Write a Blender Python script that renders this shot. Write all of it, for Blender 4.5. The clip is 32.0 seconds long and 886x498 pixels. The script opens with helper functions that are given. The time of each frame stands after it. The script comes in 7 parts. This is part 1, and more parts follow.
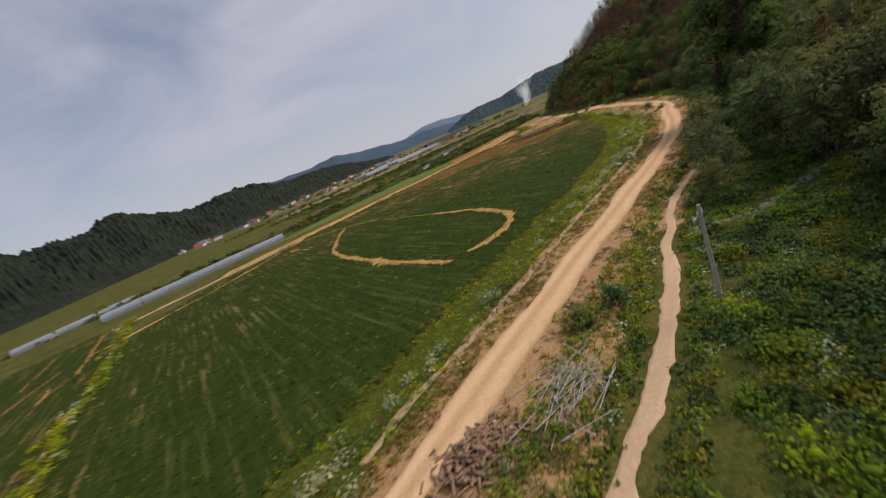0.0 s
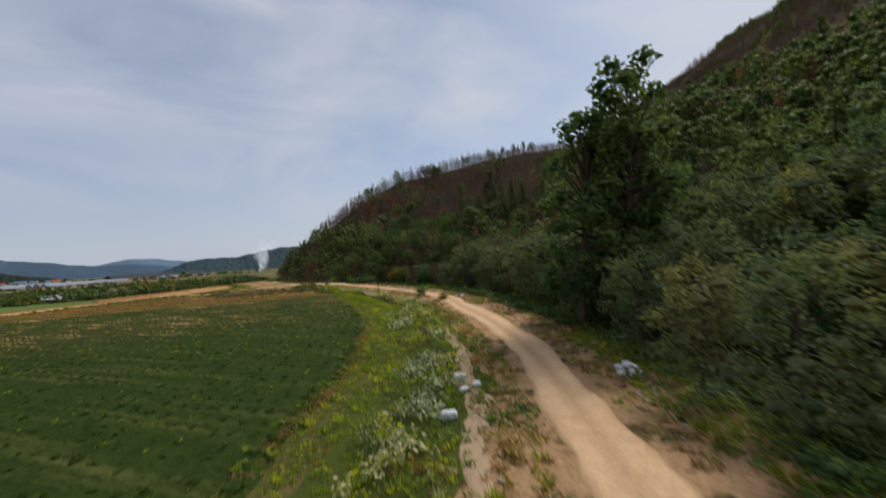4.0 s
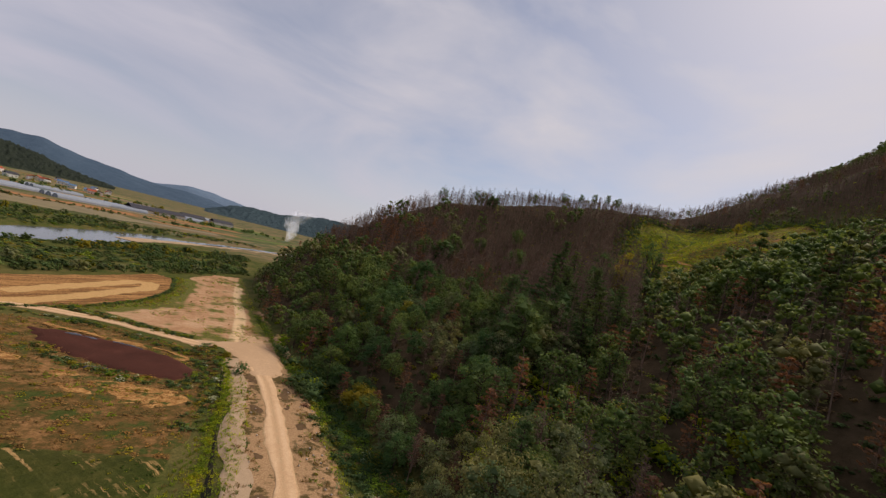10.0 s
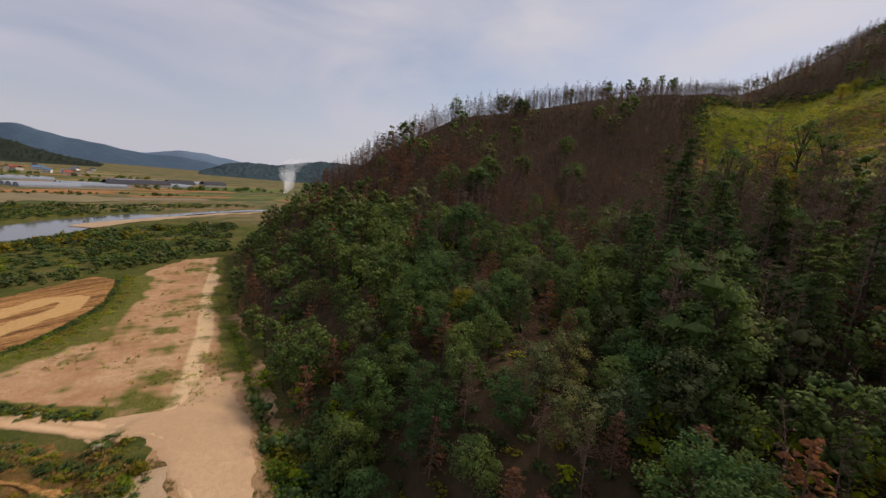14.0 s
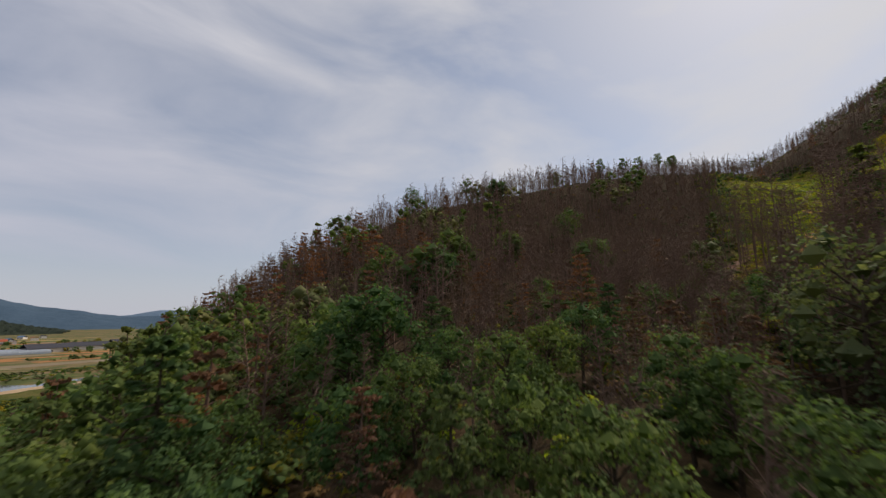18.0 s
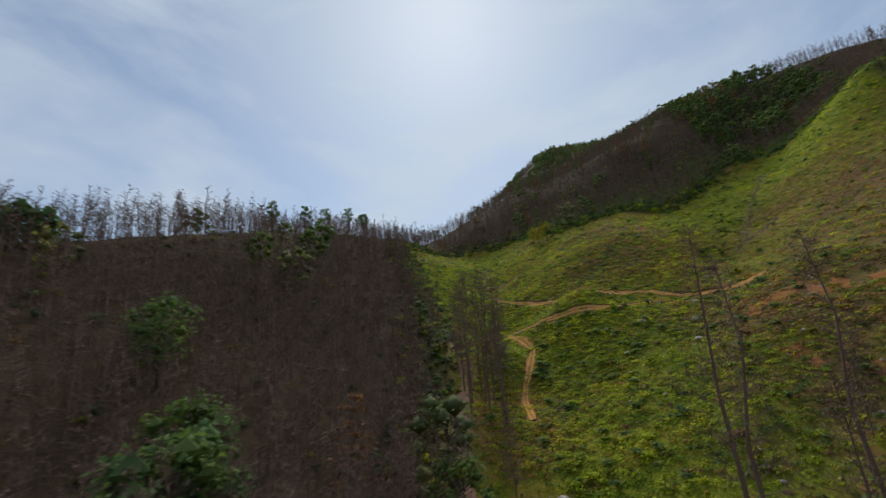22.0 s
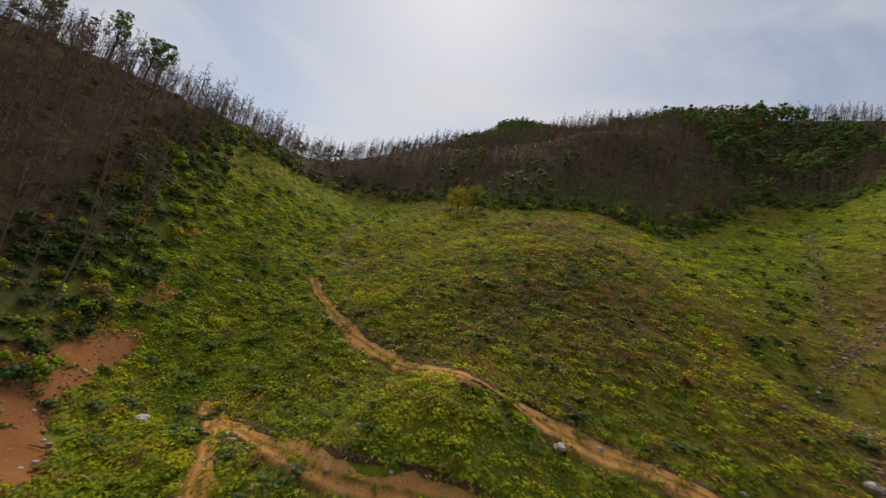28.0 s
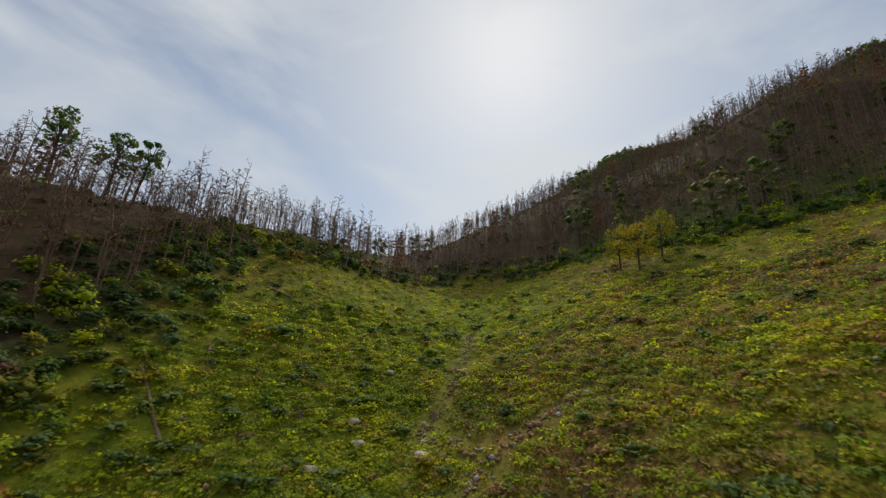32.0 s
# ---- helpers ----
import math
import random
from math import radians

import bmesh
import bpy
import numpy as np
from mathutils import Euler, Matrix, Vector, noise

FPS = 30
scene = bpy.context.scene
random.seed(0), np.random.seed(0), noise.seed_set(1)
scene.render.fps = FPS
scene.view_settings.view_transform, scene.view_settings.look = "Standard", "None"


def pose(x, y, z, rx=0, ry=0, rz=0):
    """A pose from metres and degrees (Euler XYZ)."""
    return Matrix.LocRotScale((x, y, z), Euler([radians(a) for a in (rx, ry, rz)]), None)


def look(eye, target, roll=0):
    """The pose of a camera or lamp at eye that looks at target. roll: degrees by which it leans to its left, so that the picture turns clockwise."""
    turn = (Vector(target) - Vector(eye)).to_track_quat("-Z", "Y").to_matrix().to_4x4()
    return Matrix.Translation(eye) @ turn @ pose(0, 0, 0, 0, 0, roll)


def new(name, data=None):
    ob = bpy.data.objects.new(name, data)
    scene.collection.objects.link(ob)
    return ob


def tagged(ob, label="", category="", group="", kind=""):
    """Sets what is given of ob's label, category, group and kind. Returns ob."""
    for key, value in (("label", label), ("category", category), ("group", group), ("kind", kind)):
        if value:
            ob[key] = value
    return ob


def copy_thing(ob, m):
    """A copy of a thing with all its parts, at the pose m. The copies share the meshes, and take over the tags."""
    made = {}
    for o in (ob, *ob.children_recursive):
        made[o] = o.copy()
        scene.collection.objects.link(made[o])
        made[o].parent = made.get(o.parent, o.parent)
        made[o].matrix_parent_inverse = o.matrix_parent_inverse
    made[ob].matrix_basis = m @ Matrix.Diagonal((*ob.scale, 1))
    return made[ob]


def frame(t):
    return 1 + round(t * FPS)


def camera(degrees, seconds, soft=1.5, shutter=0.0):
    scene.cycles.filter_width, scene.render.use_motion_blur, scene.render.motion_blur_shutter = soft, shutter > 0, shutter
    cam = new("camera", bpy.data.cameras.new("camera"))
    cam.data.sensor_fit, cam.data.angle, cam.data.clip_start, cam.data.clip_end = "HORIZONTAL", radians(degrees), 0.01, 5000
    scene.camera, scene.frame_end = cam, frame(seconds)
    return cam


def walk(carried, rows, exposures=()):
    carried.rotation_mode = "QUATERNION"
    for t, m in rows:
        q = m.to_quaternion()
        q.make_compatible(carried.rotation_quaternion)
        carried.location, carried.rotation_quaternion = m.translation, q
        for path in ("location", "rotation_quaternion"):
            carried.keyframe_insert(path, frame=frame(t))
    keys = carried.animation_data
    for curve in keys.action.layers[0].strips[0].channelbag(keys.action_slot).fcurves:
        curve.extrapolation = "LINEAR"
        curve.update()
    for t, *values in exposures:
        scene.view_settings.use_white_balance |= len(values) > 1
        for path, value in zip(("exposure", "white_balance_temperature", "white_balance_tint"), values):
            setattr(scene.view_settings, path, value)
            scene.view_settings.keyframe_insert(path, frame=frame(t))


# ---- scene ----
cam = camera(92.81, 32.0, soft=1.3, shutter=0.3)
# seconds, eye (m), heading, pitch and lean to the right (degrees)
PATH = [
    (0.0, 21.04, 33.62, 15.83, 3.17, -14.41, 23.05),
    (0.5, 19.69, 42.21, 13.70, -8.95, -13.85, 15.32),
    (1.0, 19.35, 49.72, 12.26, -22.08, -15.40, 11.70),
    (1.5, 20.34, 56.62, 10.98, -34.09, -16.77, 9.15),
    (2.0, 22.32, 62.64, 10.04, -40.12, -16.62, 7.12),
    (2.5, 25.25, 67.44, 9.39, -40.25, -15.99, 6.79),
    (3.0, 29.15, 73.44, 8.20, -40.12, -14.36, 5.76),
    (3.5, 32.97, 78.41, 7.97, -39.64, -10.77, 5.14),
    (4.0, 36.64, 83.44, 7.79, -37.19, 1.02, 3.30),
    (4.5, 38.66, 91.27, 7.38, -34.32, 12.75, -0.28),
    (6.5, 55.41, 104.11, 16.65, -25.77, 4.11, 0.28),
    (7.0, 57.82, 107.79, 18.57, -26.60, 1.82, 1.12),
    (7.5, 60.16, 111.71, 19.88, -26.92, 1.81, 0.94),
    (8.0, 62.77, 115.73, 21.41, -25.88, 1.92, -3.93),
    (8.5, 65.19, 119.37, 23.15, -26.55, 2.02, -9.00),
    (9.0, 67.39, 122.71, 24.71, -29.26, 2.47, -11.85),
    (9.5, 69.38, 126.21, 26.22, -31.20, 2.80, -13.59),
    (10.0, 71.31, 130.02, 27.56, -31.85, 1.78, -14.09),
    (10.5, 73.52, 134.33, 28.75, -32.11, -1.48, -14.58),
    (11.0, 75.78, 138.98, 29.29, -30.69, -5.00, -15.92),
    (11.5, 77.99, 143.81, 29.61, -28.20, -8.11, -17.51),
    (12.0, 80.05, 148.85, 29.56, -25.77, -9.31, -17.64),
    (12.5, 82.00, 154.04, 29.57, -23.71, -9.06, -16.29),
    (13.0, 83.68, 159.50, 29.60, -24.16, -8.85, -14.65),
    (13.5, 85.42, 164.90, 29.70, -27.58, -8.45, -10.65),
    (14.0, 87.18, 170.19, 29.70, -32.14, -8.34, -5.20),
    (14.5, 89.09, 175.02, 29.93, -35.13, -8.44, -1.01),
    (16.5, 108.84, 193.68, 20.58, -37.87, 0.32, 3.11),
    (17.0, 113.26, 199.27, 21.55, -35.11, 4.46, 1.33),
    (17.5, 117.70, 204.64, 22.98, -33.39, 7.64, 0.55),
    (18.0, 122.05, 209.81, 24.59, -32.76, 9.88, 0.21),
    (18.5, 126.51, 214.80, 26.55, -32.95, 11.89, 0.19),
    (19.0, 131.48, 219.50, 28.76, -35.24, 12.82, 1.57),
    (19.5, 137.29, 224.49, 30.92, -40.73, 13.40, 6.46),
    (20.0, 143.30, 228.43, 33.30, -46.40, 14.69, 10.92),
    (20.5, 148.95, 231.23, 35.73, -52.80, 15.96, 11.99),
    (21.0, 154.34, 233.20, 38.09, -59.51, 15.97, 10.13),
    (21.5, 159.76, 234.79, 40.26, -66.86, 15.19, 7.59),
    (22.0, 165.03, 236.39, 42.23, -75.04, 14.43, 4.39),
    (22.5, 171.07, 236.80, 44.11, -82.07, 13.65, 0.86),
    (23.0, 176.09, 236.61, 45.63, -87.02, 10.66, -2.28),
    (23.5, 180.89, 236.45, 46.71, -91.60, 7.96, -0.30),
    (24.0, 185.45, 235.85, 47.90, -95.93, 7.19, 5.97),
    (24.5, 189.82, 235.39, 49.02, -95.99, 7.29, 5.40),
    (25.0, 194.28, 234.93, 50.12, -93.05, 7.54, -0.76),
    (25.5, 198.69, 234.50, 51.08, -91.14, 7.56, -4.91),
    (27.5, 218.64, 233.33, 54.55, -86.16, 9.66, -12.15),
    (28.0, 224.05, 233.56, 55.74, -84.76, 9.21, -13.97),
    (28.5, 229.95, 234.41, 56.83, -82.43, 8.74, -15.33),
    (29.0, 235.69, 235.66, 57.82, -78.30, 8.26, -12.62),
    (29.5, 241.18, 237.39, 58.77, -73.81, 9.27, -9.11),
    (30.0, 246.01, 239.17, 59.84, -70.92, 12.18, -6.94),
    (30.5, 250.35, 241.10, 60.86, -69.50, 15.13, -4.89),
    (31.0, 254.24, 242.72, 62.00, -69.15, 16.29, -2.53),
    (31.5, 257.76, 244.06, 63.22, -68.95, 16.89, -2.05),
    (32.0, 261.03, 245.41, 64.38, -68.42, 18.19, -2.67),
]


def flight(x, y, z, heading, pitch, lean):
    return pose(x, y, z, 90 + pitch, 0, heading) @ pose(0, 0, 0, 0, 0, -lean)


walk(cam, [(t, flight(*row)) for t, *row in PATH], [(0, 0.0, 6900, 16), (3, 0.0, 6900, 14), (4, 0.0, 6400, 10), (7, 0.0, 6900, 14), (12, 0.0, 7100, 20), (14, 0.0, 7000, 18), (17, 0.0, 6900, 13), (19, 0.0, 6700, 11), (21, 0.0, 5700, 3), (23, 0.0, 6300, 6), (25, 0.05, 6600, 9), (28, 0.08, 6800, 11), (32, 0.12, 6700, 6)])

# ---- sky, sun, exposure ----
SUN_BEARING, SUN_HEIGHT = 78.0, 45.0
world = bpy.data.worlds.new("sky")
scene.world = world
world.use_nodes = True
wn, wl = world.node_tree.nodes, world.node_tree.links
wn.clear()
w_out, w_bg = wn.new("ShaderNodeOutputWorld"), wn.new("ShaderNodeBackground")
w_sky = wn.new("ShaderNodeTexSky")
w_sky.sky_type, w_sky.sun_disc = "NISHITA", False
w_sky.sun_elevation, w_sky.sun_rotation = radians(SUN_HEIGHT), radians(SUN_BEARING)
w_sky.air_density, w_sky.dust_density, w_sky.ozone_density = 1.0, 0.6, 2.0
w_bg.inputs[1].default_value = 0.092
w_co = wn.new("ShaderNodeTexCoord")
w_map = wn.new("ShaderNodeMapping")
w_map.inputs["Scale"].default_value = (1.0, 1.0, 2.6)
w_n1 = wn.new("ShaderNodeTexNoise")
w_n1.inputs["Scale"].default_value, w_n1.inputs["Detail"].default_value = 2.1, 7.0
w_n1.inputs["Roughness"].default_value, w_n1.inputs["Distortion"].default_value = 0.52, 0.5
w_ramp = wn.new("ShaderNodeValToRGB")
w_ramp.color_ramp.elements[0].position, w_ramp.color_ramp.elements[1].position = 0.34, 0.66
w_ramp.color_ramp.elements[0].color = (0.30, 0.30, 0.30, 1)
w_ramp.color_ramp.elements[1].color = (0.97, 0.97, 0.97, 1)
w_mix = wn.new("ShaderNodeMixRGB")
# thin cloud is brighter round the sun
w_dot = wn.new("ShaderNodeVectorMath")
w_dot.operation = "DOT_PRODUCT"
w_dot.inputs[1].default_value = (math.sin(radians(SUN_BEARING)) * math.cos(radians(SUN_HEIGHT)), math.cos(radians(SUN_BEARING)) * math.cos(radians(SUN_HEIGHT)), math.sin(radians(SUN_HEIGHT)))
wl.new(w_co.outputs["Generated"], w_dot.inputs[0])
w_lit = wn.new("ShaderNodeValToRGB")
w_lit.color_ramp.elements[0].position, w_lit.color_ramp.elements[1].position = 0.25, 1.0
w_lit.color_ramp.elements[0].color, w_lit.color_ramp.elements[1].color = (0.49, 0.53, 0.64, 1), (0.66, 0.68, 0.72, 1)
wl.new(w_dot.outputs["Value"], w_lit.inputs["Fac"])
w_up = wn.new("ShaderNodeMixRGB")
w_up.blend_type, w_up.inputs[0].default_value, w_up.inputs[2].default_value = "MULTIPLY", 1.0, (10.5, 10.5, 10.5, 1)
wl.new(w_lit.outputs[0], w_up.inputs[1])
wl.new(w_up.outputs[0], w_mix.inputs[2])
wl.new(w_co.outputs["Generated"], w_map.inputs["Vector"])
wl.new(w_map.outputs[0], w_n1.inputs["Vector"])
wl.new(w_n1.outputs["Fac"], w_ramp.inputs["Fac"])
w_veil = wn.new("ShaderNodeMapRange")
w_veil.inputs[1].default_value, w_veil.inputs[2].default_value, w_veil.inputs[3].default_value, w_veil.inputs[4].default_value = 0.70, 0.99, 0.0, 0.60
wl.new(w_dot.outputs["Value"], w_veil.inputs[0])
w_max = wn.new("ShaderNodeMath")
w_max.operation = "MAXIMUM"
wl.new(w_ramp.outputs[0], w_max.inputs[0])
wl.new(w_veil.outputs[0], w_max.inputs[1])
# thin haze thickens towards the horizon
w_xyz = wn.new("ShaderNodeSeparateXYZ")
wl.new(w_co.outputs["Generated"], w_xyz.inputs[0])
w_low = wn.new("ShaderNodeMapRange")
w_low.inputs[1].default_value, w_low.inputs[2].default_value, w_low.inputs[3].default_value, w_low.inputs[4].default_value = 0.0, 0.32, 0.92, 0.0
wl.new(w_xyz.outputs["Z"], w_low.inputs[0])
w_haze = wn.new("ShaderNodeMath")
w_haze.operation = "MAXIMUM"
wl.new(w_max.outputs[0], w_haze.inputs[0])
wl.new(w_low.outputs[0], w_haze.inputs[1])
wl.new(w_haze.outputs[0], w_mix.inputs[0])
wl.new(w_sky.outputs[0], w_mix.inputs[1])
wl.new(w_mix.outputs[0], w_bg.inputs[0])
wl.new(w_bg.outputs[0], w_out.inputs[0])

sun = new("sun", bpy.data.lights.new("sun", "SUN"))
sun.data.energy, sun.data.angle, sun.data.color = 3.0, radians(16), (1.0, 0.93, 0.82)
b, e = radians(SUN_BEARING), radians(SUN_HEIGHT)
sun.matrix_world = look(Vector((math.sin(b) * math.cos(e), math.cos(b) * math.cos(e), math.sin(e))) * 200, (0, 0, 0))


# ---- materials ----
class Shader:
    """A node material with a principled surface."""

    def __init__(self, name, rough=0.9):
        self.m = bpy.data.materials.new(name)
        self.m.use_nodes = True
        self.n, self.l = self.m.node_tree.nodes, self.m.node_tree.links
        self.p = self.n["Principled BSDF"]
        self.p.inputs["Roughness"].default_value = rough
        self.p.inputs["Specular IOR Level"].default_value = 0.04
        self.co = self.n.new("ShaderNodeNewGeometry").outputs["Position"]

    def noise(self, scale, detail=4.0, rough=0.6, stretch=None, vec=None):
        t = self.n.new("ShaderNodeTexNoise")
        t.inputs["Scale"].default_value, t.inputs["Detail"].default_value = scale, detail
        t.inputs["Roughness"].default_value = rough
        src = vec or self.co
        if stretch:
            mp = self.n.new("ShaderNodeMapping")
            mp.inputs["Scale"].default_value = stretch[:3]
            if len(stretch) > 3:
                mp.vector_type = "TEXTURE"
                mp.inputs["Scale"].default_value = tuple(1 / v for v in stretch[:3])
                mp.inputs["Rotation"].default_value = (0, 0, stretch[3])
            self.l.new(src, mp.inputs["Vector"])
            src = mp.outputs[0]
        self.l.new(src, t.inputs["Vector"])
        return t.outputs["Fac"]

    def ramp(self, fac, *stops):
        r = self.n.new("ShaderNodeValToRGB")
        els = r.color_ramp.elements
        while len(els) < len(stops):
            els.new(0.5)
        for el, (pos, col) in zip(els, stops):
            el.position = pos
            el.color = (*col, 1) if len(col) == 3 else col
        self.l.new(fac, r.inputs["Fac"])
        return r.outputs[0]

    def mix(self, fac, a, c, kind="MIX"):
        x = self.n.new("ShaderNodeMixRGB")
        x.blend_type = kind
        for i, v in enumerate((fac, a, c)):
            if isinstance(v, (int, float)):
                x.inputs[i].default_value = v
            elif isinstance(v, tuple):
                x.inputs[i].default_value = (*v, 1)
            else:
                self.l.new(v, x.inputs[i])
        return x.outputs[0]

    def value(self, fac, lo, hi):
        return self.ramp(fac, (lo, (0, 0, 0)), (hi, (1, 1, 1)))

    def attribute(self, name):
        a = self.n.new("ShaderNodeAttribute")
        a.attribute_name = name
        return a.outputs["Fac"]

    def random(self):
        return self.n.new("ShaderNodeObjectInfo").outputs["Random"]

    def island(self):
        return self.n.new("ShaderNodeNewGeometry").outputs["Random Per Island"]

    def done(self, col, bump=None, height=0.05, strength=0.6):
        if isinstance(col, tuple):
            self.p.inputs["Base Color"].default_value = (*col, 1)
        else:
            self.l.new(col, self.p.inputs["Base Color"])
        if bump is not None:
            bp = self.n.new("ShaderNodeBump")
            bp.inputs["Distance"].default_value, bp.inputs["Strength"].default_value = height, strength
            self.l.new(bump, bp.inputs["Height"])
            self.l.new(bp.outputs[0], self.p.inputs["Normal"])
        return self.m


def soil_material(name, dark, light, pale, scale=1.0, rut=None):
    s = Shader(name, 0.95)
    big, fine = s.noise(0.12 * scale, 5), s.noise(2.2 * scale, 6, 0.7)
    c = s.ramp(big, (0.3, dark), (0.6, light), (0.8, pale))
    c = s.mix(s.value(fine, 0.35, 0.75), c, tuple(v * 0.72 for v in light), "MIX")
    c = s.mix(0.35, c, s.ramp(s.noise(9 * scale, 3), (0.3, dark), (0.7, pale)))
    return s.done(c, fine, 0.08, 0.8)


def leaf_material(name, dark, mid, light, soft=0.55, glow=0.36):
    """Leaves whose tone shifts gently from spray to spray and more from crown to crown."""
    s = Shader(name, 0.75)
    d, l = (tuple(m + (v - m) * soft for v, m in zip(c, mid)) for c in (dark, light))
    c = s.ramp(s.island(), (0.0, d), (0.5, mid), (1.0, l))
    hue = s.ramp(s.random(), (0.0, (0.76, 0.90, 0.82)), (0.5, (1.0, 1.0, 1.0)), (1.0, (1.20, 1.06, 0.86)))
    c = s.mix(1.0, c, hue, "MULTIPLY")
    crown = s.ramp(s.noise(0.17, 2, 0.5), (0.30, (0.62, 0.74, 0.76)), (0.50, (1.0, 1.0, 1.0)), (0.70, (1.34, 1.18, 0.92)))
    c = s.mix(1.0, c, crown, "MULTIPLY")
    s.p.inputs["Specular IOR Level"].default_value = 0.10
    s.done(c)
    back = s.n.new("ShaderNodeBsdfTranslucent")
    s.l.new(s.mix(1.0, c, (1.36, 1.44, 0.90), "MULTIPLY"), back.inputs["Color"])
    both = s.n.new("ShaderNodeMixShader")
    both.inputs[0].default_value = glow
    s.l.new(s.p.outputs[0], both.inputs[1])
    s.l.new(back.outputs[0], both.inputs[2])
    s.l.new(both.outputs[0], s.n["Material Output"].inputs["Surface"])
    return s.m


def ground_material():
    s = Shader("ground_cover", 0.95)
    n1, n2, n3 = s.noise(0.05, 5), s.noise(0.45, 6, 0.65), s.noise(3.0, 5, 0.7)
    blot = s.noise(0.16, 6, 0.7)
    grass = s.ramp(s.mix(0.4, n2, n3), (0.32, (0.026, 0.034, 0.009)), (0.46, (0.058, 0.070, 0.015)), (0.58, (0.105, 0.100, 0.026)), (0.70, (0.160, 0.118, 0.042)))
    grass = s.mix(s.value(blot, 0.46, 0.60), grass, s.ramp(n3, (0.3, (0.030, 0.048, 0.012)), (0.7, (0.085, 0.095, 0.022))))
    grass = s.mix(s.value(s.noise(0.075, 6, 0.7), 0.47, 0.60), grass, s.ramp(n3, (0.3, (0.070, 0.062, 0.022)), (0.55, (0.125, 0.108, 0.034)), (0.75, (0.19, 0.145, 0.06))))
    litter = s.ramp(n2, (0.3, (0.044, 0.033, 0.017)), (0.7, (0.100, 0.066, 0.038)))
    fern = s.ramp(n3, (0.28, (0.028, 0.044, 0.010)), (0.52, (0.068, 0.096, 0.016)), (0.75, (0.125, 0.140, 0.028)))
    mixd = s.mix(0.45, n2, n3)
    cut = s.ramp(mixd, (0.34, (0.062, 0.072, 0.008)), (0.44, (0.130, 0.138, 0.012)), (0.53, (0.195, 0.165, 0.020)), (0.62, (0.220, 0.125, 0.036)), (0.74, (0.33, 0.175, 0.072)))
    dry = s.ramp(mixd, (0.34, (0.060, 0.046, 0.014)), (0.46, (0.120, 0.076, 0.026)), (0.56, (0.200, 0.110, 0.042)), (0.70, (0.31, 0.175, 0.078)))
    cut = s.mix(s.value(s.noise(0.036, 5, 0.6), 0.46, 0.60), cut, dry)
    cut = s.mix(s.value(blot, 0.55, 0.68), cut, s.ramp(n3, (0.3, (0.060, 0.085, 0.008)), (0.7, (0.165, 0.180, 0.016))))
    green = s.ramp(mixd, (0.34, (0.050, 0.070, 0.007)), (0.46, (0.120, 0.150, 0.012)), (0.58, (0.205, 0.215, 0.022)), (0.70, (0.22, 0.155, 0.040)))
    cut = s.mix(s.attribute("lush"), cut, green)
    c = s.mix(s.attribute("wood"), grass, litter)
    c = s.mix(s.mix(1.0, s.attribute("fern"), s.value(n2, 0.34, 0.5), "MULTIPLY"), c, fern)
    c = s.mix(s.attribute("felled"), c, cut)
    c = s.mix(s.attribute("bare"), c, s.ramp(n3, (0.3, (0.058, 0.040, 0.018)), (0.5, (0.115, 0.072, 0.033)), (0.72, (0.235, 0.135, 0.066))))
    far = s.ramp(s.noise(0.012, 4, 0.6, (1, 3.2, 1, 0.9)), (0.32, (0.050, 0.066, 0.026)), (0.44, (0.088, 0.100, 0.038)), (0.52, (0.21, 0.145, 0.075)), (0.60, (0.075, 0.095, 0.036)), (0.72, (0.18, 0.155, 0.09)))
    c = s.mix(s.attribute("plain"), c, far)
    return s.done(c, s.mix(0.5, n2, n3), 0.35, 0.8)


def verge_material(name="stony_verge", lo=0.40, hi=0.70):
    s = Shader(name, 0.95)
    n1, n2, n3 = s.noise(0.16, 4), s.noise(0.8, 6, 0.7), s.noise(5.0, 5, 0.7)
    sand = s.ramp(n3, (0.25, (0.22, 0.125, 0.060)), (0.55, (0.38, 0.235, 0.122)), (0.8, (0.50, 0.345, 0.20)))
    weed = s.ramp(n3, (0.3, (0.048, 0.042, 0.014)), (0.55, (0.105, 0.072, 0.028)), (0.8, (0.20, 0.125, 0.055)))
    cover = s.mix(0.5, s.value(n1, 0.42, 0.62), s.value(n2, 0.42, 0.62))
    c = s.mix(s.value(cover, lo, hi), sand, weed)
    return s.done(c, s.mix(0.5, n2, n3), 0.16, 0.9)


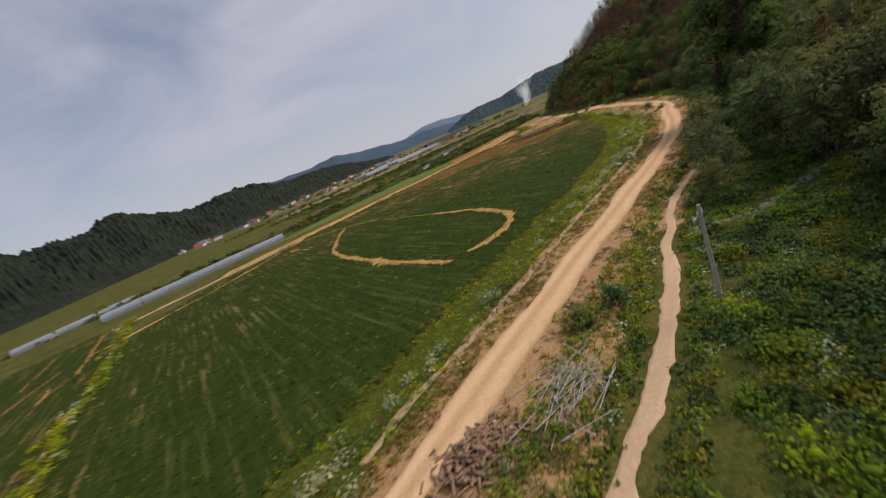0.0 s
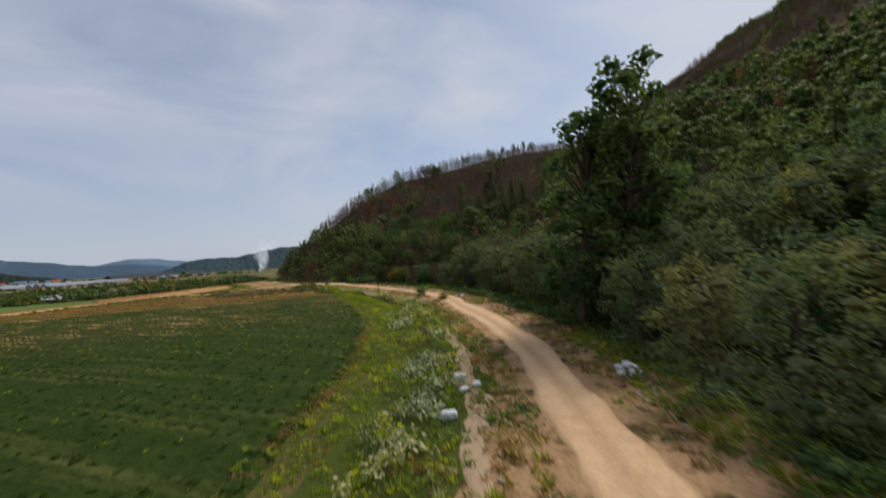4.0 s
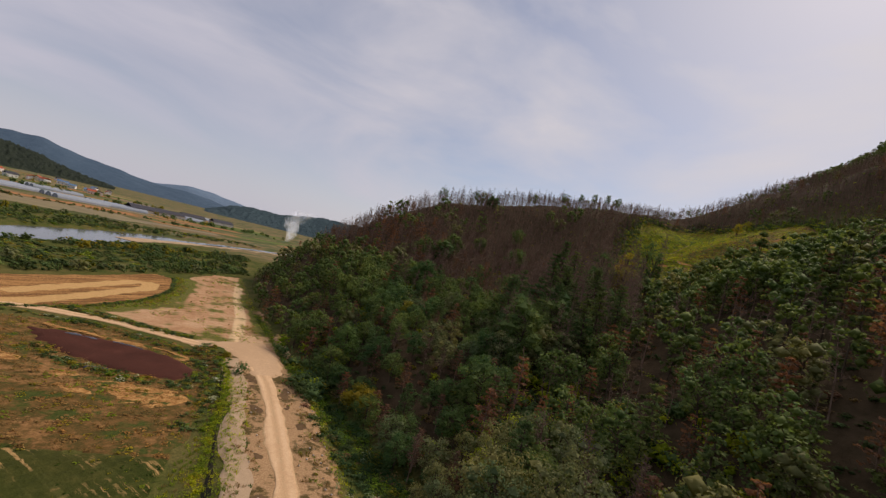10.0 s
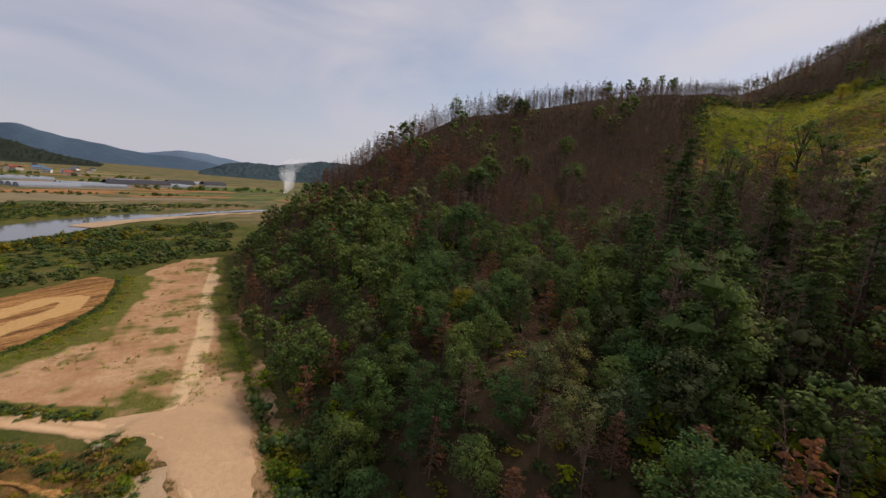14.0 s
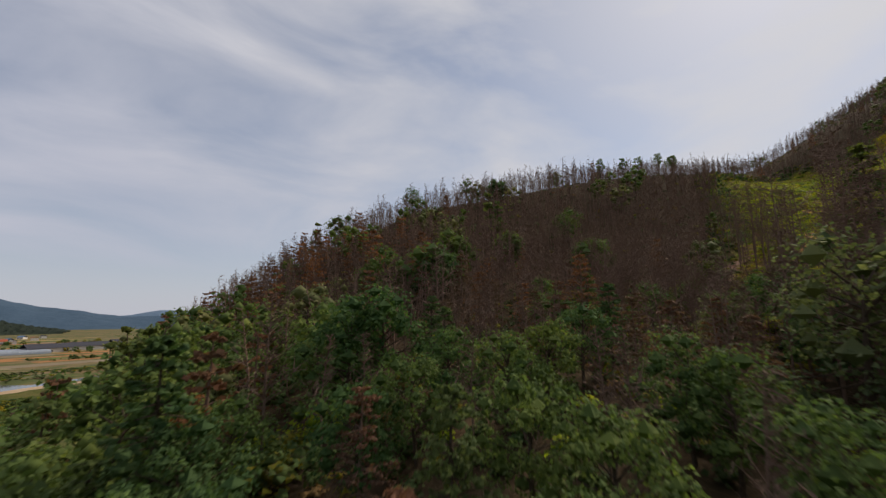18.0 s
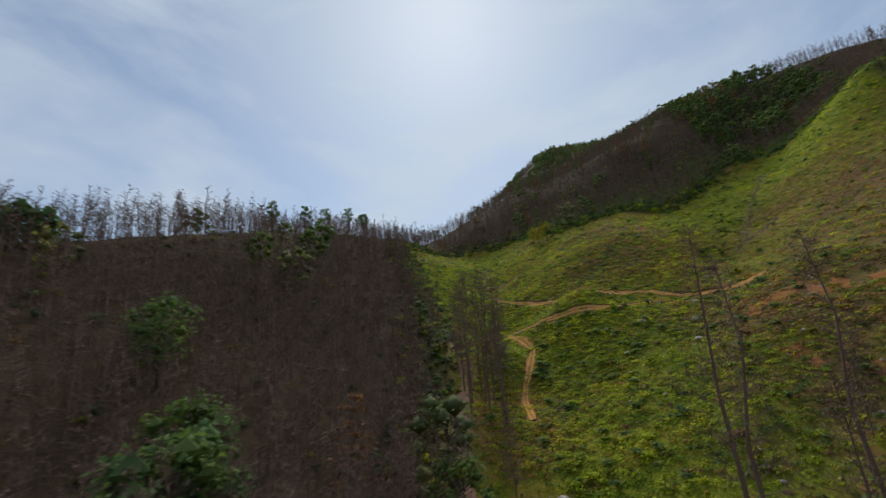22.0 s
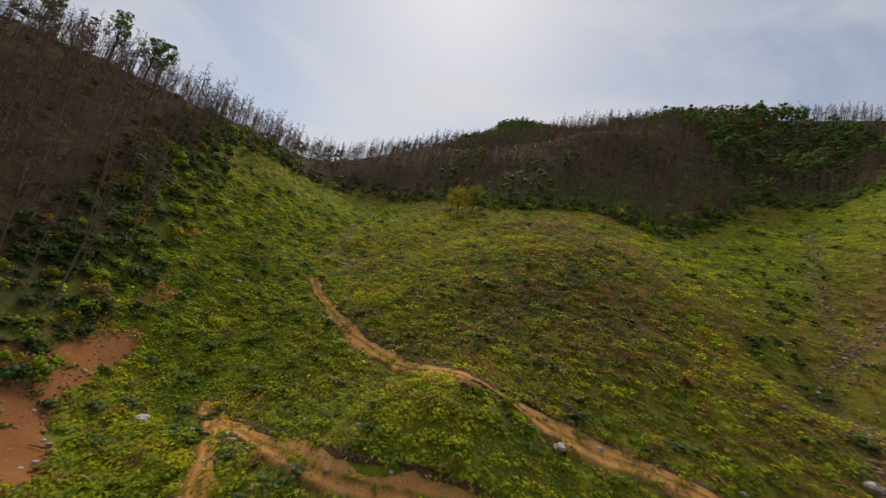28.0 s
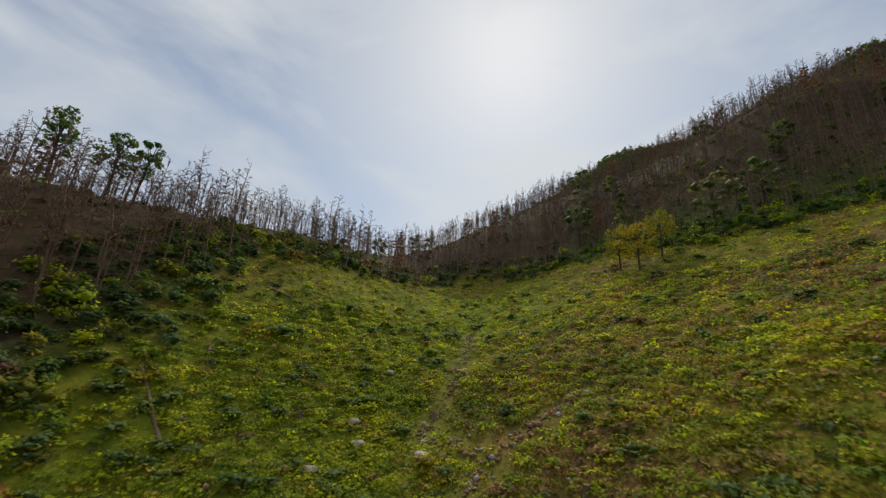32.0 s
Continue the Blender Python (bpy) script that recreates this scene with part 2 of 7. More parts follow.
def crop_material():
    s = Shader("crop_rows", 0.9)
    n1, n2, n3 = s.noise(0.05, 4), s.noise(0.7, 5, 0.7), s.noise(4.0, 4, 0.7)
    green = s.ramp(n2, (0.25, (0.017, 0.031, 0.005)), (0.55, (0.029, 0.048, 0.008)), (0.8, (0.050, 0.068, 0.012)))
    streak = s.noise(0.9, 5, 0.7, (1.5, 0.07, 1, 0.558))
    green = s.mix(s.value(streak, 0.52, 0.68), green, (0.080, 0.090, 0.024))
    tired = s.ramp(n2, (0.25, (0.040, 0.036, 0.012)), (0.5, (0.072, 0.062, 0.018)), (0.75, (0.125, 0.085, 0.030)))
    green = s.mix(s.value(s.attribute("dry"), 0.1, 1.0), green, s.mix(0.6, green, tired))
    dry = s.ramp(n3, (0.3, (0.26, 0.155, 0.060)), (0.7, (0.48, 0.30, 0.125)))
    spots = s.mix(1.0, s.value(streak, 0.53, 0.57), s.value(s.attribute("dry"), 0.08, 0.5), "MULTIPLY")
    spots = s.mix(1.0, spots, s.value(s.noise(0.10, 5, 0.65), 0.48, 0.58), "MULTIPLY")
    c = s.mix(spots, green, dry)
    c = s.mix(s.value(s.attribute("weedy"), 0.2, 0.9), c, s.ramp(n2, (0.25, (0.055, 0.055, 0.016)), (0.5, (0.140, 0.090, 0.032)), (0.75, (0.24, 0.140, 0.056))))
    return s.done(c, s.mix(0.5, n2, n3), 0.25, 0.9)


def meadow_material():
    s = Shader("fallow_meadow", 0.95)
    n1, n2, n3 = s.noise(0.09, 4), s.noise(0.6, 6, 0.7), s.noise(3.5, 5, 0.7)
    weeds = s.ramp(s.mix(0.4, n2, n3), (0.34, (0.040, 0.044, 0.012)), (0.46, (0.098, 0.066, 0.021)), (0.56, (0.165, 0.088, 0.031)), (0.68, (0.235, 0.130, 0.050)))
    soil = s.ramp(n3, (0.3, (0.19, 0.092, 0.034)), (0.7, (0.34, 0.185, 0.076)))
    c = s.mix(s.value(s.mix(0.5, n1, n2), 0.50, 0.60), weeds, soil)
    c = s.mix(s.value(s.noise(0.22, 5, 0.65), 0.53, 0.62), c, s.ramp(n3, (0.3, (0.030, 0.046, 0.010)), (0.7, (0.078, 0.090, 0.022))))
    return s.done(c, s.mix(0.5, n2, n3), 0.25, 0.9)


def furrow_material():
    s = Shader("furrowed_field", 0.95)
    line, fine = s.noise(0.8, 5, 0.7, (1.5, 0.05, 1, 2.26)), s.noise(2.6, 5, 0.75)
    both = s.mix(0.35, line, fine)
    c = s.ramp(both, (0.38, (0.075, 0.045, 0.020)), (0.47, (0.20, 0.098, 0.038)), (0.55, (0.38, 0.200, 0.076)), (0.66, (0.54, 0.32, 0.13)))
    pale = s.ramp(fine, (0.3, (0.40, 0.235, 0.092)), (0.7, (0.57, 0.36, 0.155)))
    c = s.mix(s.value(s.mix(0.35, s.attribute("headland"), fine), 0.38, 0.62), c, pale)
    return s.done(c, s.mix(0.5, fine, line), 0.25, 0.9)


def clearing_material():
    """Trodden pinkish earth with weeds in drifts and pale wheel lines."""
    s = Shader("trodden_clearing", 0.95)
    n1, n2, n3 = s.noise(0.11, 5), s.noise(0.75, 6, 0.72), s.noise(4.5, 5, 0.72)
    soil = s.ramp(s.mix(0.45, n1, n2), (0.34, (0.29, 0.150, 0.074)), (0.48, (0.44, 0.250, 0.132)), (0.62, (0.56, 0.370, 0.215)))
    soil = s.mix(s.value(n3, 0.46, 0.72), soil, (0.30, 0.175, 0.095))
    pale = s.ramp(n3, (0.3, (0.54, 0.36, 0.19)), (0.7, (0.68, 0.49, 0.29)))
    c = s.mix(s.value(s.mix(0.4, s.attribute("trail"), n2), 0.40, 0.66), soil, pale)
    weed = s.ramp(n3, (0.28, (0.045, 0.058, 0.014)), (0.5, (0.115, 0.115, 0.026)), (0.75, (0.22, 0.175, 0.060)))
    drift = s.mix(0.5, s.attribute("weed"), s.mix(0.5, n2, n1))
    c = s.mix(s.value(drift, 0.40, 0.52), c, weed)
    return s.done(c, s.mix(0.5, n2, n3), 0.22, 0.9)


def wheel_material(name, dark, light, pale, weed_dark, weed_light, edge, middle):
    """Soil with two paler wheel tracks, worn edges and a weedy middle."""
    s = Shader(name, 0.95)
    n1, n2, n3 = s.noise(0.25, 4), s.noise(1.3, 5, 0.65), s.noise(7.0, 5, 0.7)
    soil = s.ramp(s.mix(0.5, n2, n3), (0.3, dark), (0.52, light), (0.72, pale))
    u = s.attribute("across")
    wheel = s.ramp(u, (0.22, (0, 0, 0)), (0.42, (1, 1, 1)), (0.60, (1, 1, 1)), (0.80, (0, 0, 0)))
    soil = s.mix(s.mix(1.0, wheel, s.value(n1, 0.3, 0.6), "MULTIPLY"), soil, s.ramp(n3, (0.3, light), (0.7, pale)))
    weed = s.ramp(n3, (0.3, weed_dark), (0.7, weed_light))
    rough_edge = s.mix(1.0, s.value(u, edge, 1.0), s.value(n2, 0.30, 0.52), "MULTIPLY")
    mid = s.mix(1.0, s.ramp(u, (0.0, (middle, middle, middle)), (0.26, (0, 0, 0))), s.value(n2, 0.38, 0.54), "MULTIPLY")
    c = s.mix(rough_edge, soil, weed)
    c = s.mix(mid, c, weed)
    return s.done(c, s.mix(0.5, n2, n3), 0.10, 0.8)


GROUND = ground_material()
FURROW = furrow_material()
CLEARING = clearing_material()
MEADOW = meadow_material()
STONY = verge_material()
CROPLAND = crop_material()
ROAD = wheel_material("dirt_road_surface", (0.42, 0.255, 0.135), (0.565, 0.365, 0.205), (0.68, 0.48, 0.30), (0.12, 0.09, 0.035), (0.30, 0.21, 0.10), 0.80, 0.35)
JUNCTION = soil_material("worn_junction", (0.40, 0.25, 0.135), (0.54, 0.355, 0.205), (0.66, 0.46, 0.29), 0.7)
CONCRETE = soil_material("old_concrete", (0.43, 0.285, 0.17), (0.55, 0.385, 0.25), (0.64, 0.475, 0.33), 1.6)
TRACK = wheel_material("logging_track_soil", (0.27, 0.112, 0.030), (0.46, 0.212, 0.062), (0.59, 0.315, 0.110), (0.06, 0.068, 0.008), (0.17, 0.14, 0.03), 0.50, 1.0)
MUD = soil_material("dark_mud", (0.030, 0.011, 0.009), (0.078, 0.028, 0.020), (0.145, 0.060, 0.040), 2.0)
BARE = soil_material("bare_ground", (0.30, 0.20, 0.115), (0.45, 0.32, 0.20), (0.56, 0.42, 0.28), 0.9)
STRAW = soil_material("straw", (0.32, 0.20, 0.06), (0.52, 0.34, 0.11), (0.66, 0.46, 0.18), 2.0)
ROCK = soil_material("pale_rock", (0.34, 0.27, 0.21), (0.50, 0.44, 0.37), (0.66, 0.62, 0.56), 3.0)
SCREE = soil_material("red_stone", (0.18, 0.092, 0.056), (0.34, 0.19, 0.122), (0.50, 0.34, 0.235), 3.0)
BARK = soil_material("bark", (0.05, 0.036, 0.024), (0.105, 0.076, 0.052), (0.17, 0.13, 0.095), 4.0)
CHAR = soil_material("scorched_bark", (0.135, 0.084, 0.060), (0.228, 0.148, 0.106), (0.325, 0.228, 0.168), 4.0)
LEAF = leaf_material("broad_leaves", (0.042, 0.072, 0.030), (0.092, 0.148, 0.050), (0.175, 0.238, 0.080))
WILLOW = leaf_material("grey_leaves", (0.070, 0.087, 0.040), (0.140, 0.162, 0.076), (0.245, 0.258, 0.140))
PINE = leaf_material("pine_needles", (0.046, 0.074, 0.030), (0.098, 0.138, 0.050), (0.165, 0.205, 0.078))
RUST = leaf_material("browned_needles", (0.100, 0.052, 0.034), (0.175, 0.088, 0.058), (0.250, 0.135, 0.090))
SHRUB = leaf_material("shrub_leaves", (0.165, 0.215, 0.012), (0.315, 0.375, 0.020), (0.47, 0.47, 0.036), 0.6, 0.50)
BLOSSOM = leaf_material("chestnut_blossom", (0.138, 0.127, 0.011), (0.276, 0.230, 0.025), (0.460, 0.345, 0.069))
CROP = leaf_material("crop_leaves", (0.015, 0.034, 0.004), (0.029, 0.058, 0.007), (0.050, 0.083, 0.010))


def plain_material(name, col, rough=0.6, metal=0.0, spread=0.25, scale=3.0):
    s = Shader(name, rough)
    s.p.inputs["Metallic"].default_value = metal
    c = s.ramp(s.noise(scale, 5), (0.25, tuple(v * (1 - spread) for v in col)), (0.75, tuple(min(1, v * (1 + spread)) for v in col)))
    return s.done(c, s.noise(scale * 6, 3), 0.01, 0.3)


# ---- the lie of the land ----
def along(pts, step=8.0):
    """Even points along a bent line, smoothed."""
    p = np.array(pts, float)
    out = []
    for i in range(len(p) - 1):
        a, q, r, d = p[max(i - 1, 0)], p[i], p[i + 1], p[min(i + 2, len(p) - 1)]
        n = max(1, int(np.linalg.norm((r - q)[:2]) / step))
        for k in range(n):
            t = k / n
            out.append(0.5 * (2 * q + (r - a) * t + (2 * a - 5 * q + 4 * r - d) * t * t + (3 * q - a - 3 * r + d) * t ** 3))
    out.append(p[-1])
    return np.array(out)


FOOT = [(15, -40), (26, 5), (41, 40), (51, 62), (59, 82), (78, 106), (92, 138), (101, 172), (99, 205), (96.5, 230), (96, 262), (99, 305), (105, 336), (128, 362), (178, 384), (255, 398)]
N_RIDGE = [(108, 335, 5), (125, 328, 18), (150, 325, 38), (183, 320, 56.5), (222, 300, 66), (250, 300, 74.5), (283, 300, 82.5), (320, 297, 89.5), (352, 290, 95.5), (395, 272, 122), (450, 255, 153), (530, 250, 200), (608, 248, 238)]
E_RIDGE = [(608, 248, 238), (590, 195, 225), (520, 165, 196), (460, 150, 184), (428, 142, 180), (400, 110, 174), (374, 82, 164), (321, 70, 118), (240, 50, 84), (150, 40, 44), (70, 15, 12)]
S_SPUR = [(374, 82, 164), (338, 112, 132), (297, 145, 111), (279, 152, 91), (252, 164, 72), (225, 172, 58), (180, 165, 42), (135, 145, 22)]
VALLEY = [(279, 257, 57.3), (256, 252, 46.3), (238, 246, 40.5), (208, 238, 29.5), (175, 222, 22), (150, 195, 15), (125, 165, 8), (103, 140, 2)]
SHOULDER = [(101, 190, 2), (112, 200, 10), (140, 222, 19), (165, 245, 25), (185, 258, 31), (210, 275, 45), (222, 300, 66)]
FLANK = [(98, 262, 2), (120, 270, 14), (154, 263, 28), (175, 290, 43), (183, 320, 56.5)]
KNOLL = [(240.5, 243.5, 44.3), (246, 235, 49), (255, 237.5, 51.7), (266, 237.5, 57.5), (277, 222, 68), (286, 218.5, 71.8), (303, 221, 78), (330, 219, 93), (346, 213, 110), (365, 207, 130), (380, 200, 138.5), (396, 194, 146.5), (408, 170, 163), (428, 142, 180)]
HEAD = [(279, 257, 57.3), (288, 261, 61.3), (305, 260.7, 68.5), (335, 270, 81), (352, 290, 95.5)]
GULLY = [(226, 220, 42.5), (241, 210, 50), (254, 206.3, 54.6), (261, 203, 56.5), (276, 187, 67.5), (290, 176, 80), (320, 160, 100), (360, 140, 130)]
SLAB = [(235.5, 224, 45.5), (246.6, 227.8, 51.3), (258, 221, 57.3), (268.2, 216.6, 62.8)]
DIP = [(404, 226, 139), (425, 225, 146), (450, 225, 156)]
STEP = [(300, 241, 71), (321.5, 242, 81), (350, 246, 95)]
CUT_S = [(210, 226, 34), (230, 204, 51), (240, 184, 60), (252, 164, 72)]
SPUR_SIDE = [(352, 196, 119), (363, 190, 132), (374, 184, 140), (393, 173, 155)]
SPUR_BACK = [(286, 126, 104), (272, 113, 95), (256, 104, 86)]
BACK = [(255, 398, 6), (330, 385, 20), (420, 372, 40), (540, 350, 60), (680, 320, 80), (720, 220, 90), (680, 90, 80), (480, -20, 50), (300, -60, 20), (120, -60, 5)]


def spine_points():
    pts = [along(line, 10.0) for line in (N_RIDGE, E_RIDGE, S_SPUR, VALLEY, SHOULDER, FLANK, KNOLL, HEAD, GULLY, SLAB, STEP, DIP, CUT_S, SPUR_SIDE, SPUR_BACK, BACK)]
    foot = along(FOOT, 10.0)
    pts.append(np.c_[foot, np.full(len(foot), 0.8)])
    pts = np.vstack(pts)
    keep = [0]
    for i in range(1, len(pts)):
        if np.min(np.hypot(*(pts[keep, :2] - pts[i, :2]).T)) > 3.0:
            keep.append(i)
    return pts[keep]


SP = spine_points()
_d = np.hypot(SP[:, None, 0] - SP[None, :, 0], SP[:, None, 1] - SP[None, :, 1])
_n = len(SP)
_a = np.zeros((_n + 3, _n + 3))
_a[:_n, :_n] = -np.sqrt(_d ** 2 + 16.0) - np.eye(_n) * 1.5
_a[:_n, _n:] = _a[_n:, :_n].T
_a[:_n, _n], _a[:_n, _n + 1], _a[:_n, _n + 2] = 1, SP[:, 0], SP[:, 1]
_a[_n, :_n], _a[_n + 1, :_n], _a[_n + 2, :_n] = 1, SP[:, 0], SP[:, 1]
_w = np.linalg.solve(_a, np.r_[SP[:, 2], 0, 0, 0])


def smooth(x, lo, hi):
    t = np.clip((x - lo) / (hi - lo), 0, 1)
    return t * t * (3 - 2 * t)


def line_distance(x, y, line):
    """Distance to a bent line and where along it, for arrays."""
    p = np.asarray(line, float)[:, :2]
    best, at, run = np.full(np.shape(x), 1e9), np.zeros(np.shape(x)), 0.0
    for q, r in zip(p[:-1], p[1:]):
        v = r - q
        n = np.hypot(*v)
        t = np.clip(((x - q[0]) * v[0] + (y - q[1]) * v[1]) / (n * n), 0, 1)
        d = np.hypot(x - q[0] - t * v[0], y - q[1] - t * v[1])
        at = np.where(d < best, run + t * n, at)
        best = np.minimum(best, d)
        run += n
    return best, at


def inside(x, y, poly):
    p = np.asarray(poly, float)
    hit = np.zeros(np.shape(x), bool)
    for (ax, ay), (cx, cy) in zip(p, np.roll(p, -1, 0)):
        if ay != cy:
            hit ^= ((ay > y) != (cy > y)) & (x < (cx - ax) * (y - ay) / (cy - ay) + ax)
    return hit


HILL = FOOT + [(330, 392), (540, 370), (720, 330), (760, 210), (700, 60), (480, -40), (300, -90), (60, -90)]
ROAD_LINE = [(-25, -5), (-8, 20), (6, 39.5), (16.5, 53.5), (28.2, 67.8), (37.3, 78.0), (47.6, 89.7), (57.2, 101.4), (65.5, 114), (72.8, 128), (80, 142), (85.5, 168), (88.3, 191), (89, 205), (86.5, 219), (78, 226), (63, 235.5), (43, 238.5), (16, 223), (-14, 202), (-40, 182), (-95, 146)]
PATH_LINE = [(8, 26), (20, 43), (28.5, 54), (33.4, 61), (36.2, 66.4), (38.6, 69.8), (40.4, 72.8), (42.2, 75.6), (45.3, 79.1), (47.8, 81.6), (50.4, 84.2)]
MAIN_ROAD = ROAD_LINE[:15]


def ripple(x, y, s, seed=0.0):
    return (np.sin(x * s + seed) * np.cos(y * s * 1.13 + 1.7 + seed) + 0.6 * np.sin((x + y) * s * 1.9 + 2.1 * seed) * np.cos((x - y) * s * 2.3 + 0.4)) / 1.6


def height(x, y):
    x, y = np.asarray(x, float), np.asarray(y, float)
    shape = x.shape
    fx, fy = x.ravel(), y.ravel()
    h = np.zeros(len(fx))
    inn = inside(fx, fy, HILL)
    ix, iy = fx[inn], fy[inn]
    hh = np.zeros(len(ix))
    for k in range(0, len(ix), 20000):
        s = slice(k, k + 20000)
        d = np.hypot(ix[s, None] - SP[None, :, 0], iy[s, None] - SP[None, :, 1])
        hh[s] = -np.sqrt(d ** 2 + 16.0) @ _w[:_n] + _w[_n] + _w[_n + 1] * ix[s] + _w[_n + 2] * iy[s]
    fd = line_distance(ix, iy, HILL + HILL[:1])[0]
    hh = np.maximum(hh, 0) * smooth(fd, -2, 9) + ripple(ix, iy, 0.16) * 0.5 * smooth(fd, 4, 25) + ripple(ix, iy, 0.55, 2.0) * 0.16 * smooth(fd, 4, 25)
    h[inn] = hh
    d, _ = line_distance(fx, fy, MAIN_ROAD)
    h = np.maximum(h, 1.0 * (1 - smooth(d, 5.2, 8.5)))
    beside = line_distance(fx, fy, PATH_LINE)[0]
    h = np.where(h < 2.5, h - np.maximum(h - 0.15, 0) * (1 - smooth(beside, 1.1, 2.4)), h)
    river = line_distance(fx, fy, RIVER)[0]
    h -= 2.2 * (1 - smooth(river, 10.0, 20.0))
    h += 0.10 * ripple(fx, fy, 0.21, 5.0) * smooth(d, 3, 8)
    return h.reshape(shape)


RIVER = [(-420, 150), (-150, 240), (-60, 282), (-15, 312), (8, 336), (27, 370), (47, 418), (69, 452), (100, 490), (150, 535), (260, 610), (420, 690)]


def mesh_object(name, verts, faces, mat, parent=None, smooth_faces=True):
    me = bpy.data.meshes.new(name)
    me.from_pydata([tuple(map(float, v)) for v in verts], [], [tuple(int(i) for i in f) for f in faces])
    me.materials.append(mat)
    if smooth_faces:
        me.polygons.foreach_set("use_smooth", [True] * len(me.polygons))
    ob = new(name, me)
    if parent is not None:
        ob.parent = parent
    return ob


def grid_faces(nu, nv):
    i = np.arange(nu * nv).reshape(nu, nv)
    return np.c_[i[:-1, :-1].ravel(), i[1:, :-1].ravel(), i[1:, 1:].ravel(), i[:-1, 1:].ravel()]


def spaced(lo, hi, step, far):
    mid = list(np.arange(lo, hi, step))
    out, s = [], step
    v = hi
    while v < far:
        out.append(v)
        s *= 1.16
        v += s
    pre, s, v = [], step, lo - step
    while v > -far:
        pre.append(v)
        s *= 1.16
        v -= s
    return np.array(pre[::-1] + mid + out)


FELLED = [(192, 241), (206, 246.5), (229, 252.5), (247, 258.5), (267, 266.5), (276, 272.5), (286, 279), (300, 284), (320, 279), (345, 273), (341, 257), (337, 246), (325, 239), (319, 222), (316, 212), (308, 205), (300, 202), (308, 193), (327, 172), (318, 154), (298, 147), (279, 149), (257, 159), (235, 162), (212, 172), (196, 192), (184, 212), (186, 232)]


LUSH_BOWL = [(262, 256), (276, 262), (292, 268), (310, 268), (325, 262)]
LUSH_SPUR = [(290, 196), (302, 180), (308, 164), (301, 152)]
LUSH_FOOT = [(212, 228), (224, 228), (236, 232), (244, 246)]
DRY_KNOLL = [(262, 226), (274, 220), (286, 219), (298, 224)]
DRY_SLOPE = [(216, 206), (232, 196), (246, 184), (262, 168)]


def build_ground():
    gx, gy = spaced(-50, 440, 1.5, 4700), spaced(10, 390, 1.5, 4700)
    gx = np.sort(np.r_[gx, gx[(gx > 233) & (gx < 280)] + 0.75])
    gy = np.sort(np.r_[gy, gy[(gy > 203) & (gy < 262)] + 0.75])
    x, y = np.meshgrid(gx, gy, indexing="ij")
    z = height(x, y)
    ob = mesh_object("ground", np.c_[x.ravel(), y.ravel(), z.ravel()], grid_faces(*x.shape), GROUND)
    fx, fy = x.ravel(), y.ravel()
    hill = inside(fx, fy, HILL)
    fd = line_distance(fx, fy, FOOT)[0]
    cut = inside(fx, fy, FELLED)
    cd = line_distance(fx, fy, FELLED + FELLED[:1])[0]
    felled = np.where(cut, 1.0, np.clip(1 - cd / 3.0, 0, 1)) * hill
    wood = hill * smooth(fd, 1, 5) * (1 - felled)
    plain = (~hill) * smooth(fy + 0.55 * fx, 470, 520)
    bare = np.maximum(1 - smooth(line_distance(fx, fy, DRY_KNOLL)[0], 3, 13), 1 - smooth(line_distance(fx, fy, DRY_SLOPE)[0], 6, 26))
    bare = 0.92 * bare * np.clip(0.5 + 0.9 * ripple(fx, fy, 0.45, 2.0), 0, 1) * felled
    fern = np.where((fx > 285) & (fy < 252), 1 - smooth(cd, 8, 26), 0.8 * (1 - smooth(cd, 1, 6)) * (fx > 225)) * wood
    lush = np.maximum(1 - smooth(line_distance(fx, fy, LUSH_BOWL)[0], 4, 18), 0.9 * (1 - smooth(line_distance(fx, fy, LUSH_SPUR)[0], 5, 17)))
    lush = np.maximum(lush, 0.75 * (1 - smooth(line_distance(fx, fy, LUSH_FOOT)[0], 5, 14)))
    for name, val in (("felled", felled), ("wood", wood), ("plain", plain), ("bare", bare), ("fern", fern), ("lush", lush)):
        at = ob.data.attributes.new(name, "FLOAT", "POINT")
        at.data.foreach_set("value", np.ascontiguousarray(val, dtype=np.float32))
    return tagged(ob, "valley floor and hills of grass, leaf litter and felled slope", "ground", kind="structure")


ground = build_ground()


def strip(name, line, width, mat, lift=0.05, across=6, step=1.6, wobble=0.25, crown=0.0, taper=1.0):
    """A ribbon laid on the land along a bent line."""
    c = along([(p[0], p[1], 0.0) for p in line], step)[:, :2]
    t = np.gradient(c, axis=0)
    t /= np.linalg.norm(t, axis=1, keepdims=True) + 1e-9
    nrm = np.c_[-t[:, 1], t[:, 0]]
    u = np.linspace(-1, 1, across + 1)
    rng = np.random.default_rng(len(c) + int(width * 10))
    le, re = (np.convolve(rng.normal(0, 1, len(c) + 6), np.ones(7) / 2.6, "valid") * wobble for _ in range(2))
    w = np.where(u[None, :] < 0, 1 + le[:, None] / width * 2 * np.abs(u), 1 + re[:, None] / width * 2 * np.abs(u)) * width / 2 * np.linspace(1, taper, len(c))[:, None]
    x = c[:, 0, None] + nrm[:, 0, None] * u * w
    y = c[:, 1, None] + nrm[:, 1, None] * u * w
    z = height(x, y) + lift * np.clip(1.25 - np.abs(u) ** 6, 0.2, 1) + crown * (np.cos(u * 9.4) * 0.5 - 0.5)
    ob = mesh_object(name, np.c_[x.ravel(), y.ravel(), z.ravel()], grid_faces(*x.shape), mat)
    at = ob.data.attributes.new("across", "FLOAT", "POINT")
    at.data.foreach_set("value", np.abs(u[None, :] + 0 * x).ravel().astype(np.float32))
    return ob


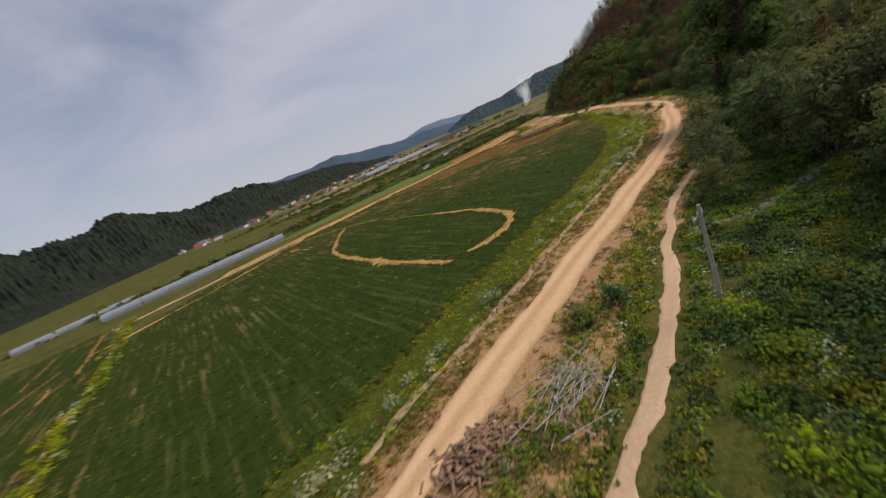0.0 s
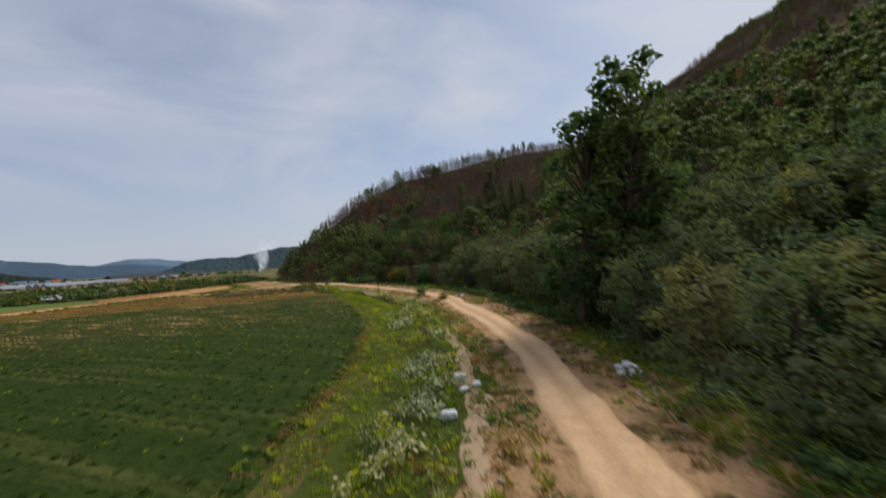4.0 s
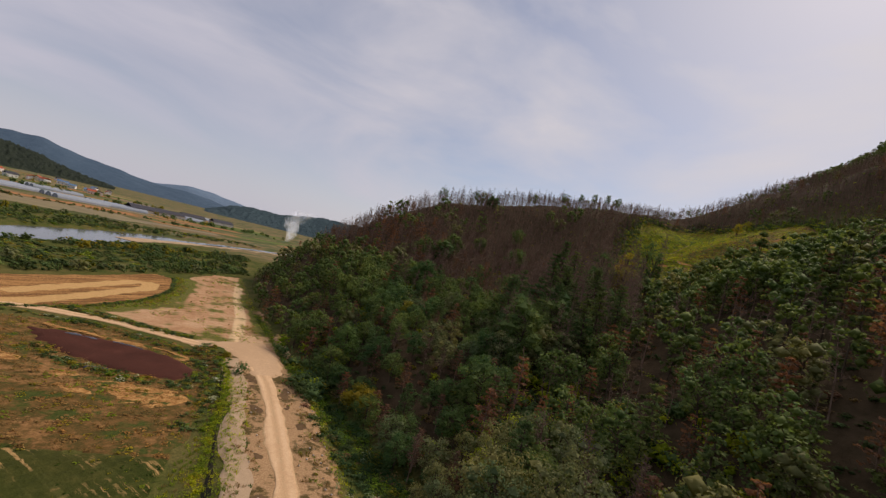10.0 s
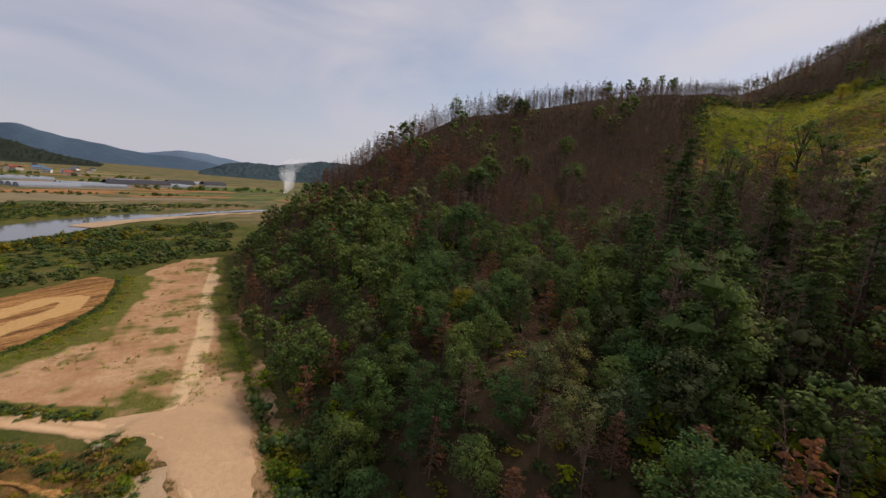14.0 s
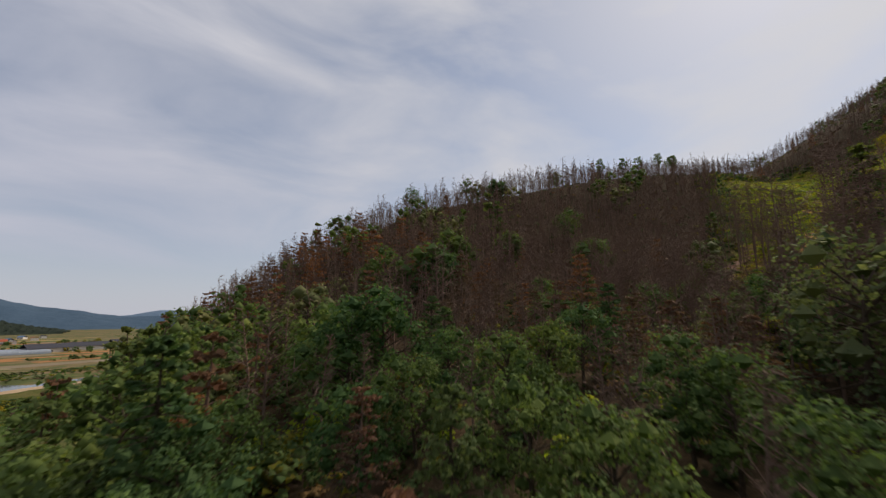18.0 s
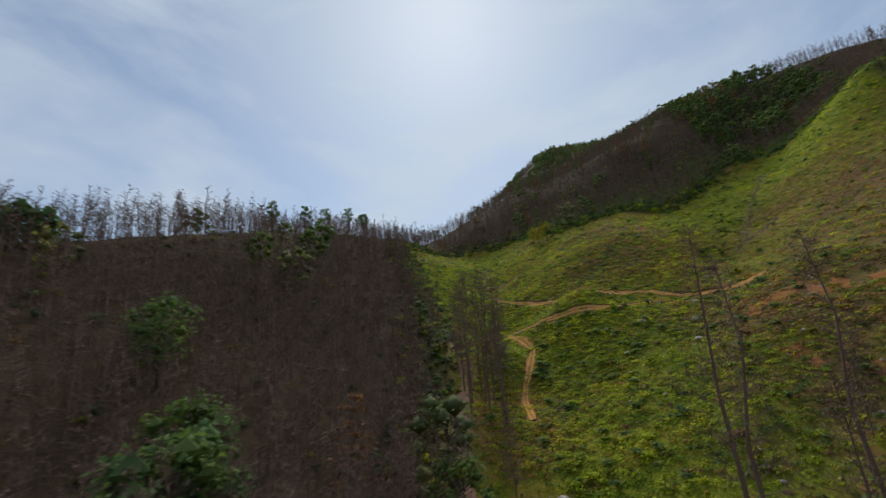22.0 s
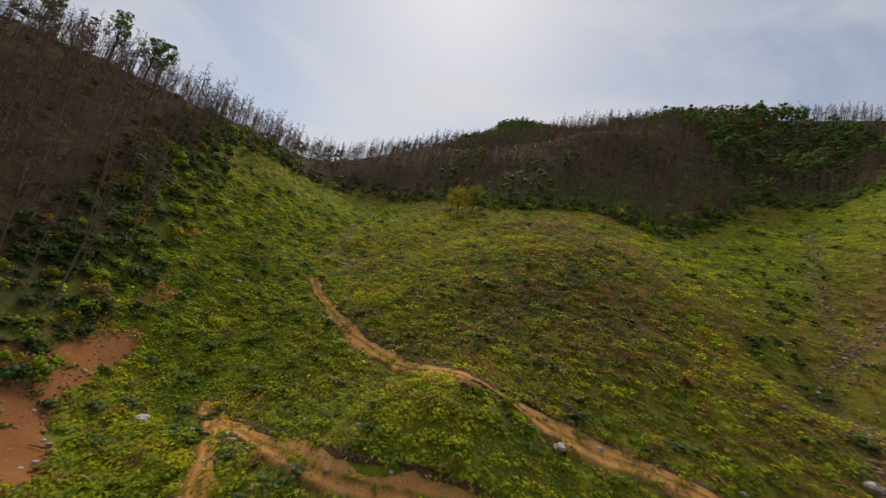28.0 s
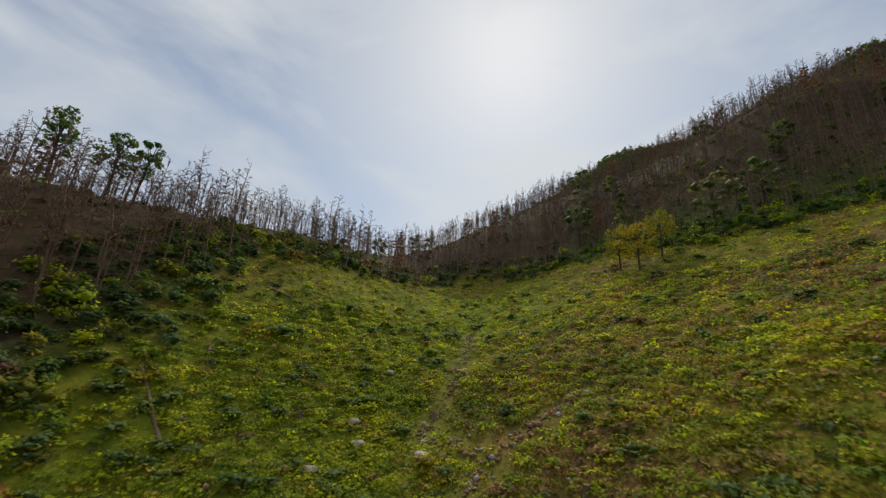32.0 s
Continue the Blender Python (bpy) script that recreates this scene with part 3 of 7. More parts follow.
def patch(name, poly, mat, lift=0.05, step=2.0, rows=None):
    """A piece of land inside an outline, laid on the ground, with furrows if rows is (direction, spacing, depth)."""
    p = np.asarray(poly, float)
    gx, gy = np.arange(p[:, 0].min(), p[:, 0].max() + step, step), np.arange(p[:, 1].min(), p[:, 1].max() + step, step)
    x, y = np.meshgrid(gx, gy, indexing="ij")
    inn = inside(x, y, p)
    d = line_distance(x, y, np.vstack([p, p[:1]]))[0]
    d = np.where(inn, d, -d) + 0.7 * ripple(x, y, 0.5, 3.0) + 0.4 * ripple(x, y, 1.4, 1.0)
    z = height(x, y) + lift * smooth(d, -0.6, 0.8) - 0.4 * smooth(-d, 0.1, 1.2)
    if rows:
        a, gap, depth = rows
        z = z + depth * (0.5 + 0.5 * np.cos((x * math.cos(a) + y * math.sin(a)) * 2 * math.pi / gap)) * smooth(d, 0, 1.5)
    f = grid_faces(*x.shape)
    keep = (d.ravel()[f] > -0.1).any(1)
    used = np.unique(f[keep])
    back = np.full(x.size, -1)
    back[used] = np.arange(len(used))
    return mesh_object(name, np.c_[x.ravel(), y.ravel(), z.ravel()][used], back[f[keep]], mat)
VERGE_LINE = [(-25, -5), (-8, 20), (7.5, 38.5), (18, 52.5), (29.2, 68), (37.6, 77.2), (48, 88.8), (58, 101), (66.5, 113.5), (73.8, 127.5), (80.4, 142), (85.6, 168), (88.8, 191), (89.6, 205), (91, 221)]
tagged(strip("dirt_road", ROAD_LINE, 3.0, ROAD, 0.12, 10, 1.2, 0.3), "pale sandy farm road with faint wheel ruts", "road", kind="structure")
tagged(strip("road_verge", VERGE_LINE, 11.5, STONY, 0.05, 14, 1.2, 0.9), "stony sand shoulder of the raised farm road with dry weeds", "verge", kind="structure")
tagged(strip("concrete_path", PATH_LINE, 1.75, CONCRETE, 0.12, 8, 0.5, 0.22, 0.0, 0.35), "worn concrete path with broken edges in the grass", "path", kind="structure")
SIDE_TRACK = [(11, 53.5), (19, 63), (26.1, 71.2), (32, 78.2), (38, 85.4), (45.5, 94), (54, 105), (61.5, 117), (68, 131)]
tagged(strip("side_track", SIDE_TRACK, 0.75, BARE, 0.08, 4, 0.7, 0.3), "narrow eroded sandy track on the edge of the bank", "path", kind="structure")
BANKGRASS = soil_material("bank_grass", (0.030, 0.046, 0.008), (0.066, 0.092, 0.013), (0.140, 0.130, 0.034), 1.2)
off_ = along([(*p, 0.0) for p in ROAD_LINE[1:11]], 6.0)[:, :2]
dir_ = np.gradient(off_, axis=0)
dir_ /= np.linalg.norm(dir_, axis=1, keepdims=True)
tagged(strip("weedy_shoulder", [tuple(p) for p in off_ + np.c_[-dir_[:, 1], dir_[:, 0]] * 7.4], 7.4, BANKGRASS, 0.035, 9, 1.2, 0.5), "bright grassy bank above the crop field", "verge", kind="structure")
PALE_STRIP = [(74.5, 142), (80.2, 168), (83.2, 190), (84.6, 206), (84.4, 214)]
tagged(strip("sand_berm", PALE_STRIP, 3.2, BARE, 0.09, 5, 1.2, 0.6), "pale sand strip beside the farm road", "verge", kind="structure")


def crop_field(poly, name="crop_field"):
    ob = patch(name, poly, CROPLAND, 0.12, 0.7, (0.558, 1.25, 0.22))
    n = len(ob.data.vertices)
    co = np.empty(n * 3, np.float32)
    ob.data.vertices.foreach_get("co", co)
    x, y = co[0::3], co[1::3]
    dry = smooth(y, 125, 165) * (0.55 + 0.45 * ripple(x, y, 0.11, 1.0)) + 0.22 * smooth(-x, -4, 24) * smooth(150 - y, 0, 40)
    weedy = smooth(y + 0.25 * x, 197, 206)
    for key, val in (("dry", dry), ("weedy", weedy)):
        at = ob.data.attributes.new(key, "FLOAT", "POINT")
        at.data.foreach_set("value", np.clip(val, 0, 1).astype(np.float32))
    return ob


FIELD = [(-8, 44), (8, 60), (20, 76), (29, 87), (40, 100), (49, 112), (58, 127), (66, 146), (72, 166), (76, 181), (50, 187.5), (20, 195), (-4, 201), (-12, 196), (-38, 176), (-60, 160), (-60, 90), (-38, 60)]
tagged(crop_field(FIELD), "dark green crop field in rows with straw-coloured gaps", "field", kind="structure")
tagged(patch("meadow", [(76, 181), (78.5, 190), (81, 202), (82.6, 209), (82.2, 218), (76.5, 223.2), (65, 230.8), (44, 232), (20, 219), (-4, 202), (20, 195), (50, 187.5)], MEADOW, 0.10, 1.0), "weedy fallow meadow with orange soil showing through", "meadow", kind="structure")
def shaded_by(ob, **fields):
    """Store named values, worked out from x and y, on the points of a sheet."""
    co = np.empty(len(ob.data.vertices) * 3, np.float32)
    ob.data.vertices.foreach_get("co", co)
    for key, fn in fields.items():
        at = ob.data.attributes.new(key, "FLOAT", "POINT")
        at.data.foreach_set("value", np.clip(fn(co[0::3].astype(float), co[1::3].astype(float)), 0, 1).astype(np.float32))
    return ob


TRAIL_N = [(86.5, 226), (88.4, 237), (90.6, 252.4), (91.5, 266.6), (93, 285.1), (96.3, 312.1)]
FIELD_SIDE = [(75.5, 300), (76, 278), (72.5, 264), (68.5, 254), (61, 245), (54, 241)]
ROAD_SIDE = [(58, 241), (65, 236.6), (69.8, 233), (74.1, 230.6), (78.5, 228.2)]
HEADLAND = [(-60, 175), (-5, 209), (30, 231), (49.1, 241.9), (56.3, 252), (63, 264.7), (68.3, 273), (68.8, 281), (64.4, 280), (56.5, 267.5), (45.8, 250.5)]


def clearing_weeds(x, y):
    near_field, near_road = line_distance(x, y, FIELD_SIDE)[0], line_distance(x, y, ROAD_SIDE)[0]
    wood_side = line_distance(x, y, [(95.5, 240), (94.5, 256), (95.5, 275), (97.5, 300), (99, 326)])[0]
    spot = np.hypot(x - 83.5, (y - 233) * 0.8)
    return 0.28 + 0.75 * (1 - smooth(near_field, 1, 6)) + 0.85 * (1 - smooth(near_road, 0.6, 2.8)) + 0.5 * (1 - smooth(wood_side, 0.5, 3)) + 0.25 * (1 - smooth(spot, 1, 6)) + 0.30 * ripple(x, y, 0.16, 2.0) + 0.25 * ripple(x, y, 0.6, 4.0)


tagged(shaded_by(patch("bare_clearing", [(54, 241.2), (61, 238.6), (66, 235.4), (71, 232.2), (78, 228.6), (84, 224), (88, 221), (93, 212), (97, 212), (97.5, 230), (97, 245), (96.5, 270), (97, 300), (99, 326), (88, 322), (78, 303), (75, 290), (74.8, 277), (71.6, 264.4), (67.4, 254.8), (60, 245.4)], CLEARING, 0.10, 0.5), weed=clearing_weeds, trail=lambda x, y: 1 - smooth(line_distance(x, y, TRAIL_N)[0], 0.7, 2.2)), "open patch of bare trodden earth with weeds", "clearing", kind="structure")
tagged(patch("road_junction", [(87.2, 205), (91.5, 205), (93.5, 212), (94.5, 221), (93, 231), (90.5, 238), (88.5, 232), (86, 226.5), (80, 227.8), (78, 224), (84, 219.5), (86.6, 213)], JUNCTION, 0.135, 0.4), "pale worn junction of the farm road", "road", kind="structure")
tagged(shaded_by(patch("ploughed_field", [(73.8, 298), (73.4, 277.5), (70.4, 265), (66, 255.5), (58.5, 245.3), (48.5, 239.6), (33, 233.6), (22.6, 226.2), (-14, 205), (-60, 174), (-61, 179), (-16, 212), (20.4, 234), (31, 243), (29.5, 252), (30, 259), (39.4, 265), (53, 280), (69, 301.5)], FURROW, 0.10, 0.6, (2.26, 1.9, 0.22)), headland=lambda x, y: 1 - smooth(line_distance(x, y, HEADLAND)[0], 1.3, 2.8)), "ploughed orange field with furrows and a pale headland", "field", kind="structure")
tagged(patch("mud_pool", [(54, 225.5), (57, 219), (62.5, 212), (69, 207), (76, 203.8), (79, 207.5), (76.5, 213.5), (70.5, 218.5), (63, 223)], MUD, 0.30, 0.5), "dark reddish brown drying mud pool", "pool", kind="structure")
PUDDLE = Shader("dark_puddle", 0.08)
PUDDLE.p.inputs["Specular IOR Level"].default_value = 0.5
PUDDLE = PUDDLE.done((0.020, 0.016, 0.018), PUDDLE.noise(1.5, 3), 0.01, 0.2)
for pts in ([(58.5, 223.6), (61, 223.2), (64.8, 221.4), (65.2, 220.2), (62, 221.2), (59, 222.4)], [(66.4, 220.6), (68.2, 220.0), (71.6, 218.5), (71.2, 217.6), (68, 218.8)], [(64.6, 207.6), (66.2, 206.6), (67.8, 206.3), (67, 207.4)]):
    tagged(patch("puddle", pts, PUDDLE, 0.36, 0.3), "dark water standing on the rim of the mud pool", "puddle", kind="structure")


def scraped_material():
    """Orange subsoil in clods, with green weeds coming through."""
    s = Shader("orange_crust", 0.95)
    n2, n3, blot = s.noise(0.9, 6, 0.7), s.noise(4.0, 5, 0.75), s.noise(0.42, 5, 0.65)
    c = s.ramp(s.mix(0.5, n2, n3), (0.36, (0.15, 0.062, 0.020)), (0.47, (0.31, 0.150, 0.050)), (0.56, (0.46, 0.25, 0.090)), (0.68, (0.60, 0.37, 0.16)))
    weed = s.ramp(n3, (0.3, (0.035, 0.048, 0.010)), (0.7, (0.105, 0.105, 0.026)))
    return s.done(s.mix(s.value(blot, 0.53, 0.60), c, weed), s.mix(0.5, n2, n3), 0.30, 0.9)


CRUST = scraped_material()
tagged(strip("soil_rim", [(55.5, 227.6), (60, 224.9), (66, 222.2), (72, 219.6), (76, 216.4), (78.4, 213)], 1.5, CRUST, 0.24, 5, 0.6, 0.7), "orange crust of soil along the edge of the mud pool", "soil", kind="structure")
for pts in ([(65.6, 203.9), (68.7, 203.0), (71.8, 201.3), (75.2, 200.9), (77.6, 198.8), (78.1, 196.4), (76.9, 194.8), (73.7, 194.0), (70.1, 195.0), (68.5, 198.5), (66.2, 200.5)], [(60.5, 207), (63.5, 206), (65.5, 204.2), (63.5, 203), (61, 204.6)], [(63, 201.5), (66, 199.6), (67, 197.6), (64.2, 198.4), (62, 200.2)], [(54, 213.5), (57.2, 210.4), (58, 207.6), (54.6, 209.4), (52.4, 212.4)], [(49.6, 222), (52.6, 219.4), (53.6, 214.8), (51, 214.6), (48.8, 218.6)]):
    tagged(patch("soil_patch", pts, CRUST, 0.15, 0.4), "scraped orange soil beside the mud pool", "soil", kind="structure")
FIELD_WEST = [(-31, 68), (-45, 96), (-66, 128), (-88, 158), (-116, 152), (-120, 70), (-60, 40)]
tagged(crop_field(FIELD_WEST), "neighbouring green field with orange bare strips", "field", kind="structure")
for ln, w in (([(-60, 111), (-73, 131), (-87, 151)], 1.5), ([(-58, 100), (-61, 105), (-64, 109.5)], 1.2), ([(-68.7, 103.5), (-71, 112), (-73.5, 122)], 0.9), ([(-80, 118), (-90, 134), (-98, 148)], 1.0)):
    tagged(strip("soil_strip", ln, w, CRUST, 0.30, 3, 0.8, 0.5), "bare orange strip of soil between crop rows", "soil", kind="structure")
tagged(strip("soil_strip", [(-70, 126), (-62.4, 134.4), (-47.1, 151.3), (-36, 175), (-29.7, 193.2)], 0.7, STRAW, 0.32, 3, 0.8, 0.35), "pale dry line along the edge of the crop", "soil", kind="structure")
DARKSOIL = soil_material("dark_rubble_soil", (0.065, 0.038, 0.020), (0.135, 0.082, 0.042), (0.25, 0.16, 0.085), 2.2)
rr = np.random.default_rng(17)
for x, y in ((86.2, 192), (86.3, 194.6), (86.6, 197.4), (86.9, 200.4), (87.1, 202.6), (87.2, 205), (85.2, 184), (84.8, 179), (90.6, 192.6), (91, 196.6), (91.6, 199), (93.6, 193.4), (93.2, 190), (91.2, 187), (93.6, 198.4), (90.4, 182.5), (92.6, 183), (83.6, 171.5), (81.8, 163)):
    a = np.arange(16) * math.pi / 8
    q = rr.uniform(0.5, 1.0) * (1 + rr.uniform(-0.3, 0.3, 16) + 0.25 * np.sin(2 * a + rr.uniform(0, 6)))
    tagged(patch("rubble_patch", list(zip(x + q * np.cos(a) * 0.8, y + q * np.sin(a) * 1.5)), DARKSOIL, 0.09, 0.11), "dark patch of dug-up soil and dead weeds on the verge", "soil", kind="structure")


def straw_material():
    """Flattened straw with crop standing up through it in patches."""
    m = Shader("broken_straw", 0.95)
    n1, n2 = m.noise(0.9, 5, 0.7), m.noise(6.0, 4, 0.7)
    straw = m.ramp(n2, (0.3, (0.30, 0.18, 0.06)), (0.55, (0.48, 0.31, 0.115)), (0.8, (0.60, 0.42, 0.18)))
    edge = m.mix(0.66, m.attribute("across"), n1)
    return m.done(m.mix(m.value(edge, 0.49, 0.56), straw, (0.036, 0.056, 0.010)), n2, 0.2, 0.8)


BROKEN_STRAW = straw_material()
RING_A = [(-12.3, 166), (-10.5, 143), (-7, 127), (0, 113.5), (8, 100.7), (13.9, 92.3), (18.6, 86.4)]
RING_B = [(21, 87.6), (24.2, 88.8), (27.5, 91.8), (29.0, 97), (28.9, 102), (26.6, 109), (21.5, 119), (17, 126)]
tagged(strip("straw_band", RING_A, 1.7, BROKEN_STRAW, 0.32, 4, 0.7, 0.7), "flattened straw-coloured band looping through the crop", "straw", kind="structure")
tagged(strip("straw_band", RING_B, 2.2, BROKEN_STRAW, 0.32, 4, 0.7, 0.8), "flattened straw-coloured band looping through the crop", "straw", kind="structure")
tagged(strip("green_lane", [(17, 126), (8, 141), (0, 154), (-12, 167), (-30, 178)], 1.0, SHRUB, 0.33, 2, 1.2, 0.2), "light green lane through the crop", "lane", kind="structure")

# river and sand
WATER = Shader("river_water", 0.12)
WATER.p.inputs["Specular IOR Level"].default_value = 0.5
WATER = WATER.done((0.10, 0.105, 0.10), WATER.noise(0.6, 4), 0.03, 0.4)
RIVER_WET = RIVER[:8] + [(76, 462)]


def flat_strip(name, line, width, mat, z):
    c = along([(p[0], p[1], 0.0) for p in line], 6.0)[:, :2]
    t = np.gradient(c, axis=0)
    t /= np.linalg.norm(t, axis=1, keepdims=True)
    u = np.linspace(-1, 1, 5)
    w = width / 2 * (1 + 0.18 * np.sin(np.arange(len(c)) * 0.9))
    x = c[:, 0, None] - t[:, 1, None] * u * w[:, None]
    y = c[:, 1, None] + t[:, 0, None] * u * w[:, None]
    return mesh_object(name, np.c_[x.ravel(), y.ravel(), np.full(x.size, z)], grid_faces(*x.shape), mat)


tagged(flat_strip("river", RIVER_WET, 31, WATER, -1.25), "slow grey river between grassy banks", "river", kind="structure")
tagged(flat_strip("river", [(74, 455), (100, 490), (150, 535), (260, 610), (420, 690)], 9, WATER, -1.35), "shallow channel beside the sand bar", "river", kind="structure")
tagged(flat_strip("sand_bar", [(50, 404), (63, 428), (94, 463), (133, 503), (200, 552)], 10, BARE, -1.1), "pale sand bar at the bend of the river", "sand", kind="structure")
tagged(flat_strip("flooded_field", [(-130, 430), (-55, 480), (-10, 525), (40, 560)], 60, plain_material("muddy_water", (0.20, 0.155, 0.07), 0.5, 0.0, 0.3, 0.05), 0.14), "shallow muddy flooded rice field", "field", kind="structure")


# ---- far hills ----
def hill_material(name, dark, light):
    s = Shader(name, 0.95)
    n = s.mix(0.5, s.noise(0.02, 6, 0.65), s.noise(0.11, 4, 0.7))
    return s.done(s.ramp(n, (0.36, dark), (0.62, light)), s.noise(0.09, 5), 8.0, 0.9)


def far_hill(name, profile, depth, mat, label, cells=420, lump=0.0):
    """A long hill round the plain; lump is the height of the tree crowns on it."""
    pr = np.array(profile, float)
    tb = np.linspace(pr[0, 0], pr[-1, 0], cells)
    dist, high = np.interp(tb, pr[:, 0], pr[:, 1]), np.interp(tb, pr[:, 0], pr[:, 2])
    v = np.linspace(0, 1, 60 if lump > 3 else 16)
    hr_ = np.random.default_rng(8)
    rough = 1 + 0.035 * np.sin(tb * 0.43) + 0.03 * np.sin(tb * 0.93 + 1) + 0.012 * np.sin(tb * 2.9)
    up = np.sin(np.clip(v / 0.62, 0, 1) * math.pi / 2) ** 1.1 * np.where(v > 0.62, np.cos((v - 0.62) / 0.38 * math.pi / 2), 1)
    d = dist[:, None] + (v[None, :] - 0.6) * depth
    a = np.radians(tb)[:, None] + 0 * d
    fold = 1 + 0.10 * np.sin(a * 26 + 1.3) * np.sin(v[None, :] * 3.1) + 0.05 * np.sin(a * 61 + v[None, :] * 4) * (v[None, :] < 0.6)
    bumps = hr_.random(d.shape)
    for ax in (0, 1):
        bumps = 0.5 * bumps + 0.25 * np.roll(bumps, 1, ax) + 0.25 * np.roll(bumps, -1, ax)
    bumps = np.clip((bumps - 0.3) * 2.2, 0, 1)
    z = high[:, None] * rough[:, None] * up[None, :] * fold - 2 + lump * bumps * smooth(v[None, :], 0.02, 0.12)
    x, y = 60 + d * np.sin(a), 120 + d * np.cos(a)
    return tagged(mesh_object(name, np.c_[x.ravel(), y.ravel(), z.ravel()], grid_faces(*x.shape), mat), label, "hills", kind="structure")


# middle, blue and pale hills carry the haze of distance in their base colour
HILL_NEAR, HILL_HAZE_BLUE = hill_material("wooded_hill", (0.013, 0.019, 0.015), (0.034, 0.043, 0.030)), hill_material("haze_blue_hill", (0.050, 0.085, 0.125), (0.075, 0.115, 0.160))
HILL_HAZE_MID, HILL_HAZE_PALE = hill_material("haze_tinted_hill", (0.030, 0.052, 0.062), (0.052, 0.080, 0.088)), hill_material("haze_pale_hill", (0.12, 0.18, 0.25), (0.15, 0.21, 0.28))
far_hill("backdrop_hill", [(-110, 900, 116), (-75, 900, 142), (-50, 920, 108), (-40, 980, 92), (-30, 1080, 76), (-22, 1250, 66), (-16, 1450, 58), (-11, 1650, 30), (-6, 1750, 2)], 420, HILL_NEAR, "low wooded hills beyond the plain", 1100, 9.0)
far_hill("backdrop_hill", [(-60, 3000, 190), (-30, 3000, 175), (-20, 3000, 160), (-14, 3000, 130), (-8, 3000, 112), (-2, 3000, 66), (3, 3000, 50), (8, 3000, 10)], 900, HILL_HAZE_BLUE, "mountain range far across the valley, tinted blue for haze", 400, 0.0)
far_hill("backdrop_hill", [(-10, 4200, 60), (-4, 4200, 90), (0, 4200, 115), (3, 4200, 118), (8, 4200, 80), (20, 4200, 60)], 500, HILL_HAZE_PALE, "mountain far across the valley, tinted pale for haze")
far_hill("backdrop_hill", [(2.5, 2000, 4), (5, 2000, 40), (7.5, 2000, 62), (11, 2000, 58), (15, 2000, 76), (22, 1900, 100), (40, 1700, 120), (70, 1500, 120)], 700, HILL_HAZE_MID, "dark wooded mountain behind the smoke, tinted bluish for haze", 500, 6.0)


# ---- trees ----
def frustum(verts, faces, a, c, ra, rc, sides=5):
    a, c = np.array(a, float), np.array(c, float)
    d = c - a
    d /= np.linalg.norm(d) + 1e-9
    s = np.cross(d, (0.3, 0.9, 0.2))
    s /= np.linalg.norm(s) + 1e-9
    u = np.cross(d, s)
    k = len(verts)
    for p, r in ((a, ra), (c, rc)):
        for i in range(sides):
            w = 2 * math.pi * i / sides
            verts.append(p + r * (math.cos(w) * s + math.sin(w) * u))
    for i in range(sides):
        j = (i + 1) % sides
        faces.append((k + i, k + j, k + sides + j, k + sides + i))


def leaf_clumps(verts, faces, centre, radius, count, size, rng, flat=1.0, droop=0.0, up=0.75):
    """Small folded leaf sprays round a point."""
    d = rng.normal(0, 1, (count, 3))
    d /= np.linalg.norm(d, axis=1, keepdims=True)
    p = centre + d * radius * rng.uniform(0.6, 1.05, (count, 1)) * np.array((1, 1, flat))
    n = d * 0.7 + rng.normal(0, 0.45, (count, 3)) + (0, 0, up)
    n /= np.linalg.norm(n, axis=1, keepdims=True)
    s = np.cross(n, rng.normal(0, 1, (count, 3)))
    s /= np.linalg.norm(s, axis=1, keepdims=True) + 1e-9
    u = np.cross(n, s)
    q = size * rng.uniform(0.55, 1.35, (count, 1))
    bend = n * q * 0.28 + np.array((0, 0, droop)) * q
    for i in range(count):
        k = len(verts)
        verts.extend((p[i] - s[i] * q[i] * 0.55 - u[i] * q[i] * 0.2 - bend[i], p[i] - s[i] * q[i] * 0.1 + u[i] * q[i] * 0.62, p[i] + s[i] * q[i] * 0.55 - u[i] * q[i] * 0.1 - bend[i], p[i] - s[i] * q[i] * 0.05 - u[i] * q[i] * 0.6))
        faces.extend(((k, k + 3, k + 1), (k + 3, k + 2, k + 1)))


def core(verts, faces, c, r, rng, flat=0.8):
    """A rough inner mass that keeps the crown from being see-through."""
    k = len(verts)
    for d in ((1, 0, 0), (0, 1, 0), (-1, 0, 0), (0, -1, 0), (0, 0, 1), (0, 0, -1)):
        verts.append(c + np.array(d) * r * rng.uniform(0.7, 1.1) * np.array((1, 1, flat)))
    for i in range(4):
        j = (i + 1) % 4
        faces.extend(((k + i, k + j, k + 4), (k + j, k + i, k + 5)))


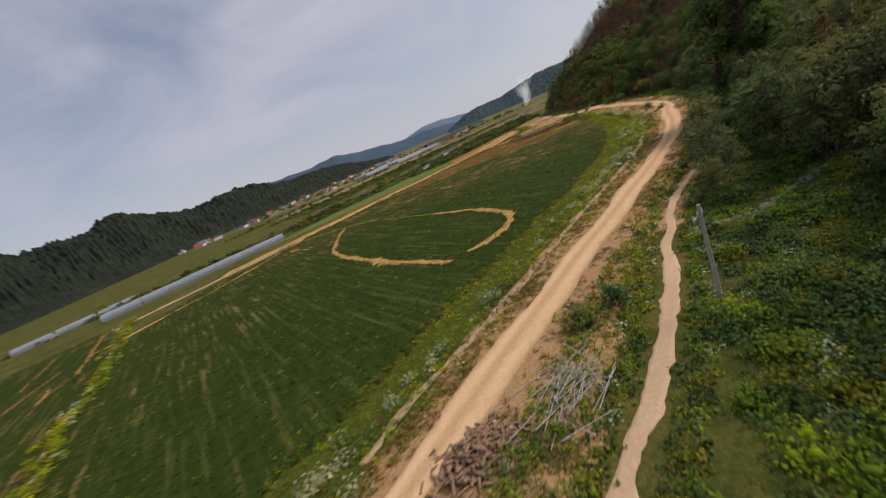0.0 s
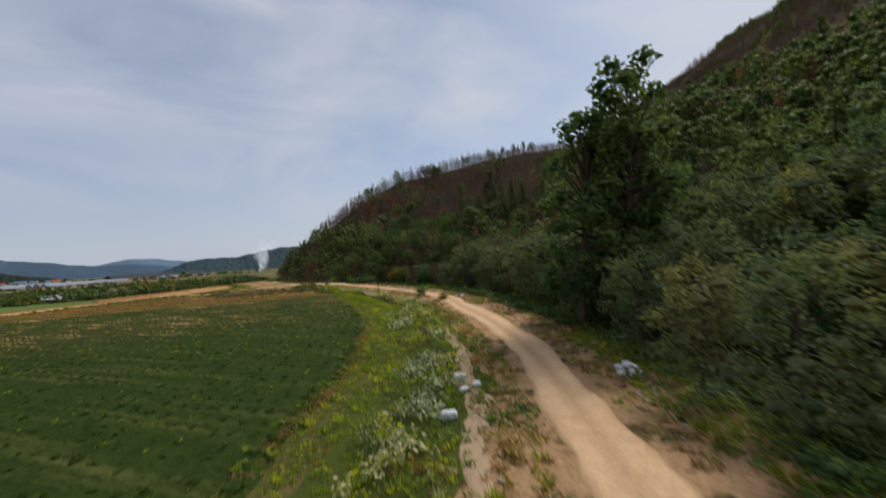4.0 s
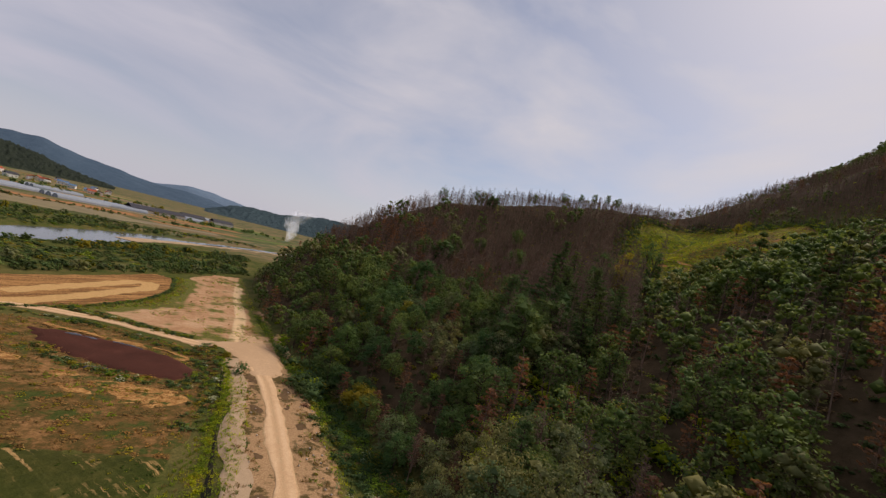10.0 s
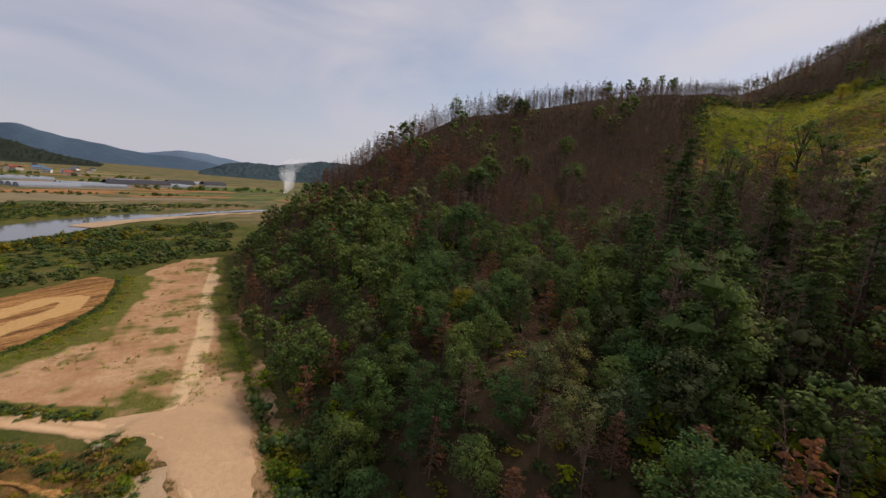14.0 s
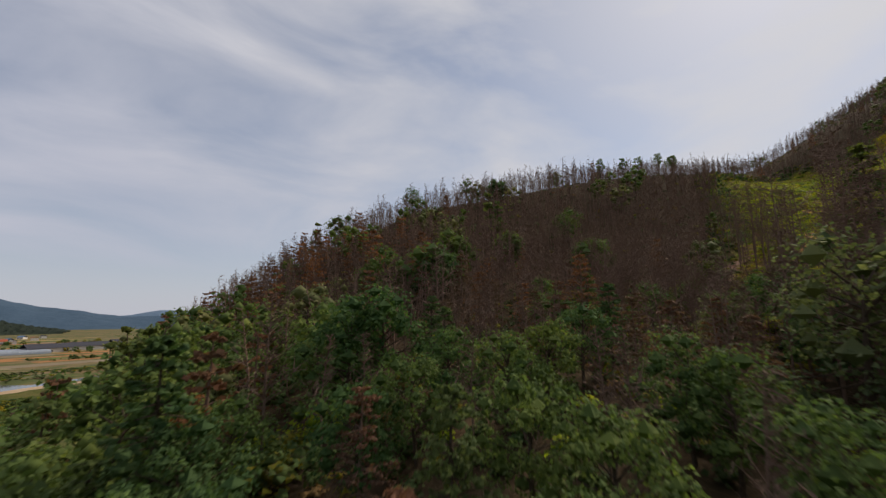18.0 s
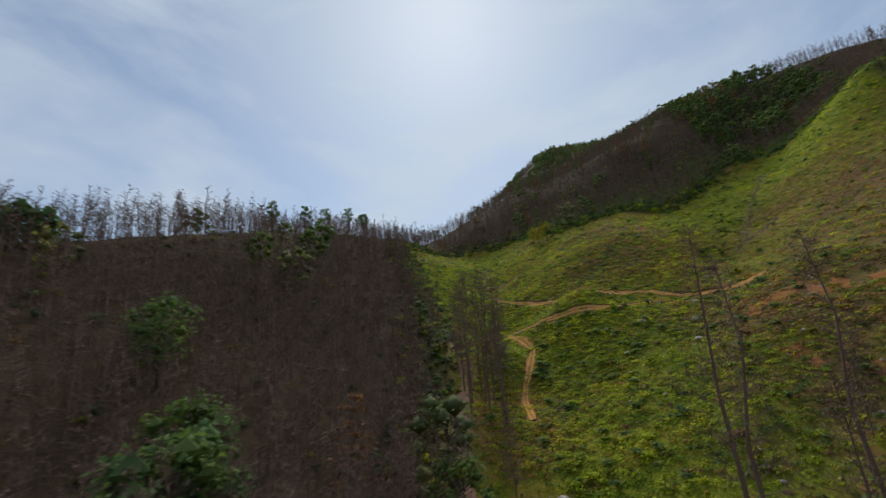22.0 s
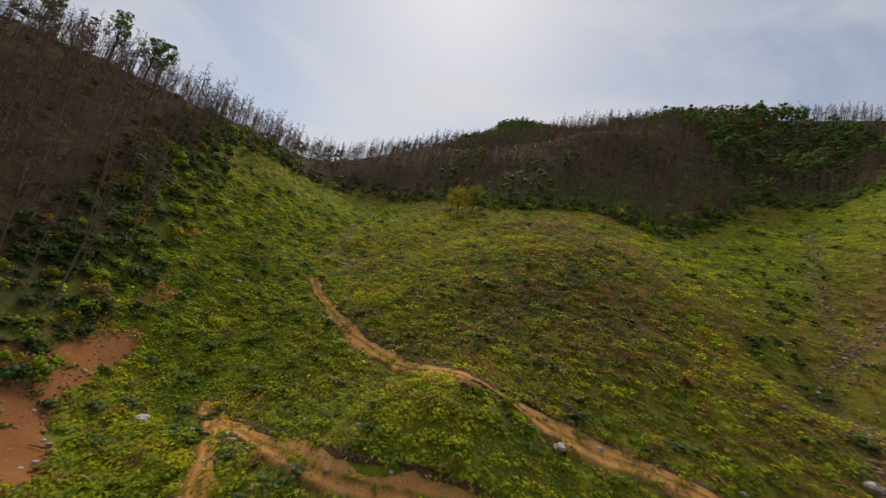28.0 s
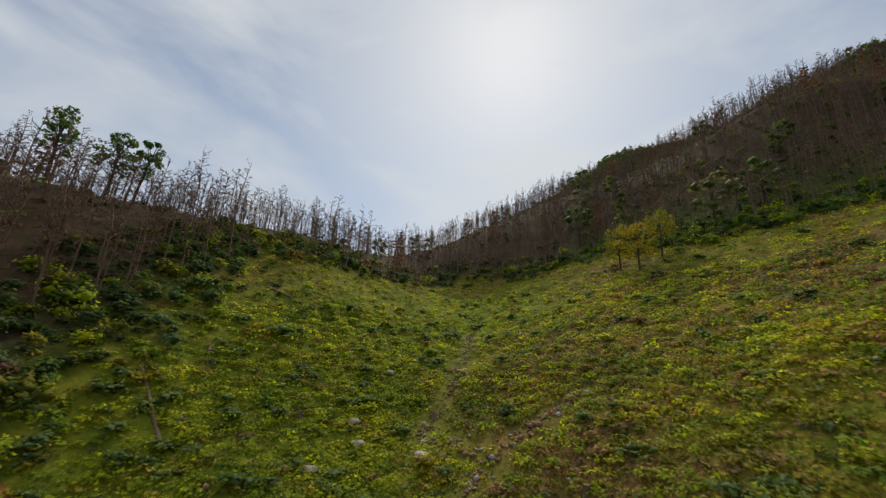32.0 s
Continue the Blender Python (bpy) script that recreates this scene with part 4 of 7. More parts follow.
def broad_parts(seed, high, wide, lobes=16, count=26, leaf=0.55, base=0.3, peak=0.93, lobe=(0.16, 0.26), fill=0.72, limbs=True):
    rng = np.random.default_rng(seed)
    tv, tf, cv, cf = [], [], [], []
    lean = rng.normal(0, 0.04, 2) * high
    top = np.array((lean[0], lean[1], high * 0.75))
    mid = top * 0.5 + (rng.normal(0, 0.1), rng.normal(0, 0.1), 0)
    frustum(tv, tf, (0, 0, -0.8), mid, 0.022 * high, 0.016 * high, 6)
    frustum(tv, tf, mid, top, 0.016 * high, 0.006 * high, 6)
    for i in range(lobes):
        a = 2.4 * i + rng.uniform(-0.5, 0.5)
        t = (i + 0.5) / lobes
        r = wide * 0.5 * (math.sin(math.pi * (0.16 + 0.76 * t)) ** 0.7) * rng.uniform(0.45, 1.0)
        c = np.array((math.cos(a) * r + lean[0] * t, math.sin(a) * r + lean[1] * t, high * (base + (peak - base) * t) + rng.normal(0, 0.03) * high))
        if limbs or i % 3 == 0:
            frustum(tv, tf, top * min(0.95, 0.35 + 0.6 * t), c, 0.008 * high, 0.002 * high, 4 if limbs else 3)
        rad = wide * rng.uniform(*lobe)
        if fill:
            core(cv, cf, c, rad * fill, rng)
        leaf_clumps(cv, cf, c, rad, count, leaf, rng, 0.8)
    return (tv, tf), (cv, cf)


def pine_parts(seed, high, wide, leaf=0.5, whorls=9, count=9, start=0.25, boughs=5):
    rng = np.random.default_rng(seed)
    tv, tf, cv, cf = [], [], [], []
    top = np.array((rng.normal(0, 0.15), rng.normal(0, 0.15), high))
    frustum(tv, tf, (0, 0, -0.8), top * 0.55, 0.018 * high, 0.011 * high, 6)
    frustum(tv, tf, top * 0.55, top, 0.011 * high, 0.003 * high, 5)
    for i in range(whorls):
        t = start + (0.97 - start) * min(1.0, max(0.0, (i + rng.uniform(-0.4, 0.4)) / (whorls - 1)))
        r = wide * 0.5 * (1.08 - t) ** 0.75 * 1.15
        for k in range(boughs):
            a = 2 * math.pi * k / boughs + i * 0.7 + rng.uniform(-0.3, 0.3)
            e = np.array((math.cos(a) * r, math.sin(a) * r, rng.uniform(-0.25, 0.35) * r)) * rng.uniform(0.5, 1.2)
            p = top * t
            frustum(tv, tf, p, p + e, 0.005 * high, 0.0015 * high, 3)
            for f in (0.45, 0.72, 1.0):
                leaf_clumps(cv, cf, p + e * f, 0.12 * r + 0.12, max(3, int(count * f / 2)), leaf, rng, 0.45)
    return (tv, tf), (cv, cf)


def bare_parts(seed, high, thin=0.011, boughs=16, reach=0.16, twigs=3, fuzz=0, start=0.35):
    rng = np.random.default_rng(seed)
    tv, tf, cv, cf = [], [], [], []
    pts = [np.array((0, 0, -0.8))]
    for i in range(1, 5):
        pts.append(np.array((rng.normal(0, 0.012) * high, rng.normal(0, 0.012) * high, high * i / 4)))
    for i in range(4):
        frustum(tv, tf, pts[i], pts[i + 1], thin * high * (1 - 0.22 * i), thin * high * (0.78 - 0.22 * i) + 0.01, 5)
    for i in range(boughs):
        t = rng.uniform(start, 0.99)
        p = np.array((np.interp(t * 4, range(5), [q[0] for q in pts]), np.interp(t * 4, range(5), [q[1] for q in pts]), t * high))
        a = rng.uniform(0, 6.28)
        r = high * reach * (1.15 - t) * rng.uniform(0.6, 1.2) + 0.3
        e = p + np.array((math.cos(a) * r, math.sin(a) * r, r * rng.uniform(0.1, 0.7)))
        frustum(cv, cf, p, e, min(0.0030 * high, 0.026), min(0.0010 * high, 0.006), 3)
        for _ in range(twigs):
            m = p + (e - p) * rng.uniform(0.4, 0.95)
            g = m + rng.normal(0, 1, 3) * r * 0.22 + np.array((0, 0, 0.12 * r))
            frustum(cv, cf, m, g, min(0.0014 * high, 0.012), min(0.0005 * high, 0.004), 3)
        if fuzz:
            leaf_clumps(cv, cf, p + (e - p) * 0.7, r * 0.35, fuzz, 0.10, rng, 0.6)
    return (tv, tf), (cv, cf)


def twiggy_parts(seed, high, boughs=17, twigs=5, start=0.22):
    """A slim dead stem in a haze of fine twigs, for the thick stands."""
    rng = np.random.default_rng(seed)
    tv, tf, cv, cf = [], [], [], []
    bend = np.array((rng.normal(0, 0.02) * high, rng.normal(0, 0.02) * high, high * 0.55))
    top = np.array((rng.normal(0, 0.03) * high, rng.normal(0, 0.03) * high, high))
    frustum(tv, tf, (0, 0, -0.8), bend, 0.0105 * high, 0.0070 * high, 4)
    frustum(tv, tf, bend, top, 0.0070 * high, 0.0018 * high, 3)
    for i in range(boughs):
        t = start + (0.99 - start) * (i + rng.random()) / boughs
        p = bend * (t / 0.55) if t < 0.55 else bend + (top - bend) * ((t - 0.55) / 0.45)
        a = rng.uniform(0, 6.28)
        r = high * 0.17 * (1.2 - t) * rng.uniform(0.6, 1.25) + 0.25
        e = p + np.array((math.cos(a) * r, math.sin(a) * r, r * rng.uniform(0.15, 0.8)))
        k = len(cv)
        cv.extend((p - (0, 0, 0.045), p + (0, 0, 0.045), e, p + (0.04, -0.04, 0), p - (0.04, -0.04, 0), e))
        cf.extend(((k, k + 1, k + 2), (k + 3, k + 4, k + 5)))
        for _ in range(twigs):
            m = p + (e - p) * rng.uniform(0.25, 0.98)
            g = m + rng.normal(0, 1, 3) * r * 0.26 + np.array((0, 0, 0.14 * r))
            k = len(cv)
            w = rng.normal(0, 0.022, 3)
            cv.extend((m - w, m + w, g))
            cf.append((k, k + 1, k + 2))
    return (tv, tf), (cv, cf)


def raw_mesh(name, vf, mat):
    me = bpy.data.meshes.new(name)
    me.from_pydata([tuple(map(float, v)) for v in vf[0]], [], vf[1])
    me.materials.append(mat)
    return me


def tree_thing(name, parts, mats, label, category="tree", names=("trunk", "crown")):
    top = new(name)
    top.empty_display_size = 0.5
    for n, vf, mat in zip(names, parts, mats):
        ob = new(n, raw_mesh(n, vf, mat))
        ob.parent = top
    return tagged(top, label, category)


class Joined:
    """Many pieces that nobody could count, gathered into one mesh."""

    def __init__(self):
        self.v, self.i, self.c, self.m, self.k = [], [], [], [], 0
        self.kept = {}

    def add(self, vf, x, y, z, size, turn, mat, lean=0.0, tall=1.0):
        key = id(vf)
        if key not in self.kept:
            self.kept[key] = (np.asarray(vf[0], float), np.fromiter((i for f in vf[1] for i in f), np.int32), np.fromiter((len(f) for f in vf[1]), np.int32), vf)
        v, idx, cnt, _ = self.kept[key]
        c, s = math.cos(turn) * size, math.sin(turn) * size
        self.v.append(np.c_[v[:, 0] * c - v[:, 1] * s + v[:, 2] * lean + x, v[:, 0] * s + v[:, 1] * c + y, v[:, 2] * size * tall + z])
        self.i.append(idx + self.k)
        self.c.append(cnt)
        self.m.append(np.full(len(cnt), mat, np.int32))
        self.k += len(v)

    def build(self, name, mats):
        me = bpy.data.meshes.new(name)
        v, i, c = np.vstack(self.v), np.concatenate(self.i), np.concatenate(self.c)
        me.vertices.add(len(v))
        me.vertices.foreach_set("co", v.astype(np.float32).ravel())
        me.loops.add(len(i))
        me.loops.foreach_set("vertex_index", i)
        me.polygons.add(len(c))
        me.polygons.foreach_set("loop_start", np.r_[0, np.cumsum(c)[:-1]].astype(np.int32))
        for m in mats:
            me.materials.append(m)
        me.polygons.foreach_set("material_index", np.concatenate(self.m))
        me.update(calc_edges=True)
        return new(name, me)


def scatter(poly, gap, seed):
    rng = np.random.default_rng(seed)
    p = np.asarray(poly, float)
    gx, gy = np.arange(p[:, 0].min(), p[:, 0].max(), gap), np.arange(p[:, 1].min(), p[:, 1].max(), gap)
    x, y = (a.ravel() for a in np.meshgrid(gx, gy, indexing="ij"))
    x, y = x + rng.uniform(-0.45, 0.45, len(x)) * gap, y + rng.uniform(-0.45, 0.45, len(y)) * gap
    ok = inside(x, y, p)
    return x[ok], y[ok]


NEAR_ROUTE = [(96, 172), (103, 186), (112, 197), (122, 209), (134, 222), (148, 232), (165, 240), (182, 246)]
ROADSIDE = [(46, 44), (54, 60), (62, 78), (74, 94), (86, 112), (96, 138), (104, 160)]
TREE_FOOT = [(26, 2), (38, 34), (46, 56), (52, 72), (57, 84), (65, 97), (74.5, 112), (85, 131), (94, 152), (99, 172), (98.5, 190), (98.5, 205), (96.5, 230), (95.5, 262), (98.5, 305), (104, 337), (128, 365)]
WOODS = TREE_FOOT + [(150, 343), (183, 337), (222, 318), (283, 315), (352, 306), (400, 290), (460, 272), (540, 266), (625, 262), (622, 215), (560, 165), (500, 145), (450, 128), (415, 96), (380, 72), (330, 60), (240, 40), (150, 28), (60, 0)]
HOLLOW = [(180, 60), (320, 78), (365, 92), (330, 102), (290, 116), (250, 126), (200, 138), (150, 120)]
NORTH = [(90, 175), (110, 170), (150, 205), (185, 236), (210, 252), (262, 270), (300, 286), (360, 284), (360, 340), (90, 380)]


def wood_kind(x, y, z, north, ridge, rng):
    """Which tree grows here: living lower down, scorched towards the crests."""
    patchy = float(ripple(np.array([x]), np.array([y]), 0.06, 4.0)[0])
    if north and x < 126:
        dead = 0.22 + 0.5 * float(smooth(np.array([z]), 16, 28)[0])
    elif north:
        dead = smooth(np.array([z + 6 * patchy]), 13, 25)[0] * 0.9
    elif x > 205 and x <= 300 and y > 88:
        dead = 0.97
    elif x > 285:
        dead = 0.95 - 0.85 * float(smooth(np.array([x + 10 * patchy]), 412, 436)[0])
        if x > 335 + 8 * patchy and 118 < y < 168:
            dead = 0.2
    else:
        dead = float(smooth(np.array([z + 8 * patchy]), 52, 75)[0]) * 0.8 + 0.05
    if north and not ridge < 7:
        dead = max(dead, 0.88 * float(smooth(np.array([x + 5 * patchy]), 132, 150)[0]))
    if ridge < 7 and x > 135:
        return "bare"
    if rng.random() < dead:
        return "rust" if rng.random() < (0.38 if north and x < 160 else 0.03) else "bare"
    r = rng.random()
    if not north and 100 < x < 165 and 140 < y < 205 and r < 0.42:
        return "rust" if r < 0.16 else "bare"
    if x < 100 and r > 0.93:
        return "rust"
    return "broad" if r < 0.70 else "pine" if r < 0.82 else "willow" if r < 0.91 else "rust"


fx, fy = scatter(WOODS, 4.1, 11)
cut_d = line_distance(fx, fy, FELLED + FELLED[:1])[0]
ok = ~inside(fx, fy, FELLED) & (cut_d > 1.2) & (line_distance(fx, fy, TREE_FOOT)[0] > 1.2)
ok &= (fx < 175) | (fy > 105) | (np.random.default_rng(4).random(len(fx)) < 0.25)
ok &= (fx < 440) | (np.random.default_rng(6).random(len(fx)) < 0.55)
ok &= ~inside(fx, fy, HOLLOW) | (np.random.default_rng(3).random(len(fx)) < 0.35)
fx, fy = fx[ok], fy[ok]
fz = height(fx, fy)
f_north, f_ridge = inside(fx, fy, NORTH), line_distance(fx, fy, N_RIDGE)[0]
f_route, f_side = line_distance(fx, fy, NEAR_ROUTE)[0], line_distance(fx, fy, ROADSIDE)[0]
near_rank = np.minimum(f_route, f_side + 4)
cut_near = line_distance(fx, fy, FELLED + FELLED[:1])[0]
near_cut = np.sort(near_rank)[400]

LIVE = {}
for i in range(4):
    LIVE["broad", i] = tree_thing("broadleaf_tree", broad_parts(20 + i, 7.5, 5.6, 22, 105, 0.19, 0.3, 0.93, (0.13, 0.22), 0.5), (BARK, LEAF), "dark green broadleaf tree on the wooded slope")
for i in range(2):
    LIVE["willow", i] = tree_thing("willow_tree", broad_parts(40 + i, 8.5, 6.4, 22, 100, 0.19, 0.18, 0.93, (0.12, 0.22), 0.5), (BARK, WILLOW), "grey-green bushy tree beside the road bank")
    LIVE["pine", i] = tree_thing("pine_tree", pine_parts(50 + i, 9.0, 4.6, 0.26, 14, 16, 0.2, 7), (BARK, PINE), "green pine on the wooded slope")
    LIVE["rust", i] = tree_thing("browned_pine", pine_parts(60 + i, 8.0, 4.2, 0.20, 12, 16), (CHAR, RUST), "scorched pine with rust-brown needles")
for i in range(3):
    LIVE["bare", i] = tree_thing("dead_pine", twiggy_parts(70 + i, 9.0, 46, 9, 0.35), (CHAR, CHAR), "scorched leafless pine on the burnt slope", names=("trunk", "twig_crown"))
USED = set()


def stand(kind, i, x, y, z, size, turn, group="trees of the wooded slope"):
    m = Matrix.Translation((x, y, z)) @ Matrix.Rotation(turn, 4, "Z") @ Matrix.Scale(size, 4)
    if (kind, i) in USED:
        ob = copy_thing(LIVE[kind, i], m)
        ob.matrix_basis = m
    else:
        USED.add((kind, i))
        ob = LIVE[kind, i]
        ob.matrix_basis = m
    return tagged(ob, group=group)


FAR = {"broad": [broad_parts(100 + i, 7.5, 5.4, 11, 18, 0.42, limbs=False) for i in range(5)], "willow": [broad_parts(110, 8.0, 6.0, 10, 17, 0.48, 0.2, limbs=False)], "pine": [pine_parts(120 + i, 9.0, 4.2, 0.60, 6, 3, 0.2, 4) for i in range(3)],
       "rust": [pine_parts(130 + i, 7.5, 4.0, 0.30, 8, 3, 0.25, 4) for i in range(2)], "bare": [twiggy_parts(200 + i, 8.2, 17, 5, 0.42) for i in range(6)]}
MID = {"broad": [broad_parts(140 + i, 7.5, 5.6, 16, 44, 0.28, 0.3, 0.93, (0.14, 0.24), 0.5) for i in range(3)], "willow": [broad_parts(150, 8.0, 6.0, 16, 44, 0.27, 0.2)], "pine": [pine_parts(155 + i, 9.0, 4.4, 0.34, 10, 8, 0.2, 6) for i in range(2)]}
DENSE = [twiggy_parts(220 + i, 8.2, 24, 7, 0.16) for i in range(4)]
THIN = [twiggy_parts(210 + i, 8.2, 11, 4, 0.5) for i in range(4)]
MAT_AT = {"broad": (0, 1), "willow": (0, 2), "pine": (0, 3), "rust": (4, 5), "bare": (4, 4)}
COUNTS = {"broad": 4, "willow": 2, "pine": 2, "rust": 2, "bare": 3}
far = Joined()
rng = np.random.default_rng(5)
for i in range(len(fx)):
    kind = wood_kind(fx[i], fy[i], fz[i], f_north[i], f_ridge[i], rng)
    size, turn = rng.uniform(0.72, 1.28), rng.uniform(0, 6.28)
    if f_side[i] < 12 and kind != "bare" and rng.random() < 0.7:
        kind, size = "willow", rng.uniform(0.85, 1.25)
    if fx[i] > 285 and not f_north[i]:
        size *= 0.95
    if kind != "bare" and f_north[i] and fx[i] > 205 and cut_near[i] < 26:
        kind = "bare"
    if f_ridge[i] < 7 and fx[i] > 236:
        size *= 0.75
    if fx[i] < 113 and 222 < fy[i] < 340:
        size *= 0.76
    if f_route[i] < 12:
        size = min(size, 0.72)
    if near_rank[i] <= near_cut:
        stand(kind, int(rng.integers(COUNTS[kind])), fx[i], fy[i], fz[i], size, turn)
    else:
        pool = MID[kind] if (f_route[i] < 36 or f_side[i] < 34) and kind in MID else FAR[kind]
        vf = pool[int(rng.integers(len(pool)))]
        a, c = MAT_AT[kind]
        lean = rng.normal(0, 0.05)
        far.add(vf[0], fx[i], fy[i], fz[i], size, turn, a, lean)
        far.add(vf[1], fx[i], fy[i], fz[i], size, turn, c, lean)
# the scorched stands are thick: stems between the others
bx, by = scatter(WOODS, 2.5, 23)
ok = ~inside(bx, by, FELLED) & (line_distance(bx, by, FELLED + FELLED[:1])[0] > 0.6) & inside(bx, by, HILL)
bx, by = bx[ok], by[ok]
bz = height(bx, by)
b_north, b_ridge, b_route = inside(bx, by, NORTH), line_distance(bx, by, N_RIDGE)[0], line_distance(bx, by, NEAR_ROUTE)[0]
for i in range(len(bx)):
    dead = (b_north[i] and bz[i] > 18 + 8 * rng.random()) or (bx[i] > 285 and not b_north[i] and rng.random() < 0.9 - 0.85 * smooth(bx[i], 412, 436) and not (bx[i] > 335 and 118 < by[i] < 168)) or (b_ridge[i] < 6 and bx[i] > 135) or (205 < bx[i] <= 285 and 118 < by[i] < 175 and rng.random() < 0.8)
    if dead and b_route[i] > 6:
        vf = THIN[int(rng.integers(4))] if bx[i] > 330 else DENSE[int(rng.integers(4))] if b_north[i] and b_ridge[i] > 8 else FAR["bare"][int(rng.integers(6))]
        size, turn, lean = rng.uniform(0.65, 1.1) * (0.72 if b_ridge[i] < 7 and bx[i] > 236 else 1.0), rng.uniform(0, 6.28), rng.normal(0, 0.06)
        far.add(vf[0], bx[i], by[i], bz[i], size, turn, 4, lean)
        far.add(vf[1], bx[i], by[i], bz[i], size, turn, 4, lean)
tagged(far.build("woodland", [BARK, LEAF, WILLOW, PINE, CHAR, RUST]), "mixed wood of green broadleaf and scorched bare trees", "woodland", kind="stuff")


# willows close beside the concrete path
for x, y, s in ((45.2, 73.0, 0.5), (47.6, 74.8, 0.62), (49.8, 79, 0.75), (51.5, 83.5, 0.7), (54.6, 87.5, 0.8), (57.5, 92, 0.75), (61, 96.4, 0.8)):
    stand("willow", int(rng.integers(2)), x, y, float(height(np.array([x]), np.array([y]))[0]), s, x)


# single trees that stand out
def single(name, parts, mats, x, y, label, size=1.0, turn=0.0, names=("trunk", "crown")):
    ob = tree_thing(name, parts, mats, label, names=names)
    z = float(height(np.array([x]), np.array([y]))[0])
    ob.matrix_basis = Matrix.Translation((x, y, z)) @ Matrix.Rotation(turn, 4, "Z") @ Matrix.Scale(size, 4)
    return ob


for k, (x, y, s) in enumerate(((73.5, 104, 1.0), (70.8, 107.5, 0.84), (77, 106.5, 0.9))):
    single("poplar_tree", broad_parts(300 + k, 25, 10, 52, 60, 0.46, 0.12, 0.97, (0.11, 0.17), 0.55), (BARK, LEAF), x, y, "tall poplar rising above the roadside wood", s)
single("chestnut_tree", broad_parts(310, 9, 7, 22, 50, 0.42), (BARK, BLOSSOM), 78, 91, "chestnut tree in yellow blossom on the slope")
for k, (x, y) in enumerate(((101.5, 192), (118, 212), (142, 196), (90, 128))):
    single("chestnut_tree", broad_parts(320 + k, 5.2, 5, 18, 110, 0.18), (BARK, BLOSSOM), x, y, "chestnut tree in yellow blossom on the slope")
RIDGE_GREEN = ((182, 320.5, 8.5, 8.5), (196, 312, 8.5, 4.5), (247, 300, 8, 3.6), (262, 301, 8.5, 4.2), (283, 299, 9.5, 5.0), (287, 296, 8.5, 5.6), (291, 298, 8.5, 4.4), (276, 303, 9, 4.6))
for k, (x, y, h, w) in enumerate(RIDGE_GREEN):
    single("oak_tree", broad_parts(340 + k, h, w * 0.8, 16, 60, 0.26, 0.45, 0.95, (0.12, 0.22), 0), (BARK, LEAF), x, y, "living oak among dead pines on the ridge crest")
for k, (x, y, h, w) in enumerate(((186, 259, 7.5, 7.5), (191, 263, 6.5, 6.5), (154, 262, 8, 8), (160, 266, 7.5, 7), (203, 305, 6, 8), (174, 268, 6.5, 6))):
    single("oak_tree", broad_parts(360 + k, h, w, 22, 50, 0.40, 0.22), (BARK, LEAF), x, y, "living oak on the scorched slope")
for k, (x, y) in enumerate(((317, 241), (320, 238), (322, 243))):
    single("oak_tree", broad_parts(380 + k, 6.5, 4.6, 14, 60, 0.22, 0.35, 0.95, (0.13, 0.22), 0.3), (BARK, BLOSSOM), x, y, "yellowing tree at the edge of the felled slope")
for k, (x, y, h) in enumerate(((155.4, 236.9, 8.5), (149.3, 234.3, 6.5), (150, 246, 7), (112, 214, 6), (127, 219, 5.5))):
    single("browned_pine", pine_parts(390 + k, h, h * 0.55, 0.16, 13, 14, 0.15, 6), (CHAR, RUST), x, y, "scorched pine with rust-red needles")
for k, (x, y, h, w) in enumerate(((178, 210, 16, 7), (181.5, 214.5, 18, 6.5), (183, 207, 17, 6), (186, 202, 16.5, 6.5), (177, 217, 14, 6), (179, 204, 13, 6), (172.5, 213, 11, 6), (189.5, 207, 19, 6))):
    single("oak_tree", broad_parts(410 + k, h, w, 22, 70, 0.27, 0.30, 0.95, (0.12, 0.22), 0.4), (BARK, BLOSSOM if k in (2, 5) else LEAF), x, y, "tall living oak on the rim of the felled slope")
TALL_DEAD = ((186, 214, 20), (189, 210, 20), (187.5, 220, 18), (183.5, 224, 15), (191.5, 203, 18), (194, 212, 20), (196, 205, 19), (197, 227.3, 22), (192.2, 227.5, 20.5), (194, 222, 20), (222, 247, 19), (224, 245.5, 19.5), (226, 247, 18.5), (223, 249.5, 18), (227.5, 249, 17), (221, 244.8, 17), (225.5, 251, 16), (228.5, 246.5, 16), (229.5, 251, 15), (220, 249, 17), (224.5, 248, 19), (204, 216.6, 6), (206, 242.5, 9), (230, 253, 12), (233, 257, 11), (233, 246.5, 7), (235.5, 247.5, 6), (221, 256, 12), (241, 262, 9), (184, 238, 7), (194, 248, 12))
for k, (x, y, h) in enumerate(TALL_DEAD):
    single("dead_larch", bare_parts(400 + k, h, 0.0085, 90, 0.12, 8, 5, 0.25), (CHAR, CHAR), x, y, "tall leafless scorched larch at the edge of the felled slope", 1.0, k * 1.3, ("trunk", "twig_crown"))


# ---- helpers for single things ----
def gz(x, y):
    return float(height(np.array([x], float), np.array([y], float))[0])


def part(name, data, mat, parent, label=""):
    """One mesh under a thing or a part; data is a bmesh or (verts, faces)."""
    if isinstance(data, tuple):
        me = raw_mesh(name, data, mat)
    else:
        me = bpy.data.meshes.new(name)
        data.to_mesh(me)
        data.free()
        me.materials.append(mat)
    ob = new(name, me)
    ob.parent = parent
    return tagged(ob, label) if label else ob


